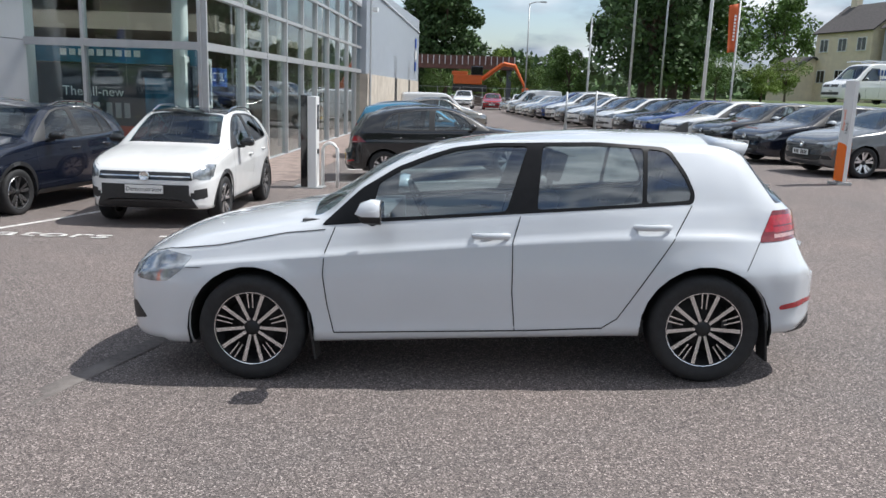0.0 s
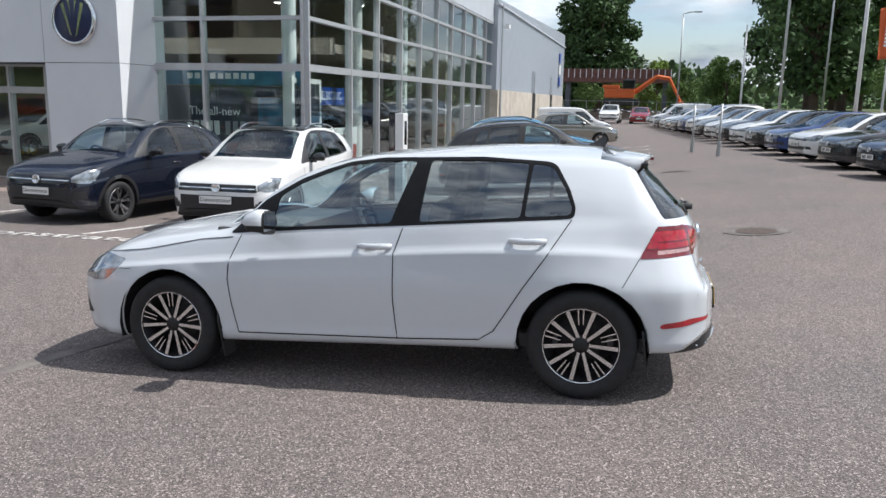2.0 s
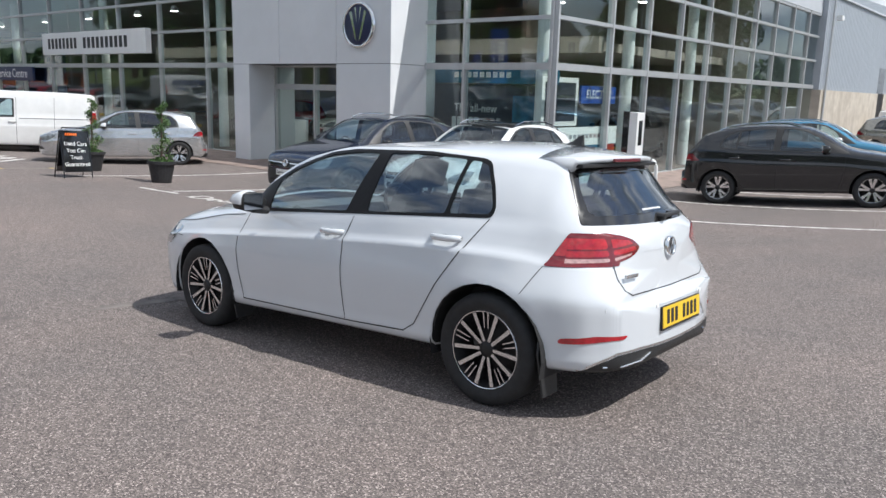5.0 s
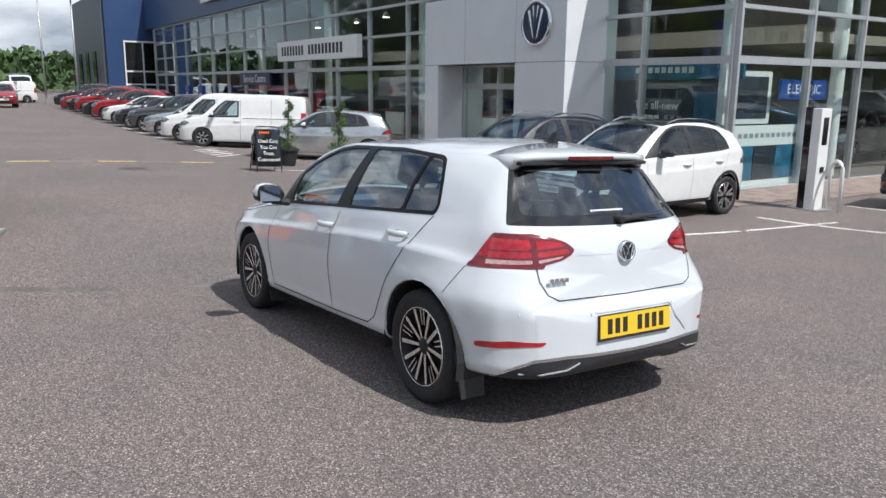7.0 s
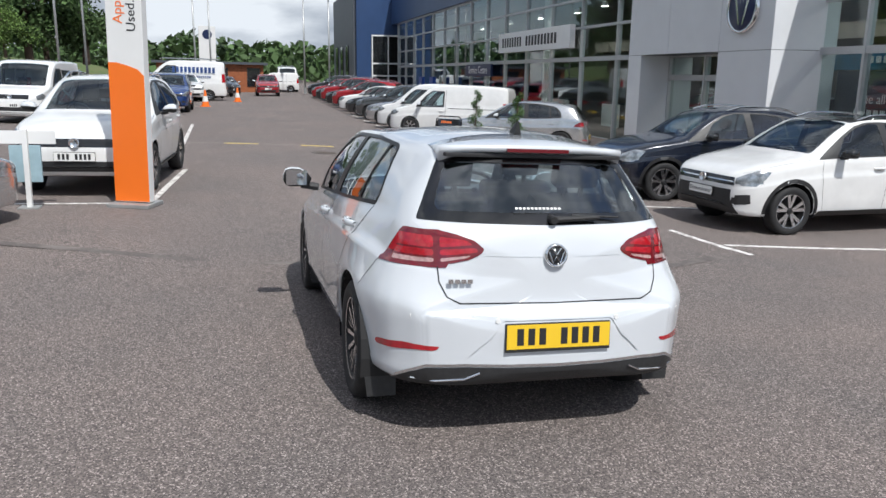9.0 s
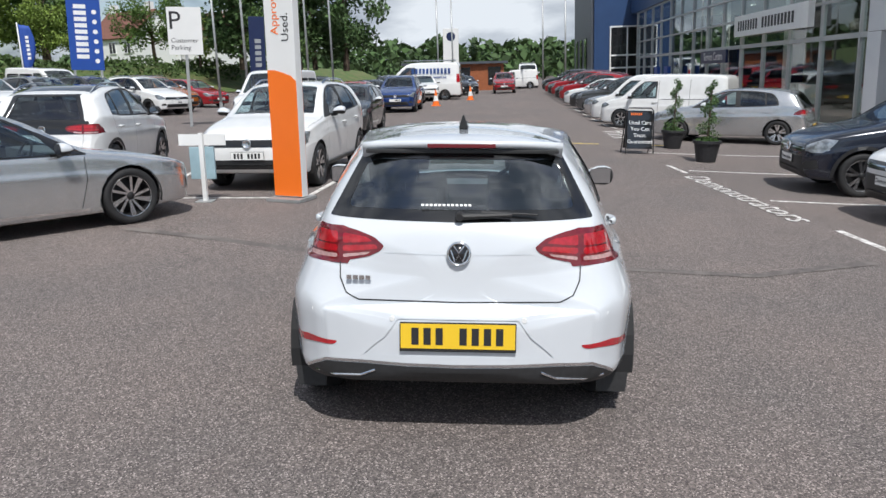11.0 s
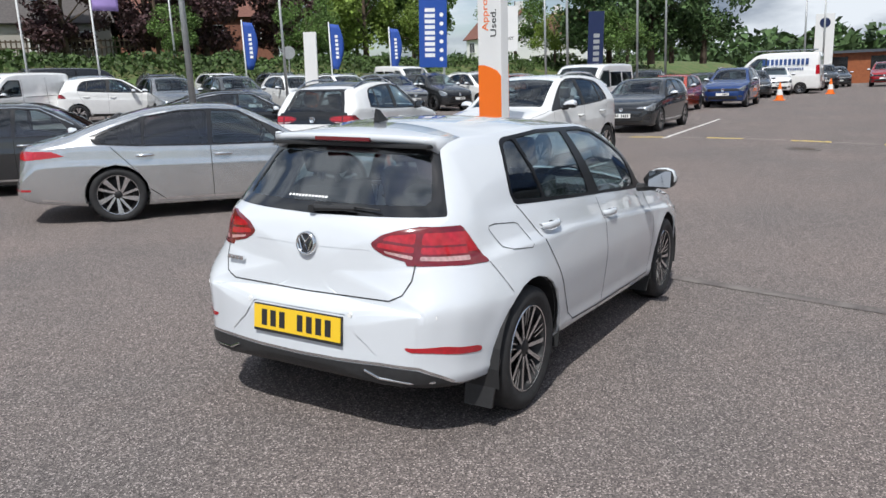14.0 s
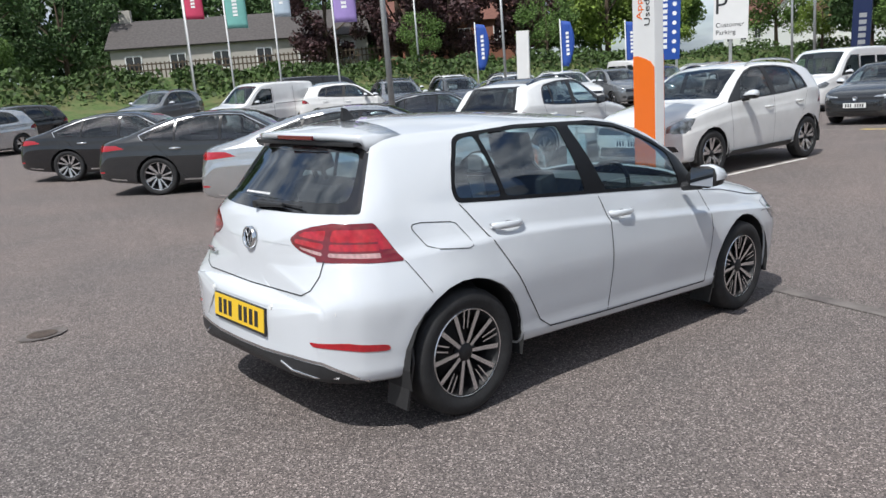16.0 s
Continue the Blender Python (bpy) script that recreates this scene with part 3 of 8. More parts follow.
def build_car(name, spec, label):
    """A car from its spec: skin, glass, lamps, wheels, trim, cabin."""
    car = thing(name, Matrix(), label, "car")
    fine = spec.get("fine", False)
    lite = spec.get("lite", False)
    bm = hatch_skin(spec) if "cant_w" in spec else shell(spec, 84 if fine else 40)
    from mathutils.bvhtree import BVHTree
    bm.normal_update()
    bm.faces.ensure_lookup_table()
    whole = BVHTree.FromBMesh(bm)
    faces0 = [[(v.co.copy(), v.normal.copy()) for v in f.verts] for f in bm.faces]

    def settle(ob):
        """Shades a panel as a piece of the whole smooth skin."""
        ns = []
        for v in ob.data.vertices:
            loc, nor, idx, _ = whole.find_nearest(v.co)
            n = Vector((0, 0, 0))
            for co, vn in faces0[idx]:
                n += vn / ((co - loc).length + 1e-4)
            ns.append(n.normalized())
        ob.data.normals_split_custom_set_from_vertices(ns)
        return ob

    wb, r = spec["wb"] / 2, spec["r"]
    ra = spec.get("arch", r + 0.045)
    plan, top = curve_of(spec["plan"]), curve_of(spec["top"])
    W = max(v for _, v in spec["plan"])
    side_face = lambda f: abs(f.normal.y) > 0.35
    lower_face = lambda f: f.calc_center_median().z < 0.95 and abs(f.calc_center_median().y) > 0.5
    # wheel arches
    for hx in (wb, -wb):
        n = 26 if fine else 16
        ring = [(hx + ra * math.cos(2 * math.pi * q / n), r + ra * math.sin(2 * math.pi * q / n)) for q in range(n)]
        cut(bm, ring, 0, 2, lower_face)
        bmesh.ops.delete(bm, geom=region(bm, ring, 0, 2, lower_face), context="FACES")
    tree = BVHTree.FromBMesh(bm)
    left = lambda f: f.normal.y > 0.3
    right = lambda f: f.normal.y < -0.3
    up = lambda f: f.normal.z > 0.12 and abs(f.normal.x) > 0.1 or f.normal.x < -0.4
    taken = set()

    def carve(pname, poly, i, j, keep, material, shift=0.0, rim=0.0, label="", parent=car, flat="keep"):
        cut(bm, poly, i, j, keep)
        fs = [f for f in region(bm, poly, i, j, keep)]
        if not fs:
            return None
        bm2 = take(bm, fs, shift, rim)
        bmesh.ops.delete(bm, geom=fs, context="FACES")
        return settle(part(pname, bm2, material, parent, label, flat=flat))

    gl_front = spec.get("glass_front", CAR_GLASS)
    gl_rear = spec.get("glass_rear", CAR_GLASS)
    surround = spec.get("surround", TRIM)
    for poly, mtl, pname in spec["side_windows"]:
        pl = rounded(poly, 0.025, 3 if fine else 2)
        for keep in (left, right):
            carve(pname, pl, 0, 2, lambda f, k=keep: k(f) and f.calc_center_median().z > 0.8, gl_front if mtl == "front" else gl_rear, -0.004)
    if "dlo" in spec:
        pl = rounded(spec["dlo"], 0.03, 3 if fine else 2)
        for keep in (left, right):
            carve("window_surround", pl, 0, 2, lambda f, k=keep: k(f) and f.calc_center_median().z > 0.8, surround, 0.002, 0.006)
    for pname, poly, ax in spec.get("screens", ()):
        pl = rounded(poly, 0.05, 3)
        if ax == "top":
            if "band" in spec and pname == "windscreen":
                pass
            carve(pname, pl, 0, 1, lambda f: f.normal.z > 0.15 and f.calc_center_median().z > 0.8, gl_front if pname == "windscreen" else gl_rear, -0.003)
        else:
            carve(pname, pl, 1, 2, lambda f: f.normal.x < -0.25 and f.calc_center_median().x < 0, gl_rear, -0.003)
    split = spec.get("rear_from")
    if split:
        bmesh.ops.bisect_plane(bm, geom=list(bm.verts) + list(bm.edges) + list(bm.faces), dist=1e-5, plane_co=(split, 0, 0), plane_no=(1, 0, 0))

    def rear_face(f):
        c = f.calc_center_median()
        if split:
            return f.normal.x < -0.03 and c.x < (split if c.z < 1.0 else -1.5)
        return f.normal.x < -0.2 and c.x < -1.2
    for pname, poly, mtl in spec.get("rear_bits", ()):
        pl = rounded(poly, 0.012, 2)
        carve(pname, pl, 1, 2, rear_face, mtl, spec.get("recess", {}).get(pname, 0.003), 0.012)
    for pname, poly, mtl in spec.get("front_bits", ()):
        pl = rounded(poly, 0.012, 2)
        carve(pname, pl, 1, 2, lambda f: f.normal.x > 0.2 and f.calc_center_median().x > 1.0, mtl, 0.002, 0.012)
    for pname, poly, mtl in spec.get("side_bits", ()):
        pl = rounded(poly, 0.012, 2)
        for keep in (left, right):
            carve(pname, pl, 0, 2, lambda f, k=keep: k(f), mtl, 0.003, 0.012)
    for pname, poly, mtl in spec.get("top_bits", ()):
        carve(pname, rounded(poly, 0.03, 2), 0, 1, lambda f: f.normal.z > 0.3 and f.calc_center_median().z > 0.6, mtl or spec["paint"], 0.0015, 0.006)
    # doors
    for pname, poly in spec.get("doors", ()):
        pl = rounded(poly, 0.05, 3)
        for keep in (left, right):
            door = carve(pname, pl, 0, 2, lambda f, k=keep: k(f) and f.calc_center_median().z < 1.25, spec["paint"], 0.0, 0.01)
    # strips: gaps, mouldings
    for pname, pts, ax, sides, width, mtl in spec.get("strips", ()):
        if lite and pname in ("bonnet_gap", "tailgate_gap"):
            continue
        for sd in sides:
            p2 = [(p[0], p[1]) for p in pts]
            part(pname, ribbon(tree, p2, ax, sd, width), mtl, car)
    # inner lining of the cabin
    lining = [f for f in bm.faces if spec["cabin"][0] < f.calc_center_median().x < spec["cabin"][1] and f.calc_center_median().z > 0.35 and abs(f.normal.x) < 0.92]
    part("cabin_lining", take(bm, lining, -0.03), CABIN, car, flat="keep")
    settle(part("body", take(bm, list(bm.faces), 0, 0.012), spec["paint"], car, flat="keep"))
    bm.free()
    # wheels and their housings
    wy = spec["track"] / 2
    for hx in (wb, -wb):
        for sd in (1, -1):
            wheel(car, hx, sd * wy, r, spec["rims"], sd, spec.get("rim_r", r * 0.68), spec.get("tyre_w", 0.21), lite)
            if lite:
                continue
            lin = bmesh.new()
            arcs = [(math.cos(t) * (ra + 0.004), math.sin(t) * (ra + 0.004)) for t in [math.pi * q / 14 * 1.16 - 0.25 for q in range(15)]]
            yo, yi = sd * (plan(hx) * 0.985), sd * (wy - 0.2)
            a = [lin.verts.new((hx + p, yo, r + q)) for p, q in arcs]
            b = [lin.verts.new((hx + p, yi, r + q)) for p, q in arcs]
            for q in range(14):
                lin.faces.new((a[q], a[q + 1], b[q + 1], b[q]))
            lin.faces.new(b)
            part("wheel_housing", lin, GAP, car)
    # seats, dashboard, steering wheel
    zf = spec.get("floor", 0.34)
    inner = bmesh.new()
    xa, xb = spec["cabin"]
    dash = spec["dash"]
    box(inner, dash - 0.02, xb + 0.12, -W * 0.80, W * 0.80, zf + 0.25, spec["beltz"] - 0.03)
    box(inner, xa, dash, -W * 0.8, W * 0.8, zf - 0.08, zf)
    if spec.get("shelf"):
        box(inner, spec["shelf"] - 0.42, spec["shelf"], -W * 0.72, W * 0.72, spec["beltz"] - 0.10, spec["beltz"] - 0.08)
    part("dashboard", inner, CABIN, car)
    for sx, sy in (spec["seats"][:2] if lite else spec["seats"]):
        st = bmesh.new()
        hw = 0.24
        box(st, -0.07, 0.07, -hw, hw, 0, 0.56, 0.05)
        box(st, -0.05, 0.05, -0.13, 0.13, 0.62, 0.80, 0.04)
        box(st, -0.012, 0.012, -0.06, -0.04, 0.54, 0.64)
        box(st, -0.012, 0.012, 0.04, 0.06, 0.54, 0.64)
        st.transform(Matrix.Translation((sx - 0.24, sy, zf + 0.22)) @ Matrix.Rotation(-0.30, 4, "Y"))
        box(st, sx - 0.25, sx + 0.27, sy - hw, sy + hw, zf + 0.1, zf + 0.27, 0.05)
        part("seat", st, SEAT, car)
    stw = bmesh.new()
    ringp = [(0.185 * math.cos(q * math.pi / 9), 0.185 * math.sin(q * math.pi / 9)) for q in range(19)]
    mm = Matrix.Translation((dash - 0.16, -0.36, spec["beltz"] - 0.06)) @ Matrix.Rotation(-1.15, 4, "Y")
    for a, b in zip(ringp, ringp[1:]):
        tube(stw, mm @ Vector((*a, 0)), mm @ Vector((*b, 0)), 0.015, n=6)
    tube(stw, mm @ Vector((-0.18, 0, 0)), mm @ Vector((0.05, 0, 0)), 0.02, n=6)
    tube(stw, mm @ Vector((0, -0.18, 0)), mm @ Vector((0, 0.18, 0)), 0.016, n=6)
    part("steering_wheel", stw, TRIM, car) if not lite else stw.free()
    # mirrors
    mx, mz = spec["mirror"]
    for sd in (1, -1):
        mi = bmesh.new()
        my = plan(mx) * 0.97
        prof = [(0.0, 0.010), (0.03, 0.055), (0.09, 0.072), (0.15, 0.075), (0.19, 0.06), (0.205, 0.02)]
        rings = []
        for yy, hh in prof:
            rings.append([mi.verts.new((mx + cx, sd * (my + 0.03 + yy), mz + 0.055 + cz * hh - 0.01 * (yy < 0.05))) for cx, cz in ((-0.05, -0.9), (-0.05, 0.9), (0.0, 1.0), (0.06, 0.75), (0.085, 0.0), (0.05, -0.8))])
        for a, b in zip(rings, rings[1:]):
            for q in range(6):
                mi.faces.new((a[q], a[(q + 1) % 6], b[(q + 1) % 6], b[q]))
        mi.faces.new(rings[0])
        mi.faces.new(rings[-1])
        bmesh.ops.recalc_face_normals(mi, faces=mi.faces)
        for fc in mi.faces:
            fc.material_index = 1 if fc.calc_center_median().x < mx - 0.03 or fc.normal.z < -0.3 else 0
        shellm = part("mirror", mi, [spec.get("mirror_paint", spec["paint"]), TRIM], car, flat=False)
        if lite:
            continue
        gl = boxes((mx - 0.056, mx - 0.051, sd * (my + 0.065), sd * (my + 0.215), mz + 0.0, mz + 0.108))
        part("mirror_glass", gl, MIRROR, shellm)
        ft = bmesh.new()
        tube(ft, (mx + 0.02, sd * (my - 0.03), mz - 0.02), (mx + 0.01, sd * (my + 0.10), mz + 0.0), 0.028, 0.03, 8)
        part("mirror_foot", ft, TRIM, shellm)
    # door handles
    for hx, hz in spec.get("handles", ()):
        for sd in (1, -1):
            loc, nor, _, _ = tree.ray_cast(Vector((hx, sd * 3, hz)), Vector((0, -sd, 0)))
            if not loc:
                continue
            y = loc.y
            hb = bmesh.new()
            pr = [(-0.115, 0.0, 0.012), (-0.10, 0.020, 0.019), (-0.05, 0.036, 0.020), (0.03, 0.038, 0.019), (0.08, 0.024, 0.018), (0.105, 0.0, 0.012)]
            rg = []
            for dx, dy, hh in pr:
                rg.append([hb.verts.new((hx + dx, y + sd * (dy + oy), hz + oz)) for oy, oz in ((-0.012, -hh), (0.004, -hh * 0.8), (0.008, 0), (0.004, hh * 0.8), (-0.012, hh))])
            for a, b in zip(rg, rg[1:]):
                for q in range(5):
                    hb.faces.new((a[q], a[(q + 1) % 5], b[(q + 1) % 5], b[q]))
            bmesh.ops.recalc_face_normals(hb, faces=hb.faces)
            hnd = part("door_handle", hb, spec.get("handle_mat", spec["paint"]), car, flat=False)
            if lite:
                continue
            # no hollow is cut: a dark disc on the skin paints its shade
            part("handle_recess", revolve(bmesh.new(), [(0.0, 0.0), (0.03, 0.0), (0.038, 0.002)], 14), GAP, hnd, at=Matrix.Translation((hx - 0.0, y + sd * 0.0015, hz - 0.006)) @ Matrix.Diagonal((1.25, sd, 0.62, 1)))
    # plates
    for px, pz, tilt, mtl in spec.get("plates", ()):
        front = px > 0
        m = Matrix.Translation((px, 0, pz)) @ Matrix.Rotation(math.pi / 2 if front else -math.pi / 2, 4, "Z") @ Matrix.Rotation(math.pi / 2 - tilt, 4, "X")
        pb = bmesh.new()
        box(pb, -0.265, 0.265, -0.068, 0.068, -0.012, 0.0, 0.004)
        part("plate_holder", pb, TRIM, car, at=m) if not lite else pb.free()
        pb = boxes((-0.26, 0.26, -0.052, 0.062, 0.0, 0.004))
        pl = part("number_plate", pb, mtl, car, at=m)
        t = spec.get("plate_text")
        if front and t:
            lettering("plate_lettering", t, 0.085, INK, pl, Matrix.Translation((0, 0.004, 0.005)), 0.001)
        else:
            if not lite:
                bars("plate_lettering", 3, 0.165, 0.078, INK, pl, Matrix.Translation((-0.128, 0.005, 0.004)), 0.002, 0.4)
            bars("plate_lettering", 4, 0.22, 0.078, INK, pl, Matrix.Translation((0.118, 0.005, 0.004)), 0.002, 0.4)
    # badges: plain discs
    for bx, bz, br, mtl in spec.get("badges", ()):
        bb = revolve(bmesh.new(), [(0, 0.016), (br * 0.8, 0.014), (br * 0.82, 0.020), (br * 0.97, 0.020), (br, 0.0)], 28, "z")
        m = Matrix.Translation((bx, 0, bz)) @ Matrix.Rotation(math.pi / 2 if bx > 0 else -math.pi / 2, 4, "Z") @ Matrix.Rotation(math.pi / 2 - 0.10, 4, "X")
        part("badge", bb, mtl, car, "round chrome badge", flat=False, at=m)
    if spec.get("rails"):
        for sd in (1, -1):
            pts = [(x, sd * (spec["rail_y"]), top(x) - 0.02 + (0.045 if 0 < i < 6 else 0)) for i, x in enumerate([spec["rails"][0] + (spec["rails"][1] - spec["rails"][0]) * q / 6 for q in range(7)])]
            part("roof_rail", sweep(pts, 0.016, 6), spec.get("rail_mat", CHROME), car)
    if spec.get("antenna"):
        ax = spec["antenna"]
        fin = bmesh.new()
        z = top(ax) - 0.006
        lo = [fin.verts.new((ax + dx, dy, z)) for dx, dy in ((0.07, 0), (0.0, 0.028), (-0.07, 0.02), (-0.07, -0.02), (0.0, -0.028))]
        hi = [fin.verts.new((ax + dx, dy, z + h)) for dx, dy, h in ((0.0, 0, 0.03), (-0.045, 0.006, 0.06), (-0.075, 0.004, 0.068), (-0.075, -0.004, 0.068), (-0.045, -0.006, 0.06))]
        for q in range(5):
            fin.faces.new((lo[q], lo[(q + 1) % 5], hi[(q + 1) % 5], hi[q]))
        fin.faces.new(hi)
        part("antenna", fin, spec.get("antenna_mat", TRIM), car)
    return car


def mirror_poly(poly):
    return [(-y, z) for y, z in poly]


# the white hatchback
LAMP_PALE = mat("tail_lamp_pale", (0.48, 0.30, 0.29), 0.2, coat=1.0, var=0.3, scale=60)
LAMP_MID = mat("tail_lamp_mid", (0.15, 0.007, 0.012), 0.15, coat=1.0, var=0.2, scale=40)
GX = dict(
    fine=True, paint=WHITE_PAINT, wb=2.637, r=0.318, rim_r=0.222, arch=0.362, track=1.545, tail=-2.075, nose=2.165, tumble=0.45, crown=0.07, antenna=-1.33, antenna_mat=TRIM,
    top=[(2.165, 0.56), (2.145, 0.64), (2.09, 0.72), (2.0, 0.775), (1.8, 0.845), (1.5, 0.915), (1.2, 0.965), (1.0, 0.995), (0.93, 1.02), (0.6, 1.225), (0.28, 1.385), (0.12, 1.425), (-0.15, 1.452), (-0.5, 1.462), (-0.9, 1.452), (-1.3, 1.42), (-1.55, 1.385), (-1.63, 1.362), (-1.66, 1.32), (-1.78, 1.15), (-1.875, 1.0), (-1.91, 0.94), (-1.945, 0.84), (-1.958, 0.76), (-1.965, 0.64), (-1.985, 0.60), (-2.05, 0.585), (-2.075, 0.54)],
    belt=[(2.165, 0.5), (2.1, 0.66), (1.9, 0.745), (1.5, 0.83), (1.1, 0.885), (0.8, 0.925), (0.3, 0.945), (-0.4, 0.965), (-1.0, 0.992), (-1.4, 1.02), (-1.7, 1.02), (-1.9, 0.93), (-2.0, 0.7), (-2.075, 0.5)],
    plan=[(2.165, 0.42), (2.14, 0.58), (2.08, 0.70), (2.0, 0.77), (1.85, 0.835), (1.6, 0.872), (1.3, 0.886), (0.9, 0.888), (0.3, 0.893), (-0.5, 0.895), (-1.2, 0.893), (-1.5, 0.872), (-1.75, 0.838), (-1.9, 0.780), (-1.98, 0.722), (-2.04, 0.64), (-2.075, 0.52)],
    low=[(2.165, 0.30), (2.1, 0.22), (1.8, 0.18), (1.0, 0.19), (-1.0, 0.20), (-1.75, 0.22), (-2.0, 0.215), (-2.06, 0.235), (-2.075, 0.26)],
    side_windows=[([(0.62, 0.965), (-0.235, 0.985), (-0.19, 1.37), (-0.02, 1.372), (0.19, 1.325), (0.42, 1.205)], "front", "front_window"),
                  ([(-0.36, 0.99), (-0.985, 1.015), (-0.93, 1.335), (-0.60, 1.37), (-0.31, 1.375)], "rear", "rear_window"),
                  ([(-1.02, 1.017), (-1.285, 1.045), (-1.235, 1.18), (-1.14, 1.275), (-1.07, 1.312), (-0.965, 1.332)], "rear", "quarter_window")],
    dlo=[(0.94, 0.925), (0.62, 0.945), (-0.4, 0.97), (-1.0, 0.997), (-1.325, 1.030), (-1.27, 1.185), (-1.17, 1.29), (-1.08, 1.335), (-0.9, 1.36), (-0.6, 1.39), (-0.2, 1.398), (0.0, 1.39), (0.21, 1.345), (0.45, 1.22), (0.70, 1.075)],
    screens=[("windscreen", [(0.97, -0.68), (1.0, -0.3), (1.0, 0.3), (0.97, 0.68), (0.24, 0.56), (0.21, 0), (0.24, -0.56)], "top"),
             ("rear_screen", [(-0.56, 0.985), (0.56, 0.985), (0.435, 1.305), (-0.435, 1.305)], "rear")],
    rear_bits=[("screen_border", [(-0.635, 0.945), (0.635, 0.945), (0.495, 1.335), (-0.495, 1.335)], GLOSS_BLACK),
               ("valance", [(-0.74, 0.18), (0.74, 0.18), (0.70, 0.318), (0.5, 0.338), (-0.5, 0.338), (-0.70, 0.318)], TRIM),
               *[(n, s, m) for n, pl, m in (("reflector", [(0.54, 0.390), (0.745, 0.412), (0.752, 0.440), (0.60, 0.424)], LAMP_RED), ("lamp_strip", [(0.47, 0.803), (0.590, 0.792), (0.590, 0.812), (0.45, 0.822)], LAMP_PALE), ("lamp_strip", [(0.618, 0.791), (0.800, 0.795), (0.792, 0.812), (0.618, 0.812)], LAMP_PALE),
                                         ("lamp_glow", [(0.375, 0.850), (0.588, 0.832), (0.588, 0.862), (0.372, 0.872)], LAMP_RED), ("lamp_glow", [(0.385, 0.880), (0.588, 0.870), (0.588, 0.905), (0.42, 0.893)], LAMP_RED),
                                         ("lamp_glow", [(0.618, 0.826), (0.805, 0.826), (0.792, 0.856), (0.618, 0.856)], LAMP_RED), ("lamp_glow", [(0.618, 0.864), (0.788, 0.864), (0.770, 0.905), (0.618, 0.905)], LAMP_RED),
                                         ("tail_light", [(0.335, 0.858), (0.385, 0.822), (0.55, 0.784), (0.602, 0.782), (0.602, 0.922), (0.42, 0.905), (0.355, 0.892)], LAMP_MID),
                                         ("tail_light", [(0.608, 0.782), (0.80, 0.783), (0.860, 0.793), (0.800, 0.925), (0.608, 0.922)], LAMP_MID)) for s in (pl, mirror_poly(pl))]],
    side_bits=[("tail_light_side", [(-1.665, 0.79), (-1.98, 0.788), (-1.98, 0.925), (-1.845, 0.925)], LAMP_MID),
               ("fog_grille", [(1.99, 0.36), (2.15, 0.36), (2.15, 0.44), (2.05, 0.435)], TRIM),
               ("headlight", [(1.70, 0.775), (1.77, 0.69), (1.90, 0.595), (2.06, 0.595), (2.13, 0.66), (2.04, 0.745), (1.88, 0.79)], LAMP_CLEAR)],
    front_bits=[("grille", [(-0.62, 0.60), (0.62, 0.60), (0.62, 0.66), (-0.62, 0.66)], GLOSS_BLACK), ("lower_grille", [(-0.55, 0.34), (0.55, 0.34), (0.6, 0.44), (-0.6, 0.44)], TRIM)],
    doors=[("front_door", [(0.845, 0.905), (0.86, 0.75), (0.80, 0.40), (0.77, 0.265), (-0.285, 0.275), (-0.29, 0.972), (0.6, 0.944)]),
           ("rear_door", [(-0.295, 0.275), (-0.80, 0.28), (-0.93, 0.36), (-1.05, 0.55), (-1.20, 0.80), (-1.31, 1.026), (-0.300, 0.972)])],
    strips=[("sill_gap", [(0.77, 0.262), (-0.3, 0.272), (-0.82, 0.277)], 1, (1, -1), 0.008, GAP),
            ("door_gap", [(0.86, 0.915), (0.865, 0.75), (0.805, 0.40), (0.775, 0.265)], 1, (1, -1), 0.0045, GAP),
            ("door_gap", [(-0.292, 0.275), (-0.295, 0.972)], 1, (1, -1), 0.0045, GAP),
            ("door_gap", [(-0.82, 0.278), (-0.94, 0.36), (-1.06, 0.55), (-1.21, 0.80), (-1.315, 1.03)], 1, (1, -1), 0.0045, GAP),
            ("bonnet_gap", [(2.02, 0.745), (1.8, 0.81), (1.5, 0.865), (1.1, 0.915), (0.95, 0.945)], 1, (1, -1), 0.005, GAP),
            ("bumper_gap", [(1.77, 0.70), (1.60, 0.675)], 1, (1, -1), 0.004, GAP),
            ("bumper_gap", [(-1.70, 0.775), (-1.66, 0.66)], 1, (1, -1), 0.004, GAP),
            ("tailgate_gap", [(-0.605, 0.78), (-0.60, 0.66), (-0.54, 0.612), (0, 0.60), (0.54, 0.612), (0.60, 0.66), (0.605, 0.78)], 0, (-1,), 0.004, GAP),
            ("fuel_flap", [(-1.44, 0.855), (-1.43, 0.90), (-1.46, 0.955), (-1.60, 0.96), (-1.625, 0.93), (-1.615, 0.86), (-1.59, 0.85), (-1.44, 0.855)], 1, (-1,), 0.004, GAP),
            ("tailgate_crease", [(-0.40, 0.775), (0.0, 0.785), (0.40, 0.775)], 0, (-1,), 0.004, WHITE_PAINT),
            ("chrome_strip", [(-0.72, 0.335), (-0.66, 0.352), (-0.5, 0.345), (0, 0.335), (0.5, 0.345), (0.66, 0.352), (0.72, 0.335)], 0, (-1,), 0.014, CHROME)],
    cabin=(-1.75, 0.9), dash=0.55, beltz=0.96, shelf=-1.15, seats=[(-0.05, -0.37), (-0.05, 0.37), (-0.92, -0.37), (-0.92, 0.37)], mirror=(0.54, 0.965), mirror_paint=WHITE_PAINT, handles=[(-0.13, 0.815), (-1.02, 0.845)],
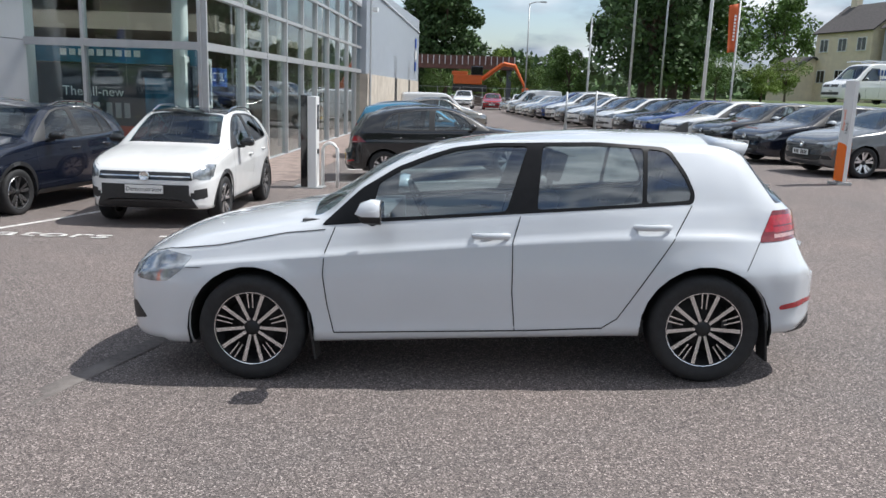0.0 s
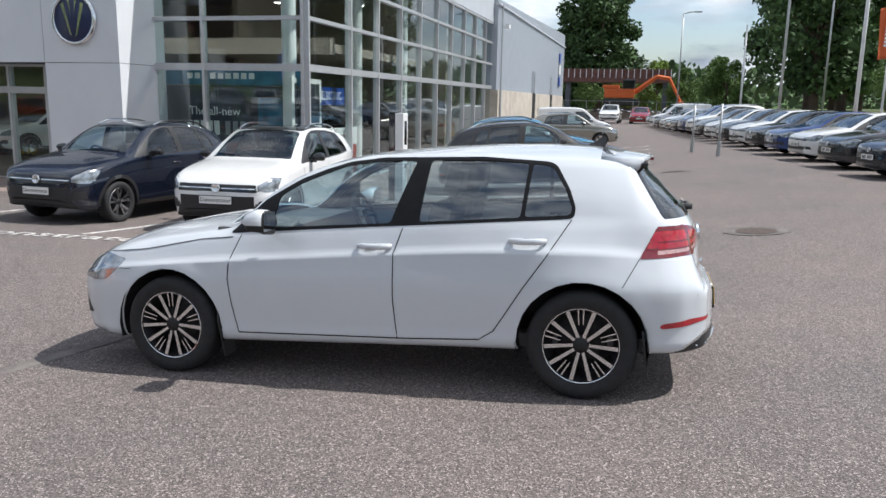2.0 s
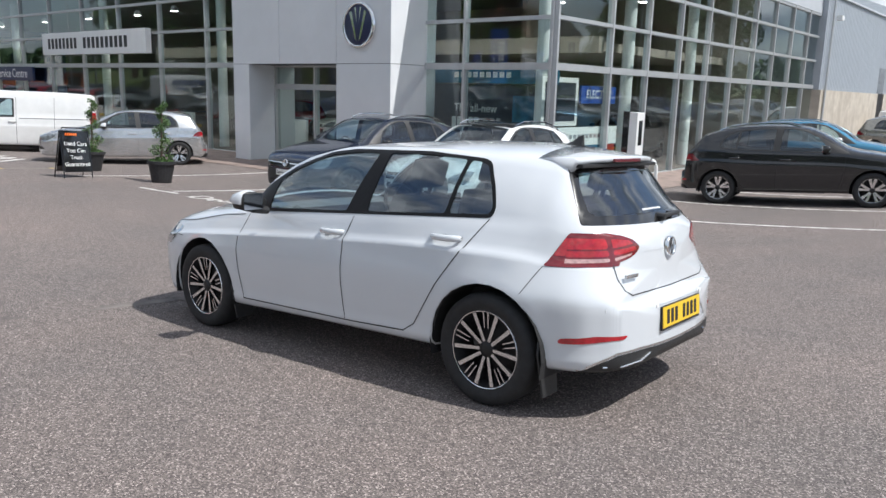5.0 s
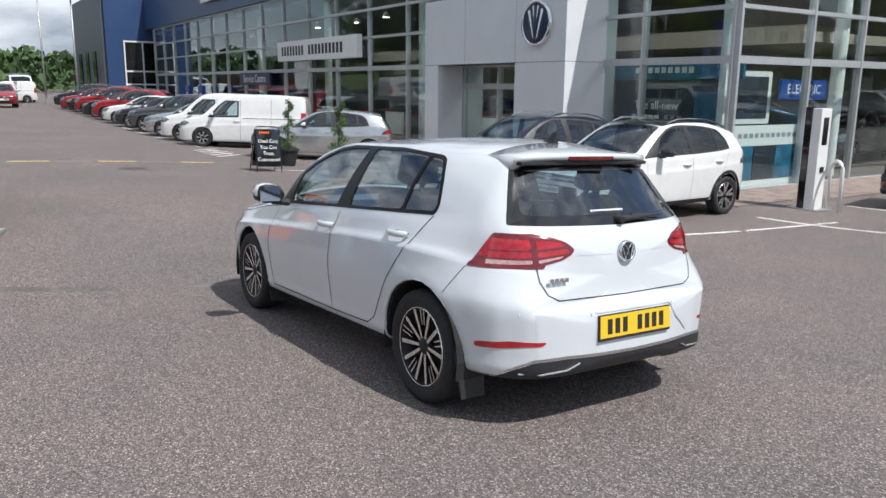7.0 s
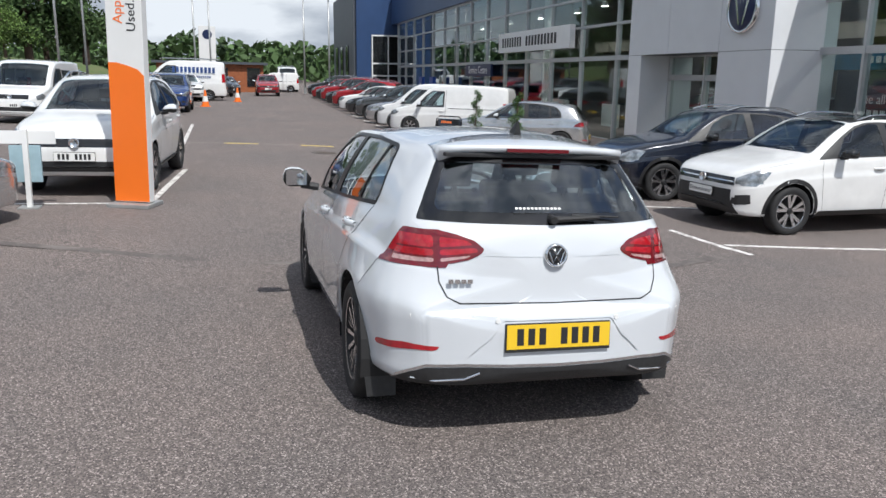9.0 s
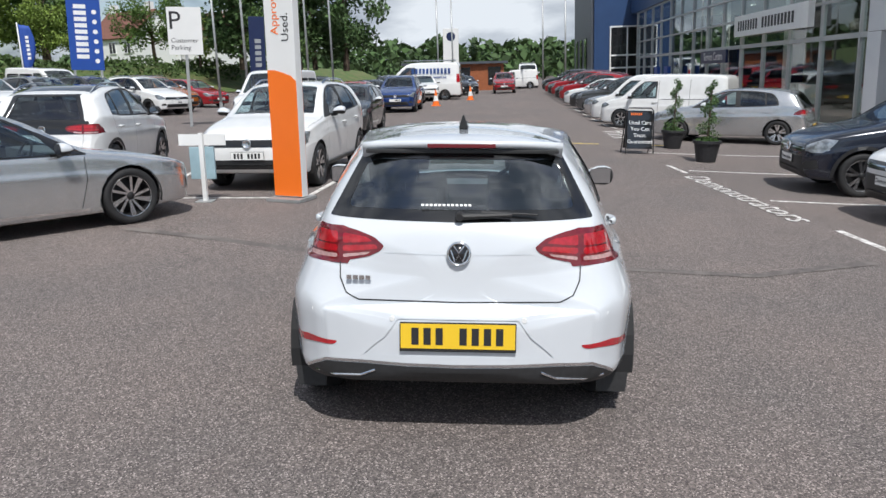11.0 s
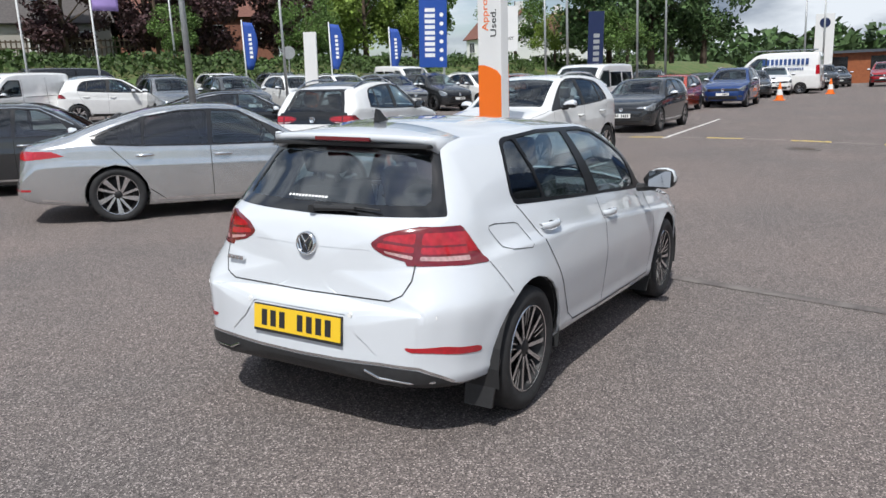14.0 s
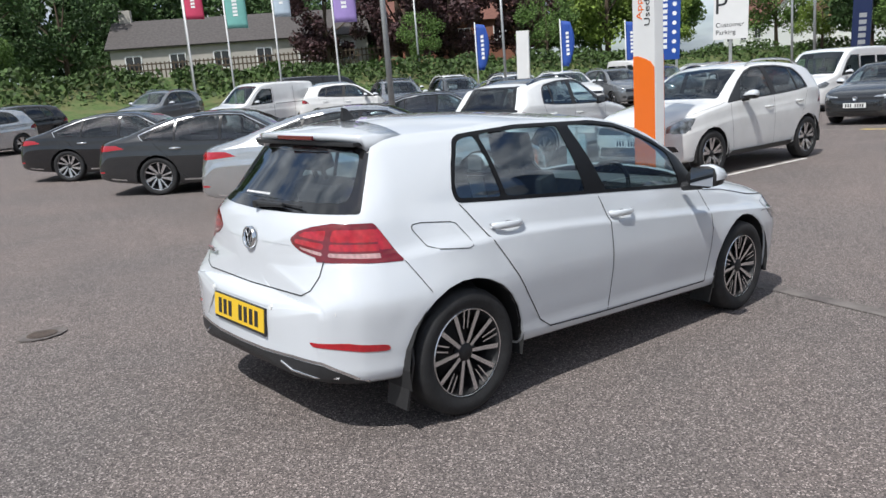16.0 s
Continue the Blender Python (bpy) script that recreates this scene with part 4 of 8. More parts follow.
    badges=[(-1.952, 0.850, 0.058, CHROME)], plates=[(-2.090, 0.470, 0.06, PLATE_Y)], rims="ten")
CLEAR_GLASS = glass("clear_car_glass", (0.68, 0.80, 0.82), gloss=0.17)
PILLAR = mat("pillar_black", (0.008, 0.008, 0.009), 0.35, spec=0.2, var=0.2, scale=20)
both = lambda rows: [(n, p, m) for n, pl, m in rows for p in (pl, mirror_poly(pl))]
LAMPS = [("reflector", [(0.56, 0.470), (0.58, 0.452), (0.66, 0.449), (0.81, 0.425), (0.81, 0.455), (0.72, 0.474)], LAMP_RED),
         ("lamp_strip", [(0.425, 0.868), (0.545, 0.846), (0.545, 0.862), (0.41, 0.880)], LAMP_PALE), ("lamp_strip", [(0.574, 0.844), (0.752, 0.834), (0.745, 0.856), (0.574, 0.862)], LAMP_PALE),
         ("lamp_glow", [(0.375, 0.895), (0.547, 0.874), (0.547, 0.902), (0.385, 0.915)], LAMP_RED), ("lamp_glow", [(0.40, 0.928), (0.547, 0.912), (0.547, 0.960), (0.43, 0.948)], LAMP_RED),
         ("lamp_glow", [(0.574, 0.872), (0.740, 0.866), (0.732, 0.896), (0.574, 0.902)], LAMP_RED), ("lamp_glow", [(0.574, 0.911), (0.725, 0.905), (0.705, 0.962), (0.574, 0.962)], LAMP_RED),
         ("tail_light", [(0.345, 0.909), (0.365, 0.885), (0.42, 0.858), (0.50, 0.840), (0.557, 0.834), (0.557, 0.988), (0.47, 0.972), (0.395, 0.948)], LAMP_MID),
         ("tail_light", [(0.563, 0.985), (0.70, 0.988), (0.80, 0.813), (0.563, 0.831)], LAMP_MID)]
SEAMS = [("sill_gap", [(0.83, 0.297), (-0.3, 0.314), (-0.734, 0.330)], 1, (1, -1), 0.008, GAP),
         ("door_gap", [(0.812, 0.912), (0.868, 0.771), (0.88, 0.645), (0.859, 0.456), (0.83, 0.30)], 1, (1, -1), 0.006, GAP),
         ("door_gap", [(-0.262, 0.972), (-0.216, 0.828), (-0.211, 0.544), (-0.227, 0.318)], 1, (1, -1), 0.006, GAP),
         ("door_gap", [(-0.734, 0.334), (-0.814, 0.384), (-0.89, 0.498), (-0.984, 0.640), (-1.114, 0.82), (-1.252, 1.026)], 1, (1, -1), 0.006, GAP),
         ("bonnet_gap", [(1.94, 0.750), (1.82, 0.776), (1.5, 0.806), (1.1, 0.878), (0.87, 0.897)], 1, (1, -1), 0.006, GAP),
         ("bumper_gap", [(1.70, 0.680), (1.60, 0.68)], 1, (1, -1), 0.004, GAP),
         ("bumper_gap", [(-1.632, 0.815), (-1.543, 0.665)], 1, (1, -1), 0.004, GAP)]
HERO = dict(
    GX, arch=0.374, tail=-2.078, nose=2.168, antenna=-1.335, rear_from=-1.73, track=1.53, recess={"plate_recess": -0.006}, surround=PILLAR, glass_front=CLEAR_GLASS, glass_rear=CLEAR_GLASS,
    top=[(2.168, 0.60), (2.15, 0.685), (2.10, 0.75), (2.0, 0.80), (1.9, 0.845), (1.695, 0.905), (1.435, 0.955), (1.13, 1.002), (1.02, 1.020), (0.823, 1.122), (0.52, 1.30), (0.277, 1.372), (0.1, 1.408), (-0.1, 1.43), (-0.4, 1.445), (-0.72, 1.455), (-1.16, 1.449), (-1.38, 1.432), (-1.58, 1.39), (-1.635, 1.355), (-1.665, 1.31), (-1.75, 1.215), (-1.85, 1.11), (-1.92, 1.03), (-1.95, 0.985), (-1.972, 0.92), (-1.985, 0.85), (-1.992, 0.75), (-1.998, 0.66), (-2.01, 0.645), (-2.05, 0.625), (-2.07, 0.595), (-2.078, 0.56)],
    plan=[(2.168, 0.42), (2.14, 0.56), (2.08, 0.68), (2.0, 0.75), (1.85, 0.82), (1.6, 0.86), (1.3, 0.876), (0.9, 0.880), (0.3, 0.886), (-0.5, 0.889), (-1.2, 0.886), (-1.4, 0.878), (-1.6, 0.860), (-1.75, 0.824), (-1.85, 0.785), (-1.95, 0.70), (-2.0, 0.635), (-2.034, 0.535), (-2.06, 0.40), (-2.078, 0.24)],
    low=[(2.168, 0.32), (2.12, 0.23), (1.9, 0.205), (1.6, 0.205), (1.0, 0.222), (-0.1, 0.250), (-1.0, 0.265), (-1.6, 0.265), (-1.9, 0.27), (-2.03, 0.285), (-2.06, 0.31), (-2.078, 0.34)],
    shoulder=[(2.168, 0.50), (1.9, 0.55), (1.3, 0.62), (0.5, 0.64), (-0.8, 0.65), (-1.5, 0.635), (-1.8, 0.635), (-1.95, 0.635), (-1.99, 0.625), (-2.03, 0.60), (-2.078, 0.53)],
    crease=[(2.168, 0.56), (2.05, 0.63), (1.7, 0.69), (1.2, 0.735), (0.80, 0.762), (-0.13, 0.824), (-0.92, 0.858), (-1.4, 0.850), (-1.7, 0.825), (-1.9, 0.81), (-2.0, 0.76), (-2.078, 0.6)],
    crease_w=[(2.168, 0.41), (2.14, 0.55), (2.08, 0.665), (2.0, 0.735), (1.85, 0.80), (1.6, 0.84), (1.3, 0.858), (0.9, 0.866), (0.3, 0.870), (-0.9, 0.862), (-1.2, 0.848), (-1.4, 0.825), (-1.6, 0.782), (-1.7, 0.758), (-1.8, 0.712), (-1.88, 0.64), (-1.93, 0.565), (-1.965, 0.42), (-1.985, 0.22), (-1.993, 0.12), (-1.999, 0.3), (-2.01, 0.58), (-2.078, 0.22)],
    belt=[(2.168, 0.59), (2.05, 0.69), (1.9, 0.75), (1.7, 0.795), (1.5, 0.818), (1.1, 0.885), (0.9, 0.908), (-0.12, 0.970), (-1.26, 1.022), (-1.6, 1.015), (-1.75, 0.975), (-1.85, 0.95), (-2.0, 0.80)],
    belt_w=[(2.168, 0.36), (2.14, 0.49), (2.05, 0.61), (1.9, 0.70), (1.75, 0.745), (1.5, 0.775), (1.2, 0.785), (0.9, 0.782), (0.3, 0.808), (-0.5, 0.808), (-1.0, 0.775), (-1.26, 0.735), (-1.5, 0.710), (-1.7, 0.690), (-1.8, 0.652), (-1.88, 0.59), (-1.93, 0.51), (-1.965, 0.38), (-1.985, 0.19), (-1.993, 0.10), (-1.999, 0.28), (-2.01, 0.55), (-2.078, 0.20)],
    cant=[(2.168, 0.595), (2.05, 0.71), (1.7, 0.83), (1.1, 0.915), (0.92, 0.935), (0.66, 1.148), (0.45, 1.272), (0.28, 1.335), (-0.1, 1.398), (-0.72, 1.398), (-1.11, 1.368), (-1.4, 1.355), (-1.56, 1.335), (-1.62, 1.27), (-1.70, 1.13), (-1.76, 1.025), (-1.85, 0.988), (-1.92, 0.965), (-1.96, 0.925), (-2.0, 0.82)],
    cant_w=[(2.168, 0.30), (2.05, 0.55), (1.7, 0.68), (1.1, 0.735), (0.92, 0.745), (0.66, 0.70), (0.45, 0.65), (0.28, 0.625), (-0.1, 0.602), (-0.7, 0.592), (-1.1, 0.565), (-1.4, 0.517), (-1.56, 0.486), (-1.62, 0.508), (-1.70, 0.580), (-1.76, 0.635), (-1.82, 0.620), (-1.88, 0.55), (-1.93, 0.47), (-1.965, 0.33), (-1.985, 0.16), (-1.993, 0.08), (-1.999, 0.25), (-2.01, 0.52), (-2.078, 0.18)],
    side_windows=[([(0.60, 0.962), (-0.18, 1.000), (-0.312, 1.366), (-0.1, 1.366), (0.12, 1.342), (0.275, 1.292), (0.44, 1.228), (0.56, 1.158)], "front", "front_window"),
                  ([(-0.358, 1.010), (-0.960, 1.040), (-0.992, 1.348), (-0.72, 1.366), (-0.40, 1.368)], "rear", "rear_window"),
                  ([(-0.984, 1.041), (-1.242, 1.053), (-1.252, 1.095), (-1.213, 1.195), (-1.14, 1.314), (-1.10, 1.333), (-1.017, 1.346)], "rear", "quarter_window")],
    dlo=[(0.90, 0.918), (0.5, 0.945), (-0.12, 0.980), (-0.8, 1.014), (-1.262, 1.032), (-1.274, 1.092), (-1.234, 1.20), (-1.154, 1.334), (-1.108, 1.354), (-0.72, 1.386), (-0.1, 1.386), (0.12, 1.362), (0.283, 1.314), (0.45, 1.252), (0.664, 1.129)],
    screens=[("windscreen", [(0.96, -0.66), (1.0, -0.3), (1.0, 0.3), (0.96, 0.66), (0.28, 0.55), (0.24, 0), (0.28, -0.55)], "top"),
             ("rear_screen", [(-0.552, 1.068), (0.552, 1.068), (0.462, 1.292), (-0.462, 1.292)], "rear")],
    rear_bits=[("screen_border", [(-0.632, 1.026), (0, 1.016), (0.632, 1.026), (0.485, 1.322), (-0.485, 1.322)], GLOSS_BLACK),
               ("valance", [(-0.78, 0.20), (0.78, 0.20), (0.735, 0.298), (0.69, 0.330), (0.62, 0.366), (0.45, 0.374), (0, 0.364), (-0.45, 0.374), (-0.62, 0.366), (-0.69, 0.330), (-0.735, 0.298)], TRIM),
               *both(LAMPS),
               ("plate_recess", [(-0.275, 0.592), (-0.335, 0.505), (-0.373, 0.477), (-0.44, 0.415), (0.44, 0.415), (0.373, 0.477), (0.335, 0.505), (0.275, 0.592)], WHITE_PAINT)],
    side_bits=[("lamp_glow", [(-1.668, 0.870), (-1.7295, 0.870), (-1.7295, 0.962), (-1.715, 0.962)], LAMP_RED),
               ("tail_light_side", [(-1.632, 0.815), (-1.99, 0.82), (-1.99, 0.988), (-1.727, 0.988)], LAMP_MID),
               ("fog_grille", [(1.98, 0.36), (2.12, 0.33), (2.15, 0.44), (2.06, 0.455)], TRIM),
               ("headlight", [(1.664, 0.740), (1.72, 0.668), (1.813, 0.600), (1.92, 0.592), (2.03, 0.60), (2.05, 0.67), (1.94, 0.742), (1.835, 0.768)], LAMP_CLEAR)],
    doors=[("front_door", [(0.812, 0.912), (0.868, 0.771), (0.88, 0.645), (0.859, 0.456), (0.83, 0.30), (-0.224, 0.318), (-0.208, 0.544), (-0.213, 0.828), (-0.258, 0.972), (0.5, 0.932)]),
           ("rear_door", [(-0.230, 0.318), (-0.734, 0.334), (-0.812, 0.384), (-0.888, 0.498), (-0.982, 0.640), (-1.112, 0.82), (-1.248, 1.022), (-0.266, 0.973), (-0.219, 0.828), (-0.214, 0.544)])],
    strips=SEAMS + [
            ("tailgate_gap", [(-0.560, 0.838), (-0.556, 0.756), (-0.525, 0.692), (-0.464, 0.662), (0, 0.655), (0.464, 0.662), (0.525, 0.692), (0.556, 0.756), (0.560, 0.838)], 0, (-1,), 0.006, GAP),
            ("fuel_flap", [(-1.554, 0.945), (-1.545, 0.962), (-1.50, 0.967), (-1.34, 0.955), (-1.31, 0.945), (-1.262, 0.872), (-1.262, 0.842), (-1.285, 0.830), (-1.45, 0.845), (-1.50, 0.862), (-1.554, 0.945)], 1, (-1,), 0.004, GAP),
            ("tailgate_crease", [(-0.345, 0.880), (0.0, 0.872), (0.345, 0.880)], 0, (-1,), 0.004, WHITE_PAINT),
            ("chrome_strip", [(-0.75, 0.285), (-0.735, 0.306), (-0.69, 0.339), (-0.62, 0.376), (-0.45, 0.384), (0, 0.374), (0.45, 0.384), (0.62, 0.376), (0.69, 0.339), (0.735, 0.306), (0.75, 0.285)], 0, (-1,), 0.014, CHROME)],
    beltz=0.98, shelf=-1.2, mirror=(0.565, 0.968), handles=[(-0.09, 0.866), (-1.005, 0.910)], badges=[], plates=[(-2.082, 0.512, 0.06, PLATE_Y)])
golf = build_car("hatchback_car", HERO, "white pearl five-door hatchback on black and silver alloys, parked on tarmac")
tagged(golf, category="car")
TOPZ = curve_of(HERO["top"])
bm = bmesh.new()
sec = []
for k in range(17):
    y = -0.492 + 0.984 * k / 16
    v = (abs(y) / 0.495) ** 2.4
    drop, fall = 0.012 * v, 0.068 * v
    back = -1.705 + 0.07 * (y / 0.495) ** 2
    sec.append([bm.verts.new(c) for c in ((-1.40, y, TOPZ(-1.40) + 0.002 - fall), (-1.54, y, 1.406 - 0.6 * fall), (back + 0.02, y, 1.382 - drop), (back, y, 1.374 - drop), (back + 0.004, y, 1.352 - drop), (-1.60, y, 1.330 - 0.055 * v ** 2), (-1.45, y, 1.36 - fall))])
for a, b in zip(sec, sec[1:]):
    for q in range(7):
        bm.faces.new((a[q], a[(q + 1) % 7], b[(q + 1) % 7], b[q]))
bm.faces.new(sec[0])
bm.faces.new(sec[-1][::-1])
bmesh.ops.recalc_face_normals(bm, faces=bm.faces)
spoiler = part("spoiler", bm, WHITE_PAINT, golf, flat=False)
part("spoiler_edge", boxes((-1.672, -1.58, -0.470, 0.470, 1.318, 1.338), bevel=0.006), TRIM, spoiler)
part("brake_light", boxes((-1.708, -1.68, -0.165, 0.165, 1.346, 1.366), bevel=0.004), LAMP_DARKRED, spoiler)
wip = bmesh.new()
tube(wip, (-1.935, 0.0, 1.045), (-1.930, -0.24, 1.055), 0.017, 0.010, 8)
part("wiper_arm", wip, TRIM, golf)
part("wiper_blade", tube(bmesh.new(), (-1.918, -0.10, 1.062), (-1.90, -0.36, 1.052), 0.007, 0.005, 6), TRIM, golf)
part("wiper_boss", tube(bmesh.new(), (-1.90, 0, 1.045), (-1.955, 0, 1.042), 0.022, 0.018, 10), TRIM, golf)
bars("screen_lettering", 12, 0.24, 0.012, WHITE, golf, Matrix.Translation((-1.893, 0.06, 1.092)) @ Matrix.Rotation(-math.pi / 2, 4, "Z") @ Matrix.Rotation(math.pi / 2 - 0.75, 4, "X"), 0.001)
bars("model_lettering", 4, 0.12, 0.02, CHROME, golf, Matrix.Translation((-1.978, 0.46, 0.765)) @ Matrix.Rotation(-math.pi / 2 - 0.10, 4, "Z") @ Matrix.Rotation(math.pi / 2, 4, "X"), 0.012, 0.22)
BADGE = Matrix.Translation((-1.985, 0, 0.881)) @ Matrix.Rotation(-math.pi / 2, 4, "Z") @ Matrix.Rotation(math.pi / 2 - 0.10, 4, "X")
bdg = part("badge", revolve(bmesh.new(), [(0, 0.013), (0.044, 0.012), (0.046, 0.0)], 28, "z"), GLOSS_BLACK, golf, "round black and chrome badge", flat=False, at=BADGE)
part("badge_ring", revolve(bmesh.new(), [(0.044, 0.012), (0.047, 0.019), (0.054, 0.019), (0.057, 0.0)], 28, "z"), CHROME, bdg, flat=False)
for pts in ([(-0.024, 0.036), (0, 0.004), (0.024, 0.036)], [(-0.038, 0.018), (-0.018, -0.036), (0, -0.004), (0.018, -0.036), (0.038, 0.018)]):
    part("badge_bar", sweep([(x, y, 0.015) for x, y in pts], 0.0042, 6), CHROME, bdg)
for hx in (1.3185, -1.3185):
    for sd in (1, -1):
        fl = bmesh.new()
        prism(fl, [(0.69, 0.125), (0.835, 0.125), (0.862, 0.36), (0.845, 0.42), (0.69, 0.34)], 0, 0.012)
        for v in fl.verts:
            v.co = Vector((hx - 0.335 - v.co.z - 0.10 * (0.42 - v.co.y), sd * v.co.x, v.co.y))
        bmesh.ops.recalc_face_normals(fl, faces=fl.faces)
        part("mud_flap", fl, TRIM, golf)
for sd in (1, -1):
    part("exhaust_trim", sweep([(-2.072, sd * 0.38, 0.350), (-2.055, sd * 0.45, 0.318), (-2.015, sd * 0.58, 0.305), (-1.95, sd * 0.68, 0.308)], 0.006, 6), CHROME, golf)
for y, z, x in ((0.30, 0.592, -2.066), (-0.30, 0.592, -2.066), (0.68, 0.608, -1.958), (-0.68, 0.608, -1.958)):
    part("parking_sensor", tube(bmesh.new(), (x + 0.03, y, z), (x - 0.002, y, z), 0.012, n=12), WHITE, golf)
G = stand(0.187, 5.006, 180.797)
golf.matrix_basis = G


# ---------------------------------------------------------------- ground
def sheet(name, xs, ys, material, label, lift=0.0, category="ground"):
    bm = bmesh.new()
    g = [[bm.verts.new((x, y, ground_z(x, y) + lift)) for y in ys] for x in xs]
    for i in range(len(xs) - 1):
        for j in range(len(ys) - 1):
            bm.faces.new((g[i][j], g[i + 1][j], g[i + 1][j + 1], g[i][j + 1]))
    return solid(name, bm, material, Matrix(), label, category, kind="structure", flat=False)


steps = [-2500, -900, -400, -160, -110, -85] + [-70 + 1.0 * i for i in range(141)] + [85, 110, 160, 400, 900, 2500]
sheet("ground", steps, steps, TARMAC, "worn reddish grey tarmac forecourt with fine stone chips")
PAVER = mat("brick_paving", (0.26, 0.20, 0.175), 0.8, var=0.2, scale=14, two=(0.17, 0.13, 0.115), tscale=3, bump=0.3, bscale=60)
sheet("pavement", [-60 + i for i in range(45)] + [-16 + 0.5 * i for i in range(24)] + [-4.2], [13.6, 14.2, 14.8, 15.4, 16.0, 16.5], PAVER, "reddish paved strip along the showroom front", 0.012, "pavement")
sheet("pavement", [-5.9, -5.2, -4.5, -3.9], [16.5 + 0.75 * i for i in range(30)], PAVER, "reddish paved strip beside the showroom glass", 0.012, "pavement")


def line(points, width, material=LINE, label="worn white painted bay line on tarmac", name="bay_line", group="painted bay lines"):
    bm = bmesh.new()
    prev = None
    pts = []
    for a, b in zip(points, points[1:]):
        k = max(1, int(math.dist(a, b) / 0.4))
        pts += [(a[0] + (b[0] - a[0]) * i / k, a[1] + (b[1] - a[1]) * i / k) for i in range(k)]
    pts.append(points[-1])
    for i, p in enumerate(pts):
        a, b = pts[max(0, i - 1)], pts[min(len(pts) - 1, i + 1)]
        d = Vector((b[0] - a[0], b[1] - a[1])).normalized()
        s = (-d.y * width / 2, d.x * width / 2)
        pair = [bm.verts.new((p[0] + e * s[0], p[1] + e * s[1], ground_z(p[0] + e * s[0], p[1] + e * s[1]) + 0.006)) for e in (1, -1)]
        if prev:
            bm.faces.new((prev[0], prev[1], pair[1], pair[0]))
        prev = pair
    return solid(name, bm, material, Matrix(), label, "road marking", group, "structure")


for i, (x, y) in enumerate(((-2.9, 9.45), (-6.1, 9.2), (-9.6, 8.85), (-13.0, 8.6))):
    line([(x, y + 0.1), (x + 0.75, y + 5.1)], 0.1)
line([(-2.6, 9.45), (-3.9, 9.36)], 0.1)
line([(-2.9, 9.45), (-2.3, 9.5)], 0.1)
line([(-9.2, 8.8), (-10.4, 8.72)], 0.1)
for k in range(9):
    y = 14.2 + 2.75 * k
    line([(-3.2, y - 0.3), (1.7, y)], 0.1)
    line([(1.7, y), (1.9, y + 0.5)], 0.1)
for k in range(5):
    line([(-17.8 - 3.3 * k, 9.3), (-19.9 - 3.3 * k, 5.9 + 3.2)], 0.1)
line([(-5.5, 2.45), (-9.1, 2.67)], 0.09)
line([(-14.4, 2.30), (-22.0, 2.12)], 0.10)
line([(-5.45, 0.3), (-5.40, 2.4)], 0.09)
line([(-5.6, -0.2), (-10.2, -0.6)], 0.1)
for k, x0 in enumerate((-17.0, -17.6, -18.2, -18.8, -19.4)):
    line([(x0, 8.6), (x0 - 1.0, 9.6)], 0.13)
for k in range(12):
    y = -1.5 + 0.95 * k
    line([(-14.6 - 0.03 * k, y), (-14.65 - 0.03 * k, y + 0.85)], 0.26, YELLOW if k % 2 else mat("worn_ramp", (0.20, 0.175, 0.155), 0.85, var=0.2, scale=20, bump=0.3), "worn yellow and grey speed ramp segment", "speed_ramp", "speed ramp")
# repaired trench in the tarmac
PATCH = mat("tarmac_seam", (0.115, 0.10, 0.094), 0.9, var=0.3, scale=30, two=(0.19, 0.17, 0.155), tscale=4, bump=0.4, bscale=120)
line([(-2.2, 9.0), (-1.5, 7.6), (-1.9, 5.6), (-2.4, 3.0), (-3.2, 0.8)], 0.16, PATCH, "rough seam in the tarmac", "tarmac_seam", "seams")


def ground_lettering(text, x, y, yaw, size):
    m = stand(x, y, yaw, 2.0, 0.3, 0.010)
    e = thing("ground_lettering", m, "white painted word on the tarmac in front of the bays", "road marking", kind="structure")
    lettering("letters", text, size, LINE, e, Matrix(), 0.0015, wide=1.15)
    return e


ground_lettering("Demonstrators", -6.55, 8.98, 5.0, 0.60)


def drain(x, y, w, lab="square iron drain cover set in the tarmac"):
    e = thing("drain_cover", stand(x, y, 20, 0.3, 0.3, 0.008), lab, "drain cover", "drain covers")
    part("cover", prism(bmesh.new(), [(w * math.cos(t * math.pi / 8), w * math.sin(t * math.pi / 8)) for t in range(16)], 0, 0.006), mat("iron", (0.10, 0.075, 0.06), 0.7, metal=0.4, var=0.3, scale=30, bump=0.4, bscale=80), e)
    part("patch", prism(bmesh.new(), [(w * 1.7 * math.cos(t * math.pi / 5), w * 1.4 * math.sin(t * math.pi / 5)) for t in range(10)], -0.004, 0.001), PATCH, e)


drain(3.35, 11.4, 0.28)
drain(2.67, 2.72, 0.10)
drain(2.6, 22.0, 0.25)
drain(-13.0, 5.6, 0.25)

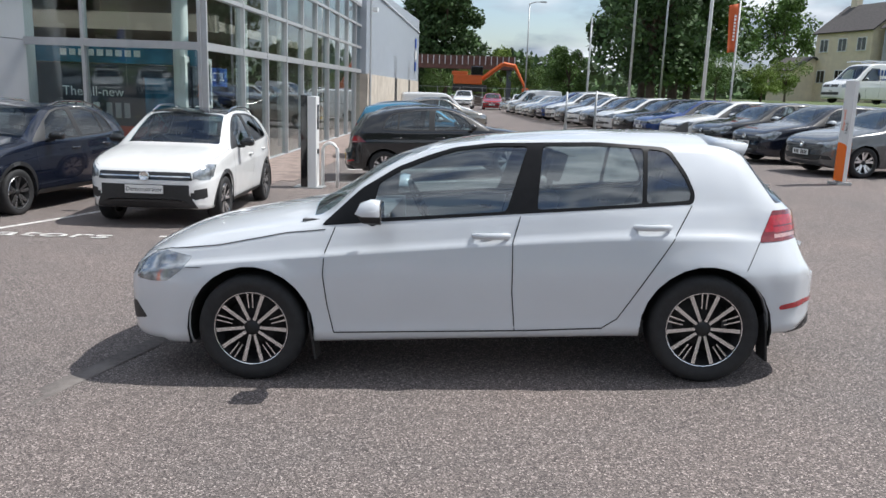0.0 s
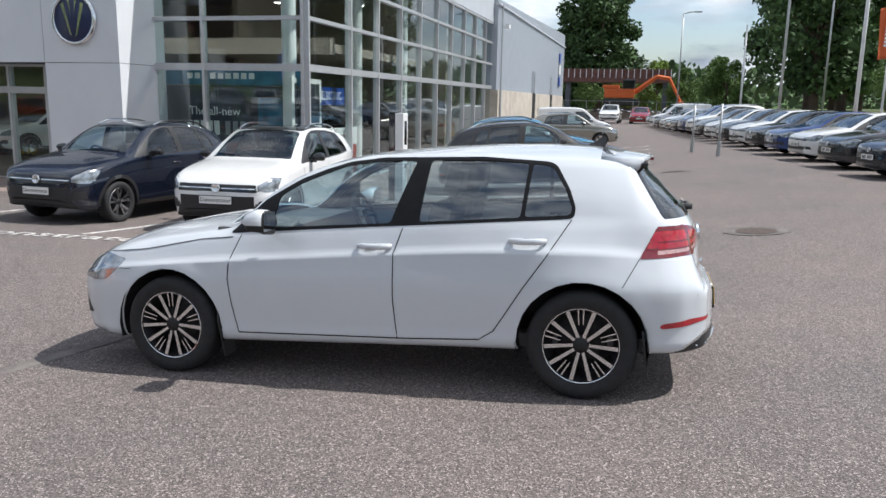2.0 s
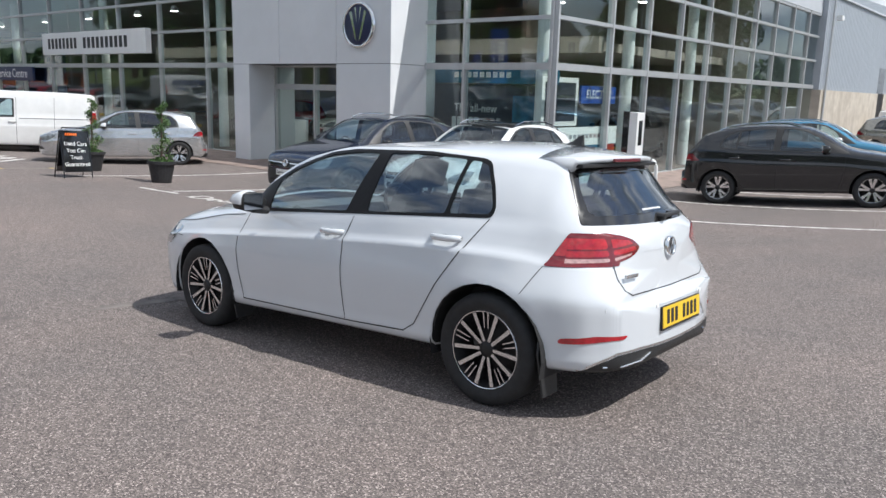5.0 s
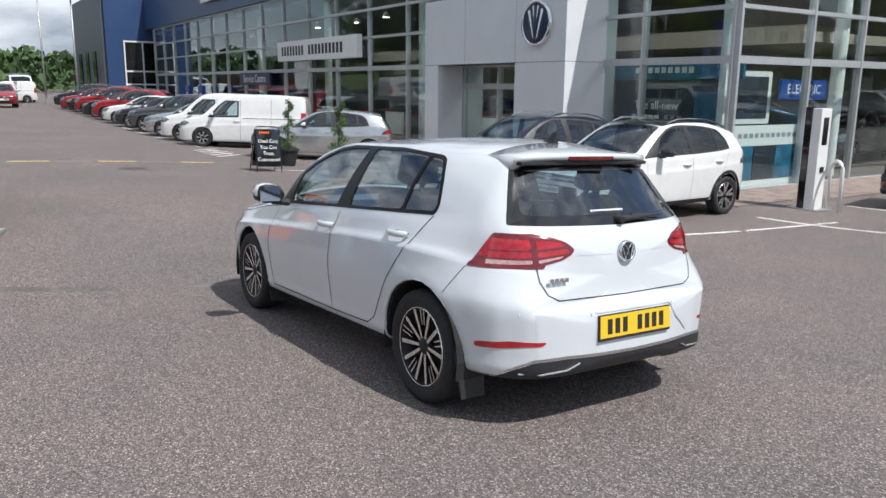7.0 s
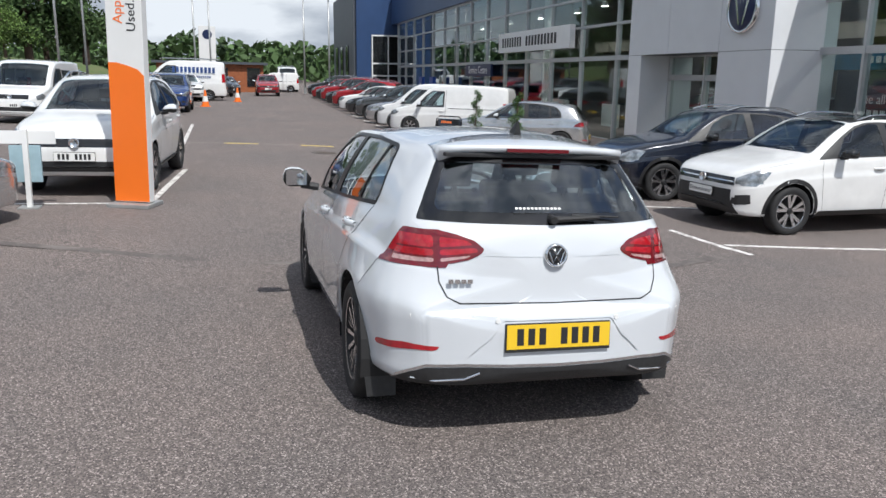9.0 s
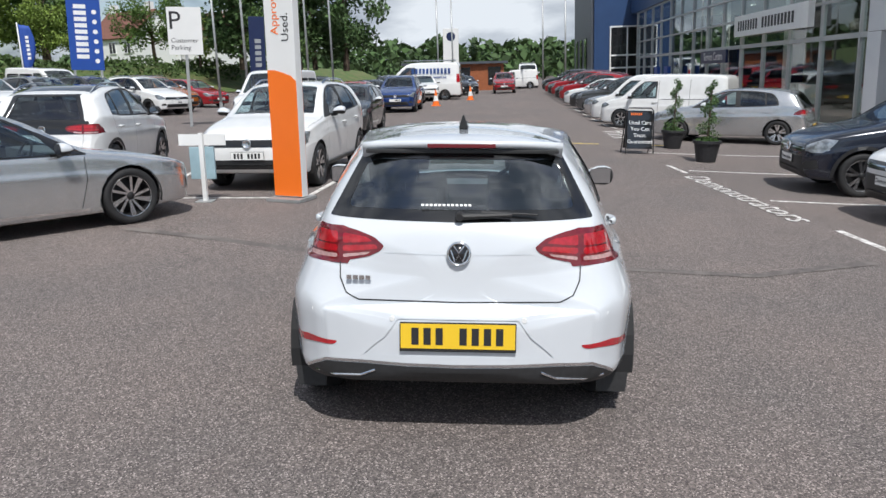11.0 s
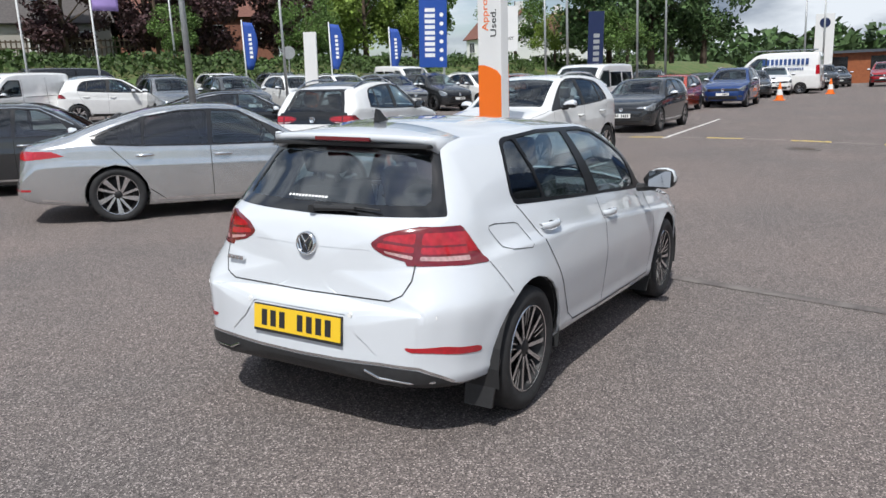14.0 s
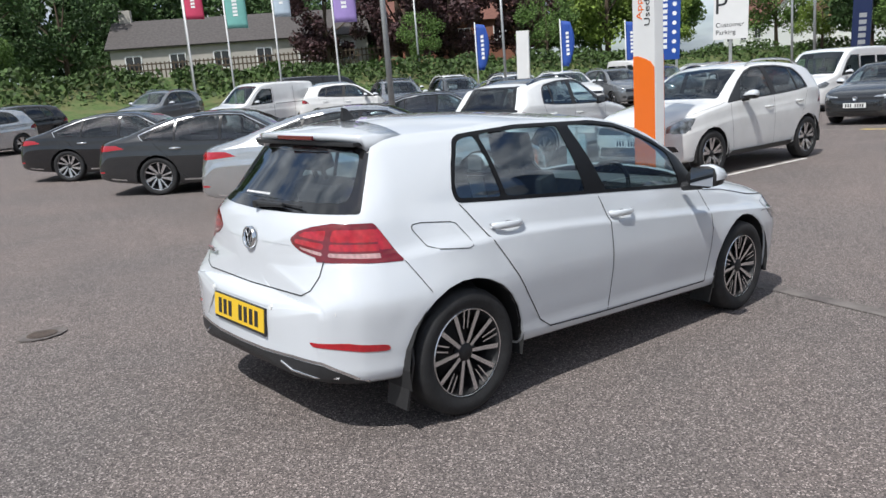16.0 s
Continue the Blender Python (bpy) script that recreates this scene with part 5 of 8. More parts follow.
# ---------------------------------------------------------------- other cars
BLUE_INK = mat("blue_ink", (0.03, 0.07, 0.22), 0.5)
def scaled(spec, sx=1.0, sy=1.0, sz=1.0, dz=0.0, **extra):
    s = dict(spec)
    fx = lambda p: (p[0] * sx, p[1] * sz + dz)
    s["top"] = [fx(p) for p in spec["top"]]
    s["belt"] = [fx(p) for p in spec["belt"]]
    s["low"] = [fx(p) for p in spec["low"]]
    s["plan"] = [(a * sx, b * sy) for a, b in spec["plan"]]
    s["tail"], s["nose"], s["wb"] = spec["tail"] * sx, spec["nose"] * sx, spec["wb"] * sx
    s["track"] = spec["track"] * sy
    s["side_windows"] = [([fx(p) for p in a], b, c) for a, b, c in spec["side_windows"]]
    s["dlo"] = [fx(p) for p in spec["dlo"]]
    s["screens"] = [(n, [(p[0] * sx, p[1] * sy) if ax == "top" else (p[0] * sy, p[1] * sz + dz) for p in pl], ax) for n, pl, ax in spec["screens"]]
    for key in ("rear_bits", "front_bits"):
        s[key] = [(n, [(p[0] * sy, p[1] * sz + dz) for p in pl], m) for n, pl, m in spec[key]]
    s["side_bits"] = [(n, [fx(p) for p in pl], m) for n, pl, m in spec["side_bits"]]
    s["doors"] = []
    s["strips"] = [(n, [fx(p) if ax == 1 else (p[0] * sy, p[1] * sz + dz) for p in pts], ax, sd, w, m) for n, pts, ax, sd, w, m in spec["strips"] if n in ("door_gap", "tailgate_gap", "bonnet_gap")]
    s["cabin"] = tuple(v * sx for v in spec["cabin"])
    s["dash"], s["beltz"] = spec["dash"] * sx, spec["beltz"] * sz + dz
    s["shelf"] = spec["shelf"] * sx if spec.get("shelf") else None
    s["seats"] = [(a * sx, b * sy) for a, b in spec["seats"]]
    s["mirror"] = (spec["mirror"][0] * sx, spec["mirror"][1] * sz + dz)
    s["handles"] = [fx(p) for p in spec["handles"]]
    s["badges"] = [(a * sx, b * sz + dz, c, m) for a, b, c, m in spec["badges"]]
    s["plates"] = [(a * sx, b * sz + dz, c, m) for a, b, c, m in spec["plates"]]
    s["floor"] = 0.34 * sz + dz
    s["fine"], s["paint"], s["antenna"] = False, CAR_PAINT, None
    s.update(extra)
    return s


FRONT = [("headlight", [(0.40, 0.61), (0.80, 0.62), (0.80, 0.74), (0.42, 0.685)], LAMP_CLEAR), ("headlight", mirror_poly([(0.40, 0.61), (0.80, 0.62), (0.80, 0.74), (0.42, 0.685)]), LAMP_CLEAR)]
HATCH = scaled(GX, rims="five", front_bits=GX["front_bits"] + FRONT, badges=GX["badges"] + [(2.17, 0.635, 0.055, CHROME)], plates=[(-2.08, 0.475, 0.1, PLATE_Y), (2.19, 0.47, 0.0, PLATE_W)], glass_rear=DARK_GLASS)
SUV = scaled(GX, 1.0, 1.02, 1.10, 0.04, r=0.345, rim_r=0.24, arch=0.40, rims="five", rails=(0.1, -1.45), rail_y=0.60, glass_rear=DARK_GLASS,
             plates=[(-2.08, 0.56, 0.1, PLATE_Y), (2.19, 0.56, 0.0, PLATE_W)])
SUV["front_bits"] = [("grille", [(-0.64, 0.69), (0.64, 0.69), (0.62, 0.80), (-0.62, 0.80)], GLOSS_BLACK), ("lower_grille", [(-0.6, 0.36), (0.6, 0.36), (0.56, 0.50), (-0.56, 0.50)], TRIM),
                     ("headlight", [(0.645, 0.71), (0.86, 0.73), (0.86, 0.83), (0.645, 0.80)], LAMP_CLEAR), ("headlight", mirror_poly([(0.645, 0.71), (0.86, 0.73), (0.86, 0.83), (0.645, 0.80)]), LAMP_CLEAR)]
SUV["badges"] = SUV["badges"][:1] + [(2.165, 0.745, 0.07, CHROME)]
SUV["low"] = [(a, b + 0.02) for a, b in SUV["low"]]
SUV["strips"] = SUV["strips"] + [("sill_moulding", [(0.85, 0.30), (-0.85, 0.31)], 1, (1, -1), 0.11, TRIM)]
COUPE_SUV = dict(SUV)
COUPE_SUV["plate_text"] = "Demonstrator"
COUPE_SUV["mirror_paint"] = GLOSS_BLACK
COUPE_SUV["strips"] = SUV["strips"] + [("arch_trim", [(e * SUV["wb"] / 2 + 0.428 * math.cos(radians(q * 9 - 9)), SUV["r"] + 0.428 * math.sin(radians(q * 9 - 9))) for q in range(23)], 1, (1, -1), 0.058, TRIM) for e in (1, -1)]
COUPE_SUV["top"] = [(a, b - (0.05 * smooth(-0.9, -1.6, a) if a > -1.62 else 0.04 * (a > -1.8))) for a, b in SUV["top"]]
COUPE_SUV["front_bits"] = [("grille_bar", [(-0.62, 0.735), (0.62, 0.735), (0.62, 0.75), (-0.62, 0.75)], CHROME)] + [b for b in SUV["front_bits"] if b[0] != "lower_grille"] + [("lower_grille", [(-0.70, 0.30), (0.70, 0.30), (0.60, 0.50), (0.60, 0.63), (-0.60, 0.63), (-0.60, 0.50)], TRIM), ("fog_light", [(0.66, 0.42), (0.80, 0.45), (0.80, 0.58), (0.66, 0.56)], TRIM), ("fog_light", mirror_poly([(0.66, 0.42), (0.80, 0.45), (0.80, 0.58), (0.66, 0.56)]), TRIM)]
BLACK_TOP = dict(COUPE_SUV, mirror_paint=GLOSS_BLACK)
BLACK_TOP["top_bits"] = [("roof_panel", [(0.20, -0.60), (0.24, 0), (0.20, 0.60), (-1.35, 0.60), (-1.35, -0.60)], GLOSS_BLACK)]

DARK_TAIL = dict(BLACK_TOP)
DARK_TAIL["rear_bits"] = SUV["rear_bits"] + [("tail_panel", [(-0.74, 0.90), (0.74, 0.90), (0.70, 1.10), (-0.70, 1.10)], GLOSS_BLACK)]
DARK_TAIL["plate_text"] = None

FAST = scaled(GX, 1.076, 1.04, 0.985, 0.0, r=0.345, rim_r=0.252, arch=0.385, rims="twist", surround=CHROME, glass_rear=DARK_GLASS, badges=[], mirror=(0.62, 0.93))
FAST["tail"], FAST["nose"] = -2.46, 2.36
FAST["top"] = [(2.36, 0.55), (2.32, 0.64), (2.2, 0.71), (1.9, 0.80), (1.5, 0.87), (1.15, 0.92), (0.98, 0.96), (0.6, 1.18), (0.25, 1.36), (0.0, 1.425), (-0.4, 1.44), (-0.8, 1.42), (-1.2, 1.35), (-1.6, 1.235), (-2.0, 1.09), (-2.25, 1.01), (-2.36, 0.985), (-2.385, 0.93), (-2.40, 0.80), (-2.42, 0.62), (-2.46, 0.52)]
FAST["belt"] = [(2.36, 0.5), (2.2, 0.66), (1.5, 0.80), (0.9, 0.88), (0.0, 0.91), (-1.0, 0.94), (-1.7, 0.98), (-2.2, 0.94), (-2.46, 0.5)]
FAST["plan"] = [(2.36, 0.45), (2.30, 0.64), (2.15, 0.80), (1.9, 0.88), (1.4, 0.925), (0, 0.93), (-1.4, 0.935), (-1.9, 0.90), (-2.2, 0.84), (-2.38, 0.74), (-2.46, 0.5)]
FAST["low"] = [(2.36, 0.32), (2.2, 0.20), (1.0, 0.17), (-1.2, 0.18), (-2.2, 0.26), (-2.46, 0.34)]
FAST["side_windows"] = [([(0.62, 0.925), (-0.22, 0.935), (-0.20, 1.345), (0.10, 1.325), (0.40, 1.18)], "front", "front_window"), ([(-0.28, 0.937), (-1.05, 0.96), (-1.02, 1.29), (-0.6, 1.345), (-0.26, 1.348)], "rear", "rear_window"), ([(-1.09, 0.963), (-1.55, 1.0), (-1.62, 1.08), (-1.06, 1.278)], "rear", "quarter_window")]
FAST["dlo"] = [(0.95, 0.89), (-0.3, 0.912), (-1.1, 0.94), (-1.62, 0.985), (-1.70, 1.08), (-1.4, 1.19), (-1.05, 1.305), (-0.6, 1.368), (-0.2, 1.372), (0.13, 1.345), (0.5, 1.15)]
FAST["screens"] = [("windscreen", [(1.0, -0.70), (1.03, 0), (1.0, 0.70), (0.16, 0.57), (0.13, 0), (0.16, -0.57)], "top"), ("rear_screen", [(-1.10, -0.50), (-1.02, 0), (-1.10, 0.50), (-2.0, 0.60), (-2.05, 0), (-2.0, -0.60)], "top")]
FAST["rear_bits"] = [("tail_light", [(0.36, 0.83), (0.82, 0.83), (0.84, 0.93), (0.40, 0.92)], LAMP_RED), ("tail_light", mirror_poly([(0.36, 0.83), (0.82, 0.83), (0.84, 0.93), (0.40, 0.92)]), LAMP_RED), ("reflector", [(0.5, 0.43), (0.78, 0.44), (0.78, 0.465), (0.5, 0.455)], LAMP_RED), ("reflector", mirror_poly([(0.5, 0.43), (0.78, 0.44), (0.78, 0.465), (0.5, 0.455)]), LAMP_RED)]
FAST["side_bits"] = [("tail_light_side", [(-1.98, 0.86), (-2.46, 0.82), (-2.46, 0.93), (-2.13, 0.925)], LAMP_RED), ("headlight", [(1.80, 0.72), (1.95, 0.66), (2.2, 0.60), (2.30, 0.64), (2.1, 0.72)], LAMP_CLEAR)]
for key in ("top", "belt", "plan", "low"):
    FAST[key] = [(a + 0.30 * min(0, a + 1.95), b) for a, b in FAST[key]]
FAST["tail"] = -2.613
FAST["front_bits"] = [("grille", [(-0.62, 0.46), (0.62, 0.46), (0.62, 0.66), (-0.62, 0.66)], CHROME)]
FAST["plates"] = [(2.37, 0.47, 0.0, PLATE_W)]
FAST["strips"] = [("door_gap", [(0.90, 0.87), (0.90, 0.6), (0.82, 0.27)], 1, (1, -1), 0.008, GAP), ("door_gap", [(-0.25, 0.25), (-0.25, 0.91)], 1, (1, -1), 0.008, GAP), ("door_gap", [(-0.85, 0.26), (-1.05, 0.42), (-1.22, 0.7), (-1.45, 0.95)], 1, (1, -1), 0.008, GAP),
                  ("chrome_strip", [(0.9, 0.245), (-0.95, 0.265)], 1, (1, -1), 0.03, CHROME), ("chrome_strip", [(-2.0, 0.30), (-2.30, 0.33)], 1, (1, -1), 0.02, CHROME)]
FAST["surround"] = GLOSS_BLACK
FAST["strips"].append(("window_chrome", [(0.62, 1.09), (0.5, 1.158), (0.13, 1.350), (-0.2, 1.378), (-0.6, 1.374), (-1.05, 1.312), (-1.4, 1.197), (-1.70, 1.086), (-1.63, 0.99)], 1, (1, -1), 0.022, CHROME))
FAST["handles"], FAST["handle_mat"] = [(-0.10, 0.80), (-1.05, 0.83)], CHROME
FAST["seats"], FAST["shelf"], FAST["cabin"] = GX["seats"], -1.3, (-1.6, 0.85)

VAN = scaled(GX, 1.03, 1.0, 1.0, 0.0, r=0.32, rim_r=0.21, rims="seven", badges=[(2.19, 0.76, 0.07, CHROME)], glass_rear=DARK_GLASS, tumble=0.16, crown=0.05)
VAN["tail"], VAN["nose"] = -2.16, 2.22
VAN["top"] = [(2.22, 0.6), (2.19, 0.75), (2.08, 0.87), (1.7, 1.0), (1.42, 1.06), (1.35, 1.1), (1.0, 1.42), (0.62, 1.72), (0.4, 1.79), (0.0, 1.82), (-1.0, 1.83), (-1.95, 1.80), (-2.05, 1.76), (-2.09, 1.6), (-2.12, 1.0), (-2.16, 0.55)]
VAN["belt"] = [(2.22, 0.5), (2.1, 0.75), (1.7, 0.88), (1.2, 0.95), (0.3, 1.02), (-1.0, 1.05), (-2.0, 1.05), (-2.16, 0.5)]
VAN["plan"] = [(2.22, 0.5), (2.15, 0.68), (2.0, 0.81), (1.7, 0.87), (1.0, 0.895), (-1.8, 0.895), (-2.05, 0.86), (-2.16, 0.76)]
VAN["side_windows"] = [([(1.02, 1.03), (0.18, 1.06), (0.18, 1.55), (0.55, 1.55), (0.75, 1.40)], "front", "front_window")]
VAN["dlo"] = [(1.18, 1.0), (0.13, 1.03), (0.13, 1.58), (0.58, 1.58), (0.82, 1.40)]
VAN["screens"] = [("windscreen", [(1.38, -0.72), (1.42, 0), (1.38, 0.72), (0.66, 0.66), (0.62, 0), (0.66, -0.66)], "top")]
VAN["rear_bits"] = [("tail_light", [(0.74, 0.85), (0.88, 0.85), (0.86, 1.25), (0.76, 1.25)], LAMP_RED), ("tail_light", mirror_poly([(0.74, 0.85), (0.88, 0.85), (0.86, 1.25), (0.76, 1.25)]), LAMP_RED)]
VAN["side_bits"] = [("headlight", [(1.78, 0.80), (1.95, 0.70), (2.12, 0.68), (2.12, 0.80), (1.95, 0.87)], LAMP_CLEAR)]
VAN["front_bits"] = [("grille", [(-0.5, 0.70), (0.5, 0.70), (0.5, 0.82), (-0.5, 0.82)], GLOSS_BLACK), ("lower_grille", [(-0.6, 0.36), (0.6, 0.36), (0.6, 0.48), (-0.6, 0.48)], TRIM)]
VAN["strips"] = [("door_gap", [(1.15, 0.95), (1.12, 0.6), (1.0, 0.3)], 1, (1, -1), 0.01, GAP), ("door_gap", [(0.08, 0.28), (0.08, 1.62)], 1, (1, -1), 0.01, GAP), ("side_rail", [(0.0, 1.0), (-1.95, 1.03)], 1, (1, -1), 0.02, TRIM), ("door_gap", [(-0.95, 0.28), (-0.95, 1.65)], 1, (1, -1), 0.01, GAP)]
VAN["handles"], VAN["mirror"], VAN["cabin"], VAN["dash"], VAN["beltz"] = [(0.2, 0.9)], (0.98, 1.05), (-0.2, 1.25), 0.95, 1.05
VAN["seats"], VAN["shelf"], VAN["plates"] = [(0.35, -0.37), (0.35, 0.37)], None, [(2.23, 0.52, 0, PLATE_W)]
BIG_VAN = scaled(VAN, 1.28, 1.12, 1.32, 0.0, r=0.34, rim_r=0.21, rims="seven", strips=VAN["strips"][:2])
MID_VAN = scaled(VAN, 1.10, 1.06, 1.07, 0.0, r=0.33, rim_r=0.22, rims="five", strips=VAN["strips"][:2])
MID_VAN["side_windows"] = MID_VAN["side_windows"] + [([(0.05, 1.13), (-0.95, 1.14), (-0.95, 1.64), (0.05, 1.64)], "rear", "side_window"), ([(-1.05, 1.14), (-2.0, 1.14), (-2.0, 1.62), (-1.05, 1.64)], "rear", "side_window")]

PROTO = {}
for key, spec, lab in (("hatch", HATCH, "hatchback"), ("suv", SUV, "suv"), ("coupe_suv", COUPE_SUV, "suv"), ("black_top", BLACK_TOP, "suv"), ("dark_tail", DARK_TAIL, "suv"), ("long_suv", scaled(COUPE_SUV, 1.075, 1.03, 0.99, 0.0, front_bits=SUV["front_bits"], plate_text=None), "suv"), ("fast", FAST, "fastback"), ("van", VAN, "van"), ("big_van", BIG_VAN, "van"), ("mid_van", MID_VAN, "van")):
    PROTO[key] = [spec, None, {"hatch": "hatchback_car", "fast": "fastback_car", "van": "panel_van", "big_van": "panel_van", "mid_van": "minibus"}.get(key, "suv_car")]


def place_car(kind, paint, x, y, yaw, label, group="parked cars"):
    if math.hypot(x - 2, y - 4) > 23 or (x < -5.9 and y > 16.4):
        if kind + " far" not in PROTO:
            PROTO[kind + " far"] = [dict(PROTO[kind][0], lite=True), None, PROTO[kind][2]]
        kind = kind + " far"
    spec, first, nm = PROTO[kind]
    m = stand(x, y, yaw, spec["wb"] / 2, spec["track"] / 2)
    if first is None:
        car = build_car(nm, spec, label)
        PROTO[kind][1] = car
        car.matrix_basis = m
    else:
        car = copy_thing(first, m)
    for o in car.children_recursive:
        for s in o.material_slots:
            if s.material == CAR_PAINT or s.link == "OBJECT":
                s.link = "OBJECT"
                s.material = PAINTS[paint]
    return tagged(car, label, "van" if "van" in kind else "car", group)


COLOUR = {"dark_grey": "dark grey", "mid_grey": "grey", "light_blue": "light blue", "orange_red": "orange red"}


def words(paint, kind, rest):
    return COLOUR.get(paint, paint) + " " + {"hatch": "five-door hatchback", "suv": "compact SUV", "coupe_suv": "compact SUV", "fast": "fastback saloon", "van": "small panel van", "big_van": "tall panel van", "mid_van": "windowed van"}[kind] + " " + rest


place_car("black_top", "white", -4.53, 12.3, 273, "white coupe SUV with black roof and demonstrator plate", "demonstrator cars")
place_car("coupe_suv", "navy", -7.4, 12.2, 266, "dark navy SUV with demonstrator plate before the showroom", "demonstrator cars")
place_car("long_suv", "black", -0.75, 18.1, 12, "black electric coupe SUV parked beside the showroom glass")
place_car("suv", "light_blue", -1.7, 23.6, 8, "light blue SUV parked behind the black one")
place_car("suv", "beige", -1.8, 37.8, 8, "beige metallic SUV parked by the side lane")
place_car("van", "white", -2.6, 46.5, 8, "white small van parked by the side lane")
for i, (k, p) in enumerate((("suv", "white"), ("hatch", "red"), ("hatch", "white"), ("suv", "grey"))):
    place_car(k, p, -1.6 + 2.6 * i, 71 + 0.5 * i, 268, words(p, k, "parked at the end of the lane"), "cars at the lane's end")
for i, (k, p) in enumerate((("hatch", "grey"), ("hatch", "navy"), ("hatch", "dark_grey"), ("hatch", "white"), ("hatch", "blue"), ("hatch", "black"), ("hatch", "white"), ("hatch", "black"), ("hatch", "white"), ("hatch", "dark_grey"), ("suv", "white"), ("suv", "blue"), ("hatch", "black"), ("hatch", "silver"), ("hatch", "white"), ("hatch", "grey"), ("van", "white"), ("hatch", "silver"))):
    y = 17.2 + 2.75 * i
    place_car(k, p, 9.1 - 0.115 * (y - 17.2), y, 193, words(p, k, "parked in a long used-car row"), "row along the lane")
for i, (k, p) in enumerate((("hatch", "silver"), ("van", "white"), ("van", "white"), ("hatch", "silver"), ("suv", "grey"), ("hatch", "dark_grey"), ("hatch", "white"), ("suv", "red"), ("hatch", "black"), ("suv", "red"), ("hatch", "black"), ("hatch", "red"), ("suv", "dark_grey"))):
    x = (-16.6, -21.6, -24.2)[i] if i < 3 else -24.2 - 2.95 * (i - 2)
    place_car(k, p, x, 11.8 if i == 0 else 11.1 - 0.02 * i, 240, words(p, k, "parked nose out before the long facade"), "row before the facade")
for i, p in enumerate(("silver", "dark_grey", "black")):
    rx, ry = ((-1.396, -1.136), (-1.29, -5.38), (-0.95, -9.7))[i]
    yaw = 140
    f = (math.cos(radians(yaw)), math.sin(radians(yaw)))
    place_car("fast", p, rx + 1.42 * f[0] - 0.80 * f[1], ry + 1.42 * f[1] + 0.80 * f[0], yaw, words(p, "fast", "on twisted alloys"), "fastbacks in a row")
place_car("suv", "white", -8.05, 1.62, -4, "white SUV parked nose out behind the totem")
place_car("dark_tail", "white", -8.0, -2.1, 188, "white SUV with a dark tailgate seen from behind")
place_car("fast", "black", -9.6, -7.0, 140, "black fastback behind the silver one", "fastbacks in a row")
place_car("hatch", "dark_grey", -18.0, 0.75, 0, "dark grey hatchback parked nose out")
place_car("mid_van", "white", -23.2, -2.9, -4, "white windowed van with a raised roof edge")
place_car("hatch", "orange_red", -27.4, -0.9, 0, "orange red small hatchback parked nose out")
place_car("suv", "blue", -31.6, 0.7, 0, "deep blue SUV parked nose out")
for i, (k, p) in enumerate((("hatch", "navy"), ("suv", "dark_grey"), ("hatch", "black"), ("suv", "white"), ("hatch", "dark_grey"), ("hatch", "grey"), ("suv", "black"), ("hatch", "dark_grey"))):
    place_car(k, p, -34.5 - 3.6 * i, -1.2 + 0.55 * i, 12, words(p, k, "in the far row"), "far row")
van = place_car("big_van", "white", -46.5, 0.2, 268, "tall white panel van with a ladder rack and blue lettering bars")
VSIDE = Matrix.Rotation(math.pi, 4, "Z") @ Matrix.Rotation(math.pi / 2, 4, "X")
bars("lettering", 11, 2.6, 0.34, BLUE_INK, van, Matrix.Translation((-0.9, 1.012, 1.85)) @ VSIDE, 0.004)
bars("lettering", 16, 2.0, 0.12, BLUE_INK, van, Matrix.Translation((-0.9, 1.016, 1.45)) @ VSIDE, 0.004)
for k in range(4):
    part("roof_rack_bar", boxes((-2.2 + 1.1 * k, -2.14 + 1.1 * k, -0.7, 0.7, 2.44, 2.50)), CHROME, van)
for y in (-0.55, 0.5):
    part("ladder", boxes((-2.4, 1.0, y, y + 0.06, 2.50, 2.56)), CHROME, van)
place_car("suv", "red", -58.5, 5.9, 0, "red SUV standing in the lane")
place_car("big_van", "white", -76, 8.5, 0, "white panel van far down the lane")
place_car("van", "white", -72, 7.2, 270, "white small van far down the lane")
for i, (x, y, k, p) in enumerate(((-18.0, -15.9, "suv", "grey"), (-20.4, -14.8, "suv", "white"), (-22.8, -14.1, "suv", "white"), (-24.8, -13.0, "suv", "mid_grey"), (-26.6, -11.8, "suv", "dark_grey"), (-28.9, -10.7, "suv", "white"), (-31.4, -11.2, "suv", "orange"), (-36.3, -11.4, "hatch", "red"), (-15.6, -16.9, "suv", "mid_grey"))):
    place_car(k, p, x, y, 65, words(p, k, "in the used-car row by the bank"), "row by the bank")
for i, (x, y, k, p, yaw) in enumerate(((-11.0, -19.8, "van", "white", 10), (-15.6, -22.0, "mid_van", "black", 160), (-14.2, -18.3, "suv", "white", 150), (-8.7, -24.4, "suv", "mid_grey", 30), (-2.4, -22.6, "hatch", "black", 20), (-0.6, -19.6, "hatch", "silver", 20), (-12.5, -40, "hatch", "red", 10), (-20, -22.5, "suv", "dark_grey", 65), (-23, -21.8, "suv", "white", 65), (-26, -20.6, "suv", "grey", 65), (-29, -19.5, "hatch", "white", 65), (-33, -17.5, "mid_van", "white", 65), (-38, -6.5, "hatch", "black", 20), (-41.5, -6.0, "suv", "white", 20), (-36, -4.4, "suv", "dark_grey", 10))):
    place_car(k, p, x, y, yaw, words(p, k, "near the hedge bank"), "cars near the bank")
place_car("big_van", "white", 23.5, 49, 200, "white panel van parked on the raised road")


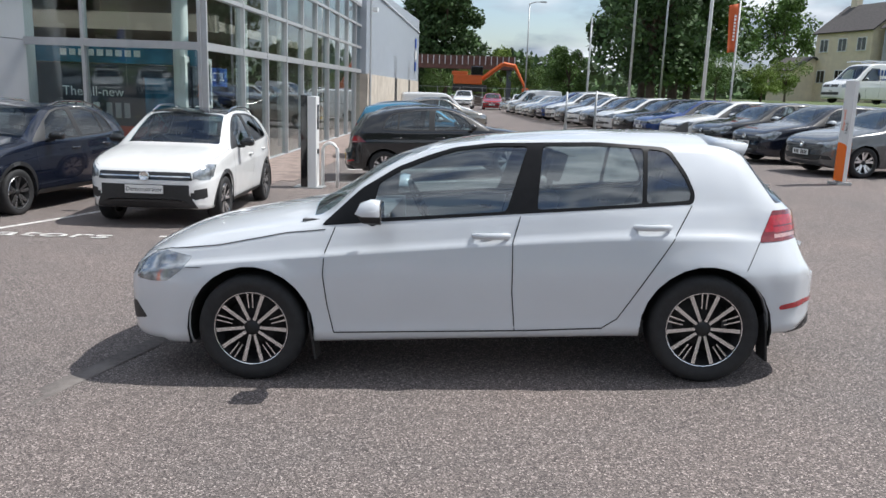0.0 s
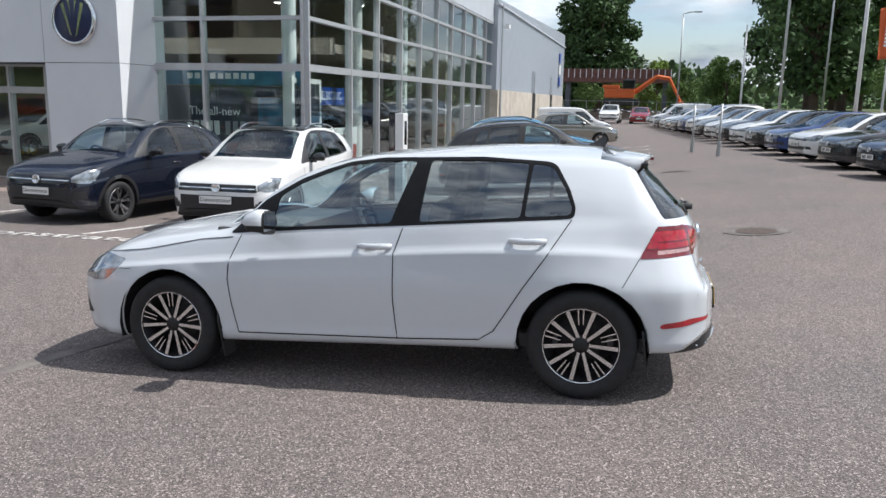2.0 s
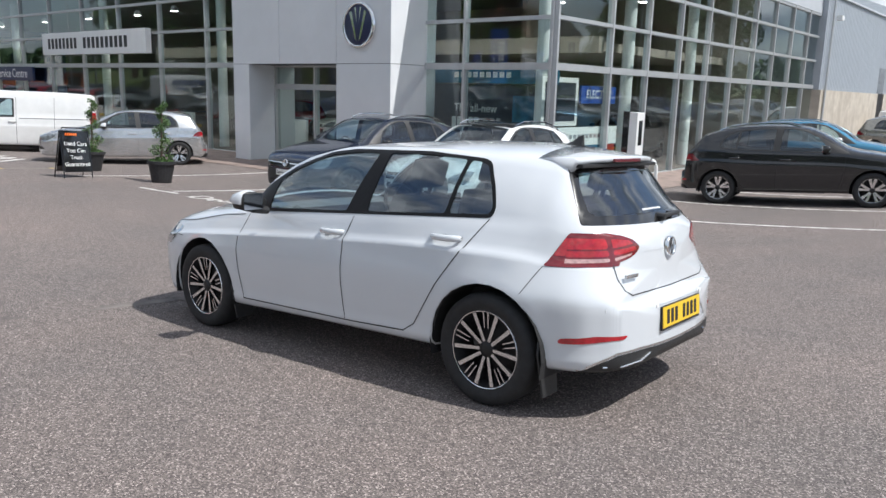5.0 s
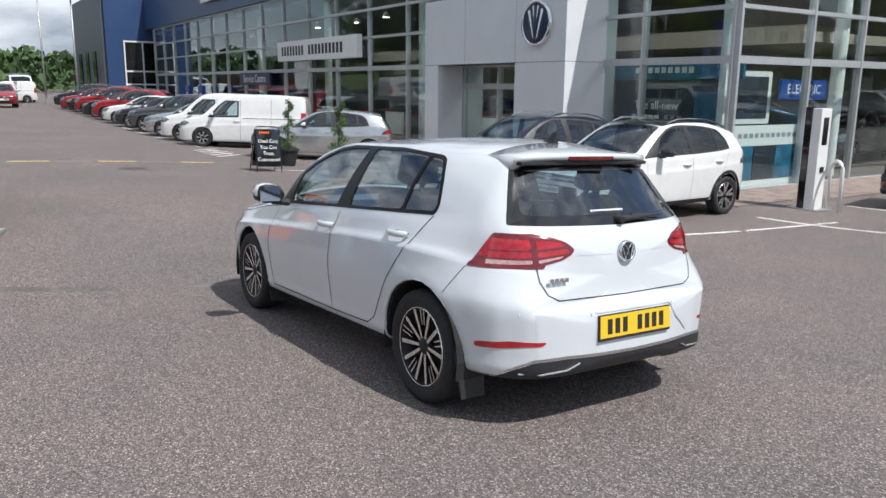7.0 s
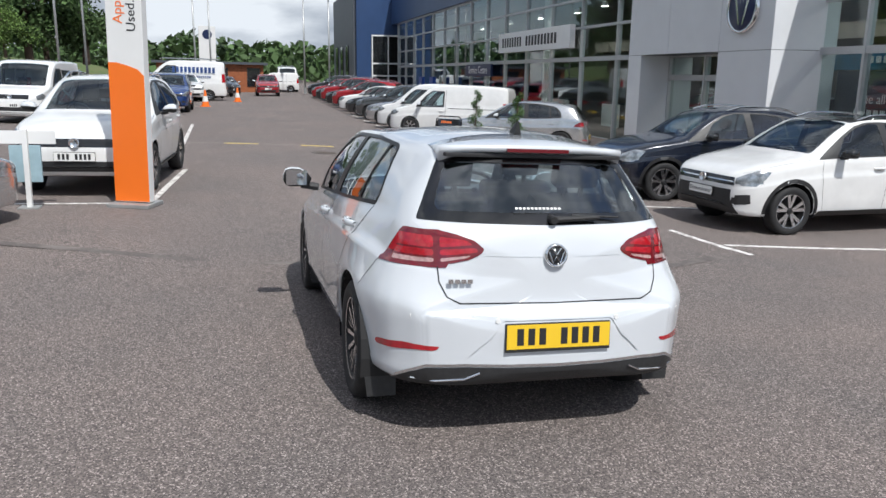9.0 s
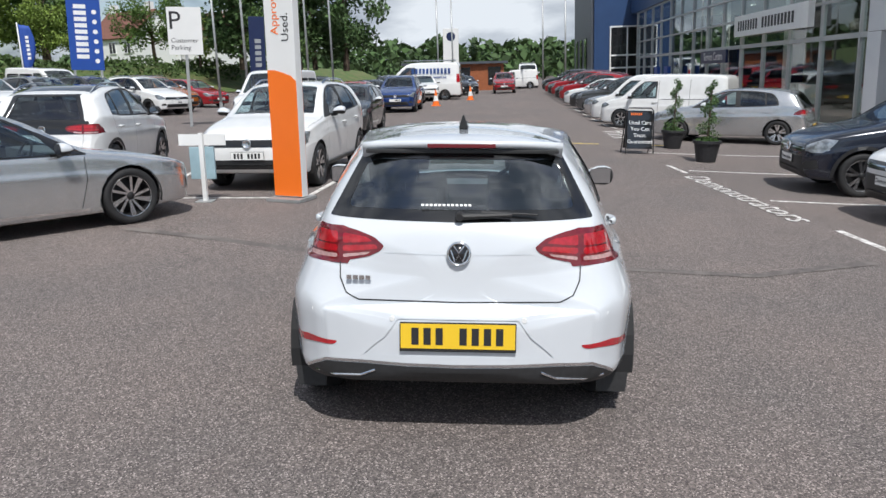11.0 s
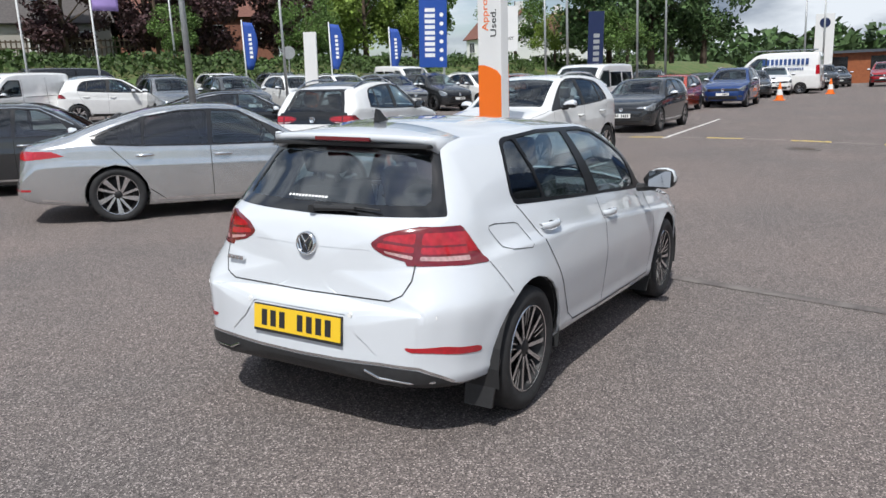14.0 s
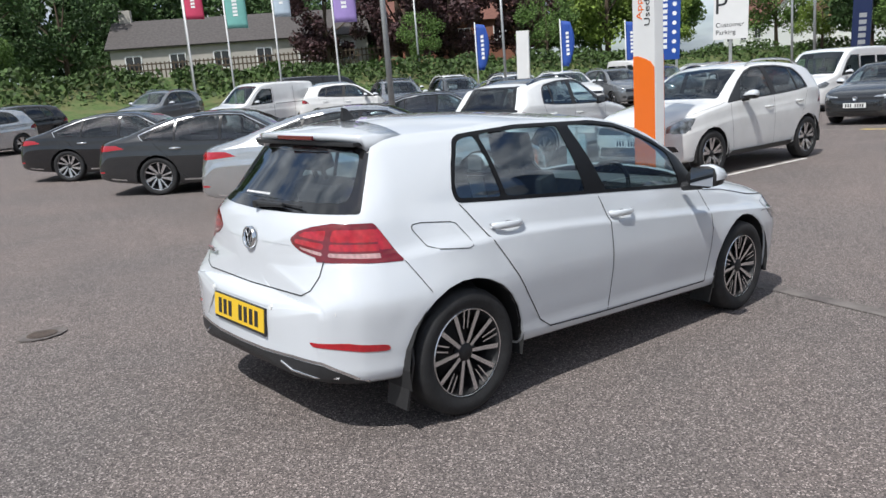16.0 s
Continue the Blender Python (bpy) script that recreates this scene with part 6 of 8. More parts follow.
# ---------------------------------------------------------------- showroom
ALU = mat("aluminium_mullion", (0.52, 0.53, 0.54), 0.4, metal=0.5, var=0.05, scale=6)
PANEL = mat("white_cladding", (0.70, 0.715, 0.74), 0.38, var=0.03, scale=1.5, coat=0.2)
FASCIA = mat("grey_fascia", (0.50, 0.525, 0.56), 0.45, var=0.04, scale=1.2)
BLUE_CLAD = mat("blue_cladding", (0.030, 0.065, 0.16), 0.4, var=0.06, scale=1.0)
DARK_CLAD = mat("dark_grey_cladding", (0.075, 0.085, 0.10), 0.5, var=0.08, scale=1.2)
BLOCK = mat("cream_blockwork", (0.52, 0.47, 0.40), 0.85, var=0.10, scale=3, two=(0.42, 0.37, 0.31), tscale=1.2, bump=0.3, bscale=20)
TILE = mat("showroom_tile", (0.36, 0.36, 0.35), 0.3, var=0.05, scale=3)
INWALL = mat("inner_wall", (0.34, 0.29, 0.25), 0.8, var=0.05, scale=2)
CEIL = mat("ceiling_board", (0.36, 0.35, 0.34), 0.9)
NAVY = mat("navy_sign", (0.012, 0.022, 0.075), 0.35, var=0.04, scale=5)
BLUE = mat("blue_sign", (0.018, 0.07, 0.33), 0.4, var=0.04, scale=4)
POSTER_DARK = mat("poster_dark", (0.035, 0.04, 0.055), 0.4, var=0.3, scale=2)
POSTER_RED = mat("poster_red", (0.30, 0.03, 0.015), 0.45, var=0.5, scale=3)
POSTER_BLUE = mat("poster_blue", (0.03, 0.14, 0.24), 0.45, var=0.5, scale=3)
LAMP_ON = mat("lit_lamp", (1.0, 0.95, 0.85), 0.5, emit=200.0)
FRONT_Y, SIDE_X, ZB = 16.4, -5.8, -0.52


def curtain(name, xs, zs, m, label):
    """A glazed wall in its own x, z plane: mullions, transoms, panes."""
    e = thing(name, m, label, "window", "showroom glazing", "structure")
    for x in xs:
        part("mullion", boxes((x - 0.035, x + 0.035, -0.09, 0.09, zs[0], zs[-1])), ALU, e)
    for k, z in enumerate(zs):
        h = 0.08 if k == 1 else 0.045
        for a, b in zip(xs, xs[1:]):
            part("transom", boxes((a + 0.036, b - 0.036, -0.075, 0.075, z - h, z + h)), ALU, e)
    for a, b in zip(xs, xs[1:]):
        for c, d in zip(zs, zs[1:]):
            p = part("pane", boxes((a + 0.03, b - 0.03, -0.006, 0.006, c + 0.03, d - 0.03)), SHOP_GLASS, e)
            p.visible_shadow = False
    return e


zs = [ZB + 0.05, 2.36, 3.45, 4.45, 5.35]
curtain("window_1", [-10.45, -8.38, -5.86], zs, Matrix.Translation((0, FRONT_Y, 0)), "tall showroom glazing with aluminium mullions beside the portal")
curtain("window_2", [SIDE_X * 0 + 0.0] + [2.6 + 2.1 * i for i in range(10)], zs, Matrix.Translation((SIDE_X, FRONT_Y, 0)) @ Matrix.Rotation(math.pi / 2, 4, "Z"), "long glazed side wall reflecting the parked cars")
curtain("window_3", [-58.0 + 2.95 * i for i in range(15)], [ZB + 0.05, 2.4, 3.56, 4.6, 5.75], Matrix.Translation((0, FRONT_Y + 0.05, 0)), "long glazed front of the service and sales hall")
curtain("window_4", [-15.42, -13.6, -12.5, -11.65], [ZB + 0.05, 1.75, 2.36], Matrix.Translation((0, FRONT_Y - 0.35, 0)), "glazed entrance doors under the portal")


def block(name, dims, material, label, category="wall", bevel=0.0):
    return solid(name, boxes(dims, bevel=bevel), material, Matrix(), label, category, kind="structure")


# the white portal
por = thing("portal", Matrix(), "white clad entrance portal standing before the glass", "entrance portal", kind="structure")
Y0, Y1 = 15.05, 16.75
for a, b, c, d in ((-16.2, -15.44, ZB, 2.37), (-11.65, -9.67, ZB, 2.37)):
    part("pier", boxes((a, b, Y0, Y1, c, d - 0.006), bevel=0.006), PANEL, por)
for a, b in ((-16.2, -14.02), (-14.01, -11.66), (-11.65, -9.67)):
    part("lintel_panel", boxes((a + 0.003, b - 0.003, Y0, Y1, 2.376, 4.25), bevel=0.006), PANEL, por)
part("backing", boxes((-16.15, -9.72, Y0 + 0.02, Y1 - 0.02, 2.366, 4.22)), DARK_CLAD, por)
sg = thing("round_sign", Matrix.Translation((-10.74, Y0 - 0.06, 3.32)) @ Matrix.Rotation(math.pi / 2, 4, "X") @ Matrix.Diagonal((1.3, 1.3, 1.0, 1.0)), "round navy and silver emblem on the portal", "sign")
part("disc", revolve(bmesh.new(), [(0, 0.03), (0.39, 0.03), (0.40, -0.05)], 40, "z"), NAVY, sg, flat=False)
part("ring", revolve(bmesh.new(), [(0.385, 0.02), (0.39, 0.05), (0.425, 0.05), (0.43, -0.05)], 40, "z"), CHROME, sg, flat=False)
for e in (-1, 1):
    part("emblem_bar", prism(bmesh.new(), [(e * 0.03, -0.30), (e * 0.075, -0.26), (e * 0.235, 0.24), (e * 0.17, 0.27)], 0.03, 0.045), CHROME, sg)
    part("emblem_bar", prism(bmesh.new(), [(e * 0.02, -0.02), (e * 0.03, 0.06), (e * 0.10, 0.32), (e * 0.055, 0.335)], 0.03, 0.045), CHROME, sg)

# walls, roof, floor, ceiling of the showroom
block("wall_fascia", (-9.66, -5.72, 16.30, 16.60, 5.41, 6.9), FASCIA, "pale grey fascia above the showroom glazing")
block("wall_side_fascia", (-6.05, -5.72, 16.61, 37.4, 5.41, 6.9), FASCIA, "pale grey fascia above the glazed side")
block("wall_front_fascia", (-60.0, -9.67, 16.22, 16.75, 5.81, 8.2), BLUE_CLAD, "dark blue clad fascia over the long front")
block("wall_back", (-60, -6.1, 30.0, 30.25, ZB, 8.0), INWALL, "plain inner back wall of the showroom")
block("floor", (-60, -5.86, 16.46, 29.99, ZB - 0.2, ZB + 0.03), TILE, "pale grey tiled showroom floor", "floor")
block("ceiling", (-60, -6.08, 16.78, 29.99, 5.45, 5.6), CEIL, "dark suspended showroom ceiling", "ceiling")
block("roof", (-60, -5.75, 16.76, 37.4, 6.91, 7.1), DARK_CLAD, "flat grey roof", "roof")
block("wall_inner", (-5.95 - 6, -5.95 - 5.8, 24.0, 37.4, ZB, 5.4), INWALL, "plain inner wall behind the side glazing")
for x, y in ((-6.6, 17.2), (-6.6, 21.6), (-6.6, 26.0), (-6.6, 30.4), (-20.5, 17.6), (-29, 17.6), (-38, 17.6)):
    solid("column", tube(bmesh.new(), (0, 0, ZB), (0, 0, 5.44), 0.17, n=20), WHITE, Matrix.Translation((x, y, 0)), "round white steel column inside the glass", "column", "showroom columns")
block("mezzanine_edge", (-30, -6.95, 20.5, 20.8, 2.9, 3.35), INWALL, "plain edge of the upper gallery floor", "gallery")
block("gallery_floor", (-30, -6.95, 20.81, 29.9, 2.95, 3.2), INWALL, "gallery floor inside the showroom", "gallery")

# clad hall behind
HALL = mat("ribbed_grey_cladding", (0.38, 0.415, 0.46), 0.45, var=0.04, scale=2)
hall = thing("warehouse", Matrix(), "grey ribbed metal hall on a cream block base", "building", kind="structure")
bm = bmesh.new()
for i in range(110):
    y = 37.5 + 0.265 * i
    prism(bm, [(-5.5, y), (-5.46, y + 0.05), (-5.46, y + 0.13), (-5.5, y + 0.18)], 2.25, 6.45 + 0.75 * min(1, i / 105))
part("cladding_rib", bm, HALL, hall)
bm = bmesh.new()
prism(bm, [(-30, 37.41), (-5.5, 37.41), (-5.5, 66.6), (-30, 66.6)], 2.25, 6.5)
for v in bm.verts:
    if v.co.z > 6 and v.co.y > 50:
        v.co.z = 7.2
part("wall", bm, HALL, hall)
for a, b in ((37.45, 48.9), (50.4, 57.8), (59.2, 66.5)):
    part("block_base", boxes((-29, -5.42, a, b, ZB, 2.245)), BLOCK, hall)
for y in (49.65, 58.5):
    part("dark_door", boxes((-6.2, -5.47, y - 0.74, y + 0.69, ZB, 3.6)), TRIM, hall)
part("downpipe", tube(bmesh.new(), (-5.36, 37.9, ZB), (-5.36, 37.9, 6.3), 0.05, n=8), ALU, hall)
part("roof_trim", boxes((-5.6, -5.38, 37.3, 66.7, 6.2, 6.28)), FASCIA, hall)
part("camera_box", boxes((-5.35, -5.1, 38.2, 38.6, 5.2, 5.4), bevel=0.02), WHITE, hall)
for k in range(3):
    part("wall_sign", boxes((-5.43, -5.37, 62.6, 63.6, 3.0 + k * 0.9, 3.7 + k * 0.9)), (BLUE, WHITE, BLUE)[k], hall)

# blue neighbour block
bb = thing("blue_building", Matrix(), "tall blue and charcoal clad block at the end of the front", "building", kind="structure")
part("blue_wall", boxes((-74, -60.05, 13.3, 34, ZB, 8.6)), BLUE_CLAD, bb)
part("charcoal_wall", boxes((-74, -60.3, 13.1, 13.296, ZB, 8.6)), DARK_CLAD, bb)
wi = part("window", boxes((-60.04, -59.98, 14.6, 16.9, ZB, 4.9)), GLOSS_BLACK, bb)
for z in (1.6, 2.6, 4.85):
    part("window_frame", boxes((-59.975, -59.93, 14.55, 16.95, z, z + 0.12)), WHITE, wi)
for y in (14.55, 15.9, 16.9):
    part("window_frame", boxes((-59.972, -59.935, y, y + 0.1, ZB, 4.9)), WHITE, wi)
for i in range(3):
    part("charcoal_window", boxes((-72 + 3.6 * i, -70.5 + 3.6 * i, 13.02, 13.095, 1.5, 4.2)), GLOSS_BLACK, bb)

# signs on the front
def board(name, m, w, h, d, material, label, category="sign", bevel=0.008):
    e = thing(name, m, label, category)
    part("board", boxes((-w / 2, w / 2, -h / 2, h / 2, 0, d), bevel=bevel), material, e)
    return e


FACE = Matrix.Rotation(math.pi / 2, 4, "X")
s = board("fascia_sign", Matrix.Translation((-27.2, 16.28, 3.27)) @ FACE, 8.5, 0.88, 0.22, WHITE, "long white sign board with dark lettering bars")
bars("lettering", 8, 2.7, 0.42, INK, s, Matrix.Translation((-2.35, 0, 0.221)))
bars("lettering", 10, 3.6, 0.42, INK, s, Matrix.Translation((1.25, 0, 0.221)))
s = board("service_sign", Matrix.Translation((-35.1, 16.25, 2.03)) @ FACE, 4.5, 0.62, 0.12, NAVY, "navy board reading Service Centre over the doors")
lettering("letters", "Service Centre", 0.56, WHITE, s, Matrix.Translation((0, 0, 0.124)), 0.004)
s = board("roof_sign", Matrix.Translation((-40.5, 16.10, 7.1)) @ FACE, 6.5, 1.2, 0.12, WHITE, "white board with blue lettering bars on the fascia")
bars("lettering", 9, 5.0, 0.6, BLUE, s, Matrix.Translation((0, 0.1, 0.124)))
for x in (-46.0, -43.0):
    s = board("totem_sign", Matrix.Translation((x, 15.7, 0.6)) @ FACE, 0.9, 2.1, 0.2, BLUE, "upright blue totem before the glass", "totem")
    bars("lettering", 5, 1.2, 0.3, WHITE, s, Matrix.Translation((0, 0.1, 0.204)) @ Matrix.Rotation(math.pi / 2, 4, "Z"))

# boards inside the glass
s = board("display_wall", Matrix.Translation((-8.2, 17.3, 0.72)) @ FACE, 3.7, 2.44, 0.1, POSTER_DARK, "dark display wall with a red lower picture")
lettering("letters", "The all-new", 0.30, WHITE, s, Matrix.Translation((-0.45, 0.60, 0.105)), 0.002)
bars("lettering", 5, 0.95, 0.34, WHITE, s, Matrix.Translation((-0.75, 0.20, 0.104)), 0.002, 0.25)
bars("lettering", 3, 0.62, 0.34, mat("grey_ink", (0.30, 0.30, 0.32), 0.6), s, Matrix.Translation((0.15, 0.20, 0.104)), 0.002, 0.35)
part("red_picture", boxes((-1.84, 1.84, -1.21, -0.15, 0.101, 0.106)), POSTER_RED, s)
part("blue_picture", boxes((0.75, 1.50, 0.15, 0.95, 0.101, 0.106)), POSTER_BLUE, s)
part("white_square", boxes((0.95, 1.12, -0.02, 0.15, 0.107, 0.110)), WHITE, s)
s = board("header_board", Matrix.Translation((-8.2, 17.25, 2.18)) @ FACE, 4.1, 0.44, 0.08, POSTER_BLUE, "blue header board hung inside the window")
bars("lettering", 9, 1.9, 0.14, WHITE, s, Matrix.Translation((-0.2, 0, 0.084)), 0.002, 0.3)
SIDE = Matrix.Rotation(math.pi / 2, 4, "Z") @ FACE
s = board("electric_sign", Matrix.Translation((-7.3, 21.2, 1.75)) @ SIDE, 2.0, 0.5, 0.08, BLUE, "blue board reading ELECTRIC inside the showroom")
lettering("letters", "ELECTRIC", 0.34, WHITE, s, Matrix.Translation((0, 0, 0.083)), 0.003)
s = board("window_poster", Matrix.Translation((SIDE_X - 0.14, 18.25, 0.72)) @ SIDE, 3.3, 0.46, 0.02, WHITE, "white printed band inside the side window", "poster")
bars("lettering", 12, 2.4, 0.10, mat("grey_ink", (0.3, 0.3, 0.32), 0.6), s, Matrix.Translation((-0.2, 0, 0.022)), 0.001, 0.3)
for i in range(4):
    s = board("window_poster", Matrix.Translation((SIDE_X - 0.14, 17.05 + 0.80 * i, 0.10)) @ SIDE, 0.76, 0.76, 0.02, (POSTER_BLUE, POSTER_DARK, POSTER_BLUE, POSTER_RED)[i], "colour picture poster inside the side window", "poster")
s = board("window_poster", Matrix.Translation((SIDE_X - 0.14, 18.25, -0.39)) @ SIDE, 3.3, 0.19, 0.02, WHITE, "white printed strip along the foot of the side window", "poster")
s = board("display_panel", Matrix.Translation((-6.5, 17.75, 1.55)) @ SIDE, 1.7, 1.2, 0.1, WHITE, "white framed display panel inside the corner")
part("picture", boxes((-0.72, 0.72, -0.48, 0.48, 0.101, 0.106)), POSTER_DARK, s)
for i, (x, y) in enumerate(((-7, 18.5), (-9.5, 18.6), (-12.5, 18.5), (-18.5, 18.2), (-21, 18.6), (-24.5, 18.2), (-28, 18.6), (-32, 18.4), (-36.5, 18.4), (-7.2, 23.5), (-7.2, 27.5), (-7.2, 32), (-42, 18.5), (-9.5, 22.5))):
    l = thing("pendant_lamp", Matrix.Translation((x, y, 4.55)), "lit white pendant lamp hanging in the showroom", "lamp", "showroom lamps")
    part("shade", revolve(bmesh.new(), [(0.03, 0.22), (0.10, 0.18), (0.16, 0.0), (0.15, 0.0)], 16, "z"), WHITE, l)
    part("bulb", revolve(bmesh.new(), [(0.0, 0.03), (0.14, 0.03), (0.0, 0.10)], 12, "z"), LAMP_ON, l)
    part("cable", tube(bmesh.new(), (0, 0, 0.2), (0, 0, 0.9), 0.008, n=5), TRIM, l)
# display things in the hall
for x, y, w in ((-19.5, 20, 1.6), (-23, 21, 2.0), (-27, 20, 1.6), (-34, 20.5, 2.2)):
    d = thing("reception_desk", Matrix.Translation((x, y, ZB + 0.03)), "white reception desk on the showroom floor", "desk", "showroom desks")
    part("front", boxes((-w / 2, w / 2, -0.05, 0.05, 0, 1.05), bevel=0.01), WHITE, d)
    part("top", boxes((-w / 2, w / 2, -0.05, 0.6, 1.055, 1.1)), DARK_CLAD, d)
for i, (x, y, p) in enumerate(((-19.0, 23.4, "white"), (-25.0, 23.8, "red"), (-9.0, 26.5, "grey"))):
    place_car("coupe_suv", p, x, y, 250 + 12 * i, words(p, "coupe_suv", "on show inside the hall"), "cars inside the showroom")

# ---------------------------------------------------------------- forecourt things
ORANGE = mat("orange_sign", (0.85, 0.17, 0.012), 0.4, var=0.02, scale=3)
SIGN_WHITE = mat("sign_white", (0.74, 0.74, 0.73), 0.4, var=0.02, scale=3)
GALV = mat("galvanised_steel", (0.42, 0.43, 0.43), 0.5, metal=0.6, var=0.12, scale=12)


def totem(x, y, yaw, w, h, orange, label, text=True, lean=0.0):
    e = thing("totem_sign", stand(x, y, yaw, 0.2, 0.2) @ Matrix.Rotation(radians(lean), 4, "X"), label, "totem", "used-car totems")
    t = w * 0.32
    body = part("panel", boxes((-t / 2, t / 2, -w / 2, w / 2, 0.06, h), bevel=0.012), SIGN_WHITE, e)
    for sd in (1, -1):
        lo = prism(bmesh.new(), [(-w / 2 + 0.004, 0.0), (w / 2 - 0.004, 0.0), (w / 2 - 0.004, orange * 0.93), (w * 0.32, orange * 0.975), (0.05 * w, orange), (-w * 0.25, orange * 1.02), (-w / 2 + 0.004, orange * 1.02)], 0, 0.004)
        part("orange_band", lo, ORANGE, e, at=Matrix.Translation((sd * (t / 2 + 0.001), 0, 0.07)) @ Matrix.Rotation(sd * math.pi / 2, 4, "Z") @ Matrix.Rotation(math.pi / 2, 4, "X"))
        if text:
            mm = Matrix.Translation((sd * (t / 2 + 0.002), 0, 0)) @ Matrix.Rotation(sd * math.pi / 2, 4, "Z") @ Matrix.Rotation(math.pi / 2, 4, "X")
            lettering("letters", "Approved", w * 0.36, ORANGE, e, mm @ Matrix.Translation((-w * 0.16, orange * 1.02 + 0.85 * h / 3.4, 0)) @ Matrix.Rotation(math.pi / 2, 4, "Z"), 0.002)
            lettering("letters", "Used.", w * 0.36, INK, e, mm @ Matrix.Translation((w * 0.20, orange * 1.02 + 0.62 * h / 3.4, 0)) @ Matrix.Rotation(math.pi / 2, 4, "Z"), 0.002)
    part("base_plate", boxes((-t * 1.6, t * 1.6, -w * 0.6, w * 0.6, 0, 0.05), bevel=0.01), GALV, e)
    return e


totem(-5.25, 2.28, -18, 0.46, 3.5, 1.72, "tall white and orange totem reading Approved Used")
totem(6.95, 14.7, 192, 0.27, 1.92, 0.70, "narrow white and orange totem before the row", True)
totem(-15.5, -9.75, 30, 0.42, 3.1, 1.1, "white and orange totem among the used cars", False)

ps = thing("parking_sign", stand(-21.0, -5.4, 18, 0.2, 0.2), "white customer parking sign with a black P on a post", "sign")
part("post", boxes((-0.11, -0.03, -0.05, 0.05, 0, 4.0), bevel=0.01), GALV, ps)
part("board", boxes((-0.03, 0.0, -0.56, 0.56, 2.45, 4.02), bevel=0.008), SIGN_WHITE, ps)
UP = Matrix.Rotation(math.pi / 2, 4, "Z") @ Matrix.Rotation(math.pi / 2, 4, "X")
lettering("letter", "P", 0.85, INK, ps, Matrix.Translation((0.002, -0.32, 3.55)) @ UP, 0.003)
lettering("letters", "Customer", 0.22, INK, ps, Matrix.Translation((0.002, -0.48, 2.92)) @ UP, 0.003, "LEFT")
lettering("letters", "Parking", 0.22, INK, ps, Matrix.Translation((0.002, -0.48, 2.68)) @ UP, 0.003, "LEFT")

bn = thing("banner_sign", stand(-28.6, -13.0, 25, 0.2, 0.2), "tall blue banner board with white lettering bars on posts", "sign")
part("board", boxes((-0.05, 0.05, -0.68, 0.68, 1.9, 5.6), bevel=0.01), BLUE, bn)
part("post", boxes((-0.04, 0.04, -0.6, -0.5, 0, 1.9)), GALV, bn)
part("post", boxes((-0.04, 0.04, 0.5, 0.6, 0, 1.9)), GALV, bn)
bars("lettering", 9, 2.4, 0.5, WHITE, bn, Matrix.Translation((0.052, -0.15, 3.6)) @ UP @ Matrix.Rotation(math.pi / 2, 4, "Z"))
for k in range(6):
    part("icon", prism(bmesh.new(), [(0.1 * math.cos(t), 0.1 * math.sin(t)) for t in [q * math.pi / 6 for q in range(12)]], 0, 0.004), WHITE, bn, at=Matrix.Translation((0.052, 0.42, 2.3 + 0.42 * k)) @ UP)
pt = thing("navy_totem", stand(-40.2, -8.8, 12, 0.2, 0.2), "tall navy totem with pale lettering bars", "totem")
part("board", boxes((-0.1, 0.1, -0.45, 0.45, 0.0, 5.0), bevel=0.02), NAVY, pt)
bars("lettering", 5, 1.7, 0.35, GALV, pt, Matrix.Translation((0.102, 0.05, 3.0)) @ UP @ Matrix.Rotation(math.pi / 2, 4, "Z"))
pw = thing("white_totem", stand(-66, 1.2, 5, 0.2, 0.2), "white totem with a round emblem far down the lane", "totem")
part("board", boxes((-0.1, 0.1, -0.7, 0.7, 0.0, 5.6), bevel=0.02), SIGN_WHITE, pw)
part("emblem", prism(bmesh.new(), [(0.4 * math.cos(t), 0.4 * math.sin(t)) for t in [q * math.pi / 8 for q in range(16)]], 0, 0.01), NAVY, pw, at=Matrix.Translation((0.102, 0, 4.9)) @ UP)

sb = thing("small_sign", stand(-5.15, 1.05, 0, 0.2, 0.2), "small notice board on a post seen from behind", "sign")
part("post", boxes((-0.03, 0.03, -0.03, 0.03, 0, 0.98)), SIGN_WHITE, sb)
part("board", boxes((-0.05, -0.032, -0.34, 0.34, 0.80, 0.96)), SIGN_WHITE, sb)
part("leaflet_box", boxes((-0.08, -0.032, -0.2, 0.16, 0.32, 0.78), bevel=0.01), mat("pale_blue_plastic", (0.30, 0.42, 0.47), 0.4, var=0.1), sb)
part("foot", boxes((-0.12, 0.12, -0.12, 0.12, 0, 0.015)), GALV, sb)

# charging post and hoop
cp = thing("charging_post", stand(-3.35, 15.65, 0, 0.2, 0.2), "white and black electric car charging post", "charging post")
part("casing", boxes((-0.02, 0.16, -0.16, 0.16, 0, 1.86), bevel=0.02), SIGN_WHITE, cp)
part("black_side", boxes((-0.16, -0.022, -0.16, 0.16, 0, 1.88), bevel=0.01), GLOSS_BLACK, cp)
part("screen_side", boxes((0.161, 0.165, -0.08, 0.08, 1.2, 1.7)), GLOSS_BLACK, cp)
part("socket", boxes((0.161, 0.18, -0.05, 0.05, 0.7, 0.8)), TRIM, cp)
part("plinth", boxes((-0.3, 0.3, -0.25, 0.25, -0.02, 0.02)), GALV, cp)
hp = thing("steel_hoop", stand(-2.95, 15.75, 60, 0.2, 0.2), "white steel hoop guarding the charging post", "guard rail")
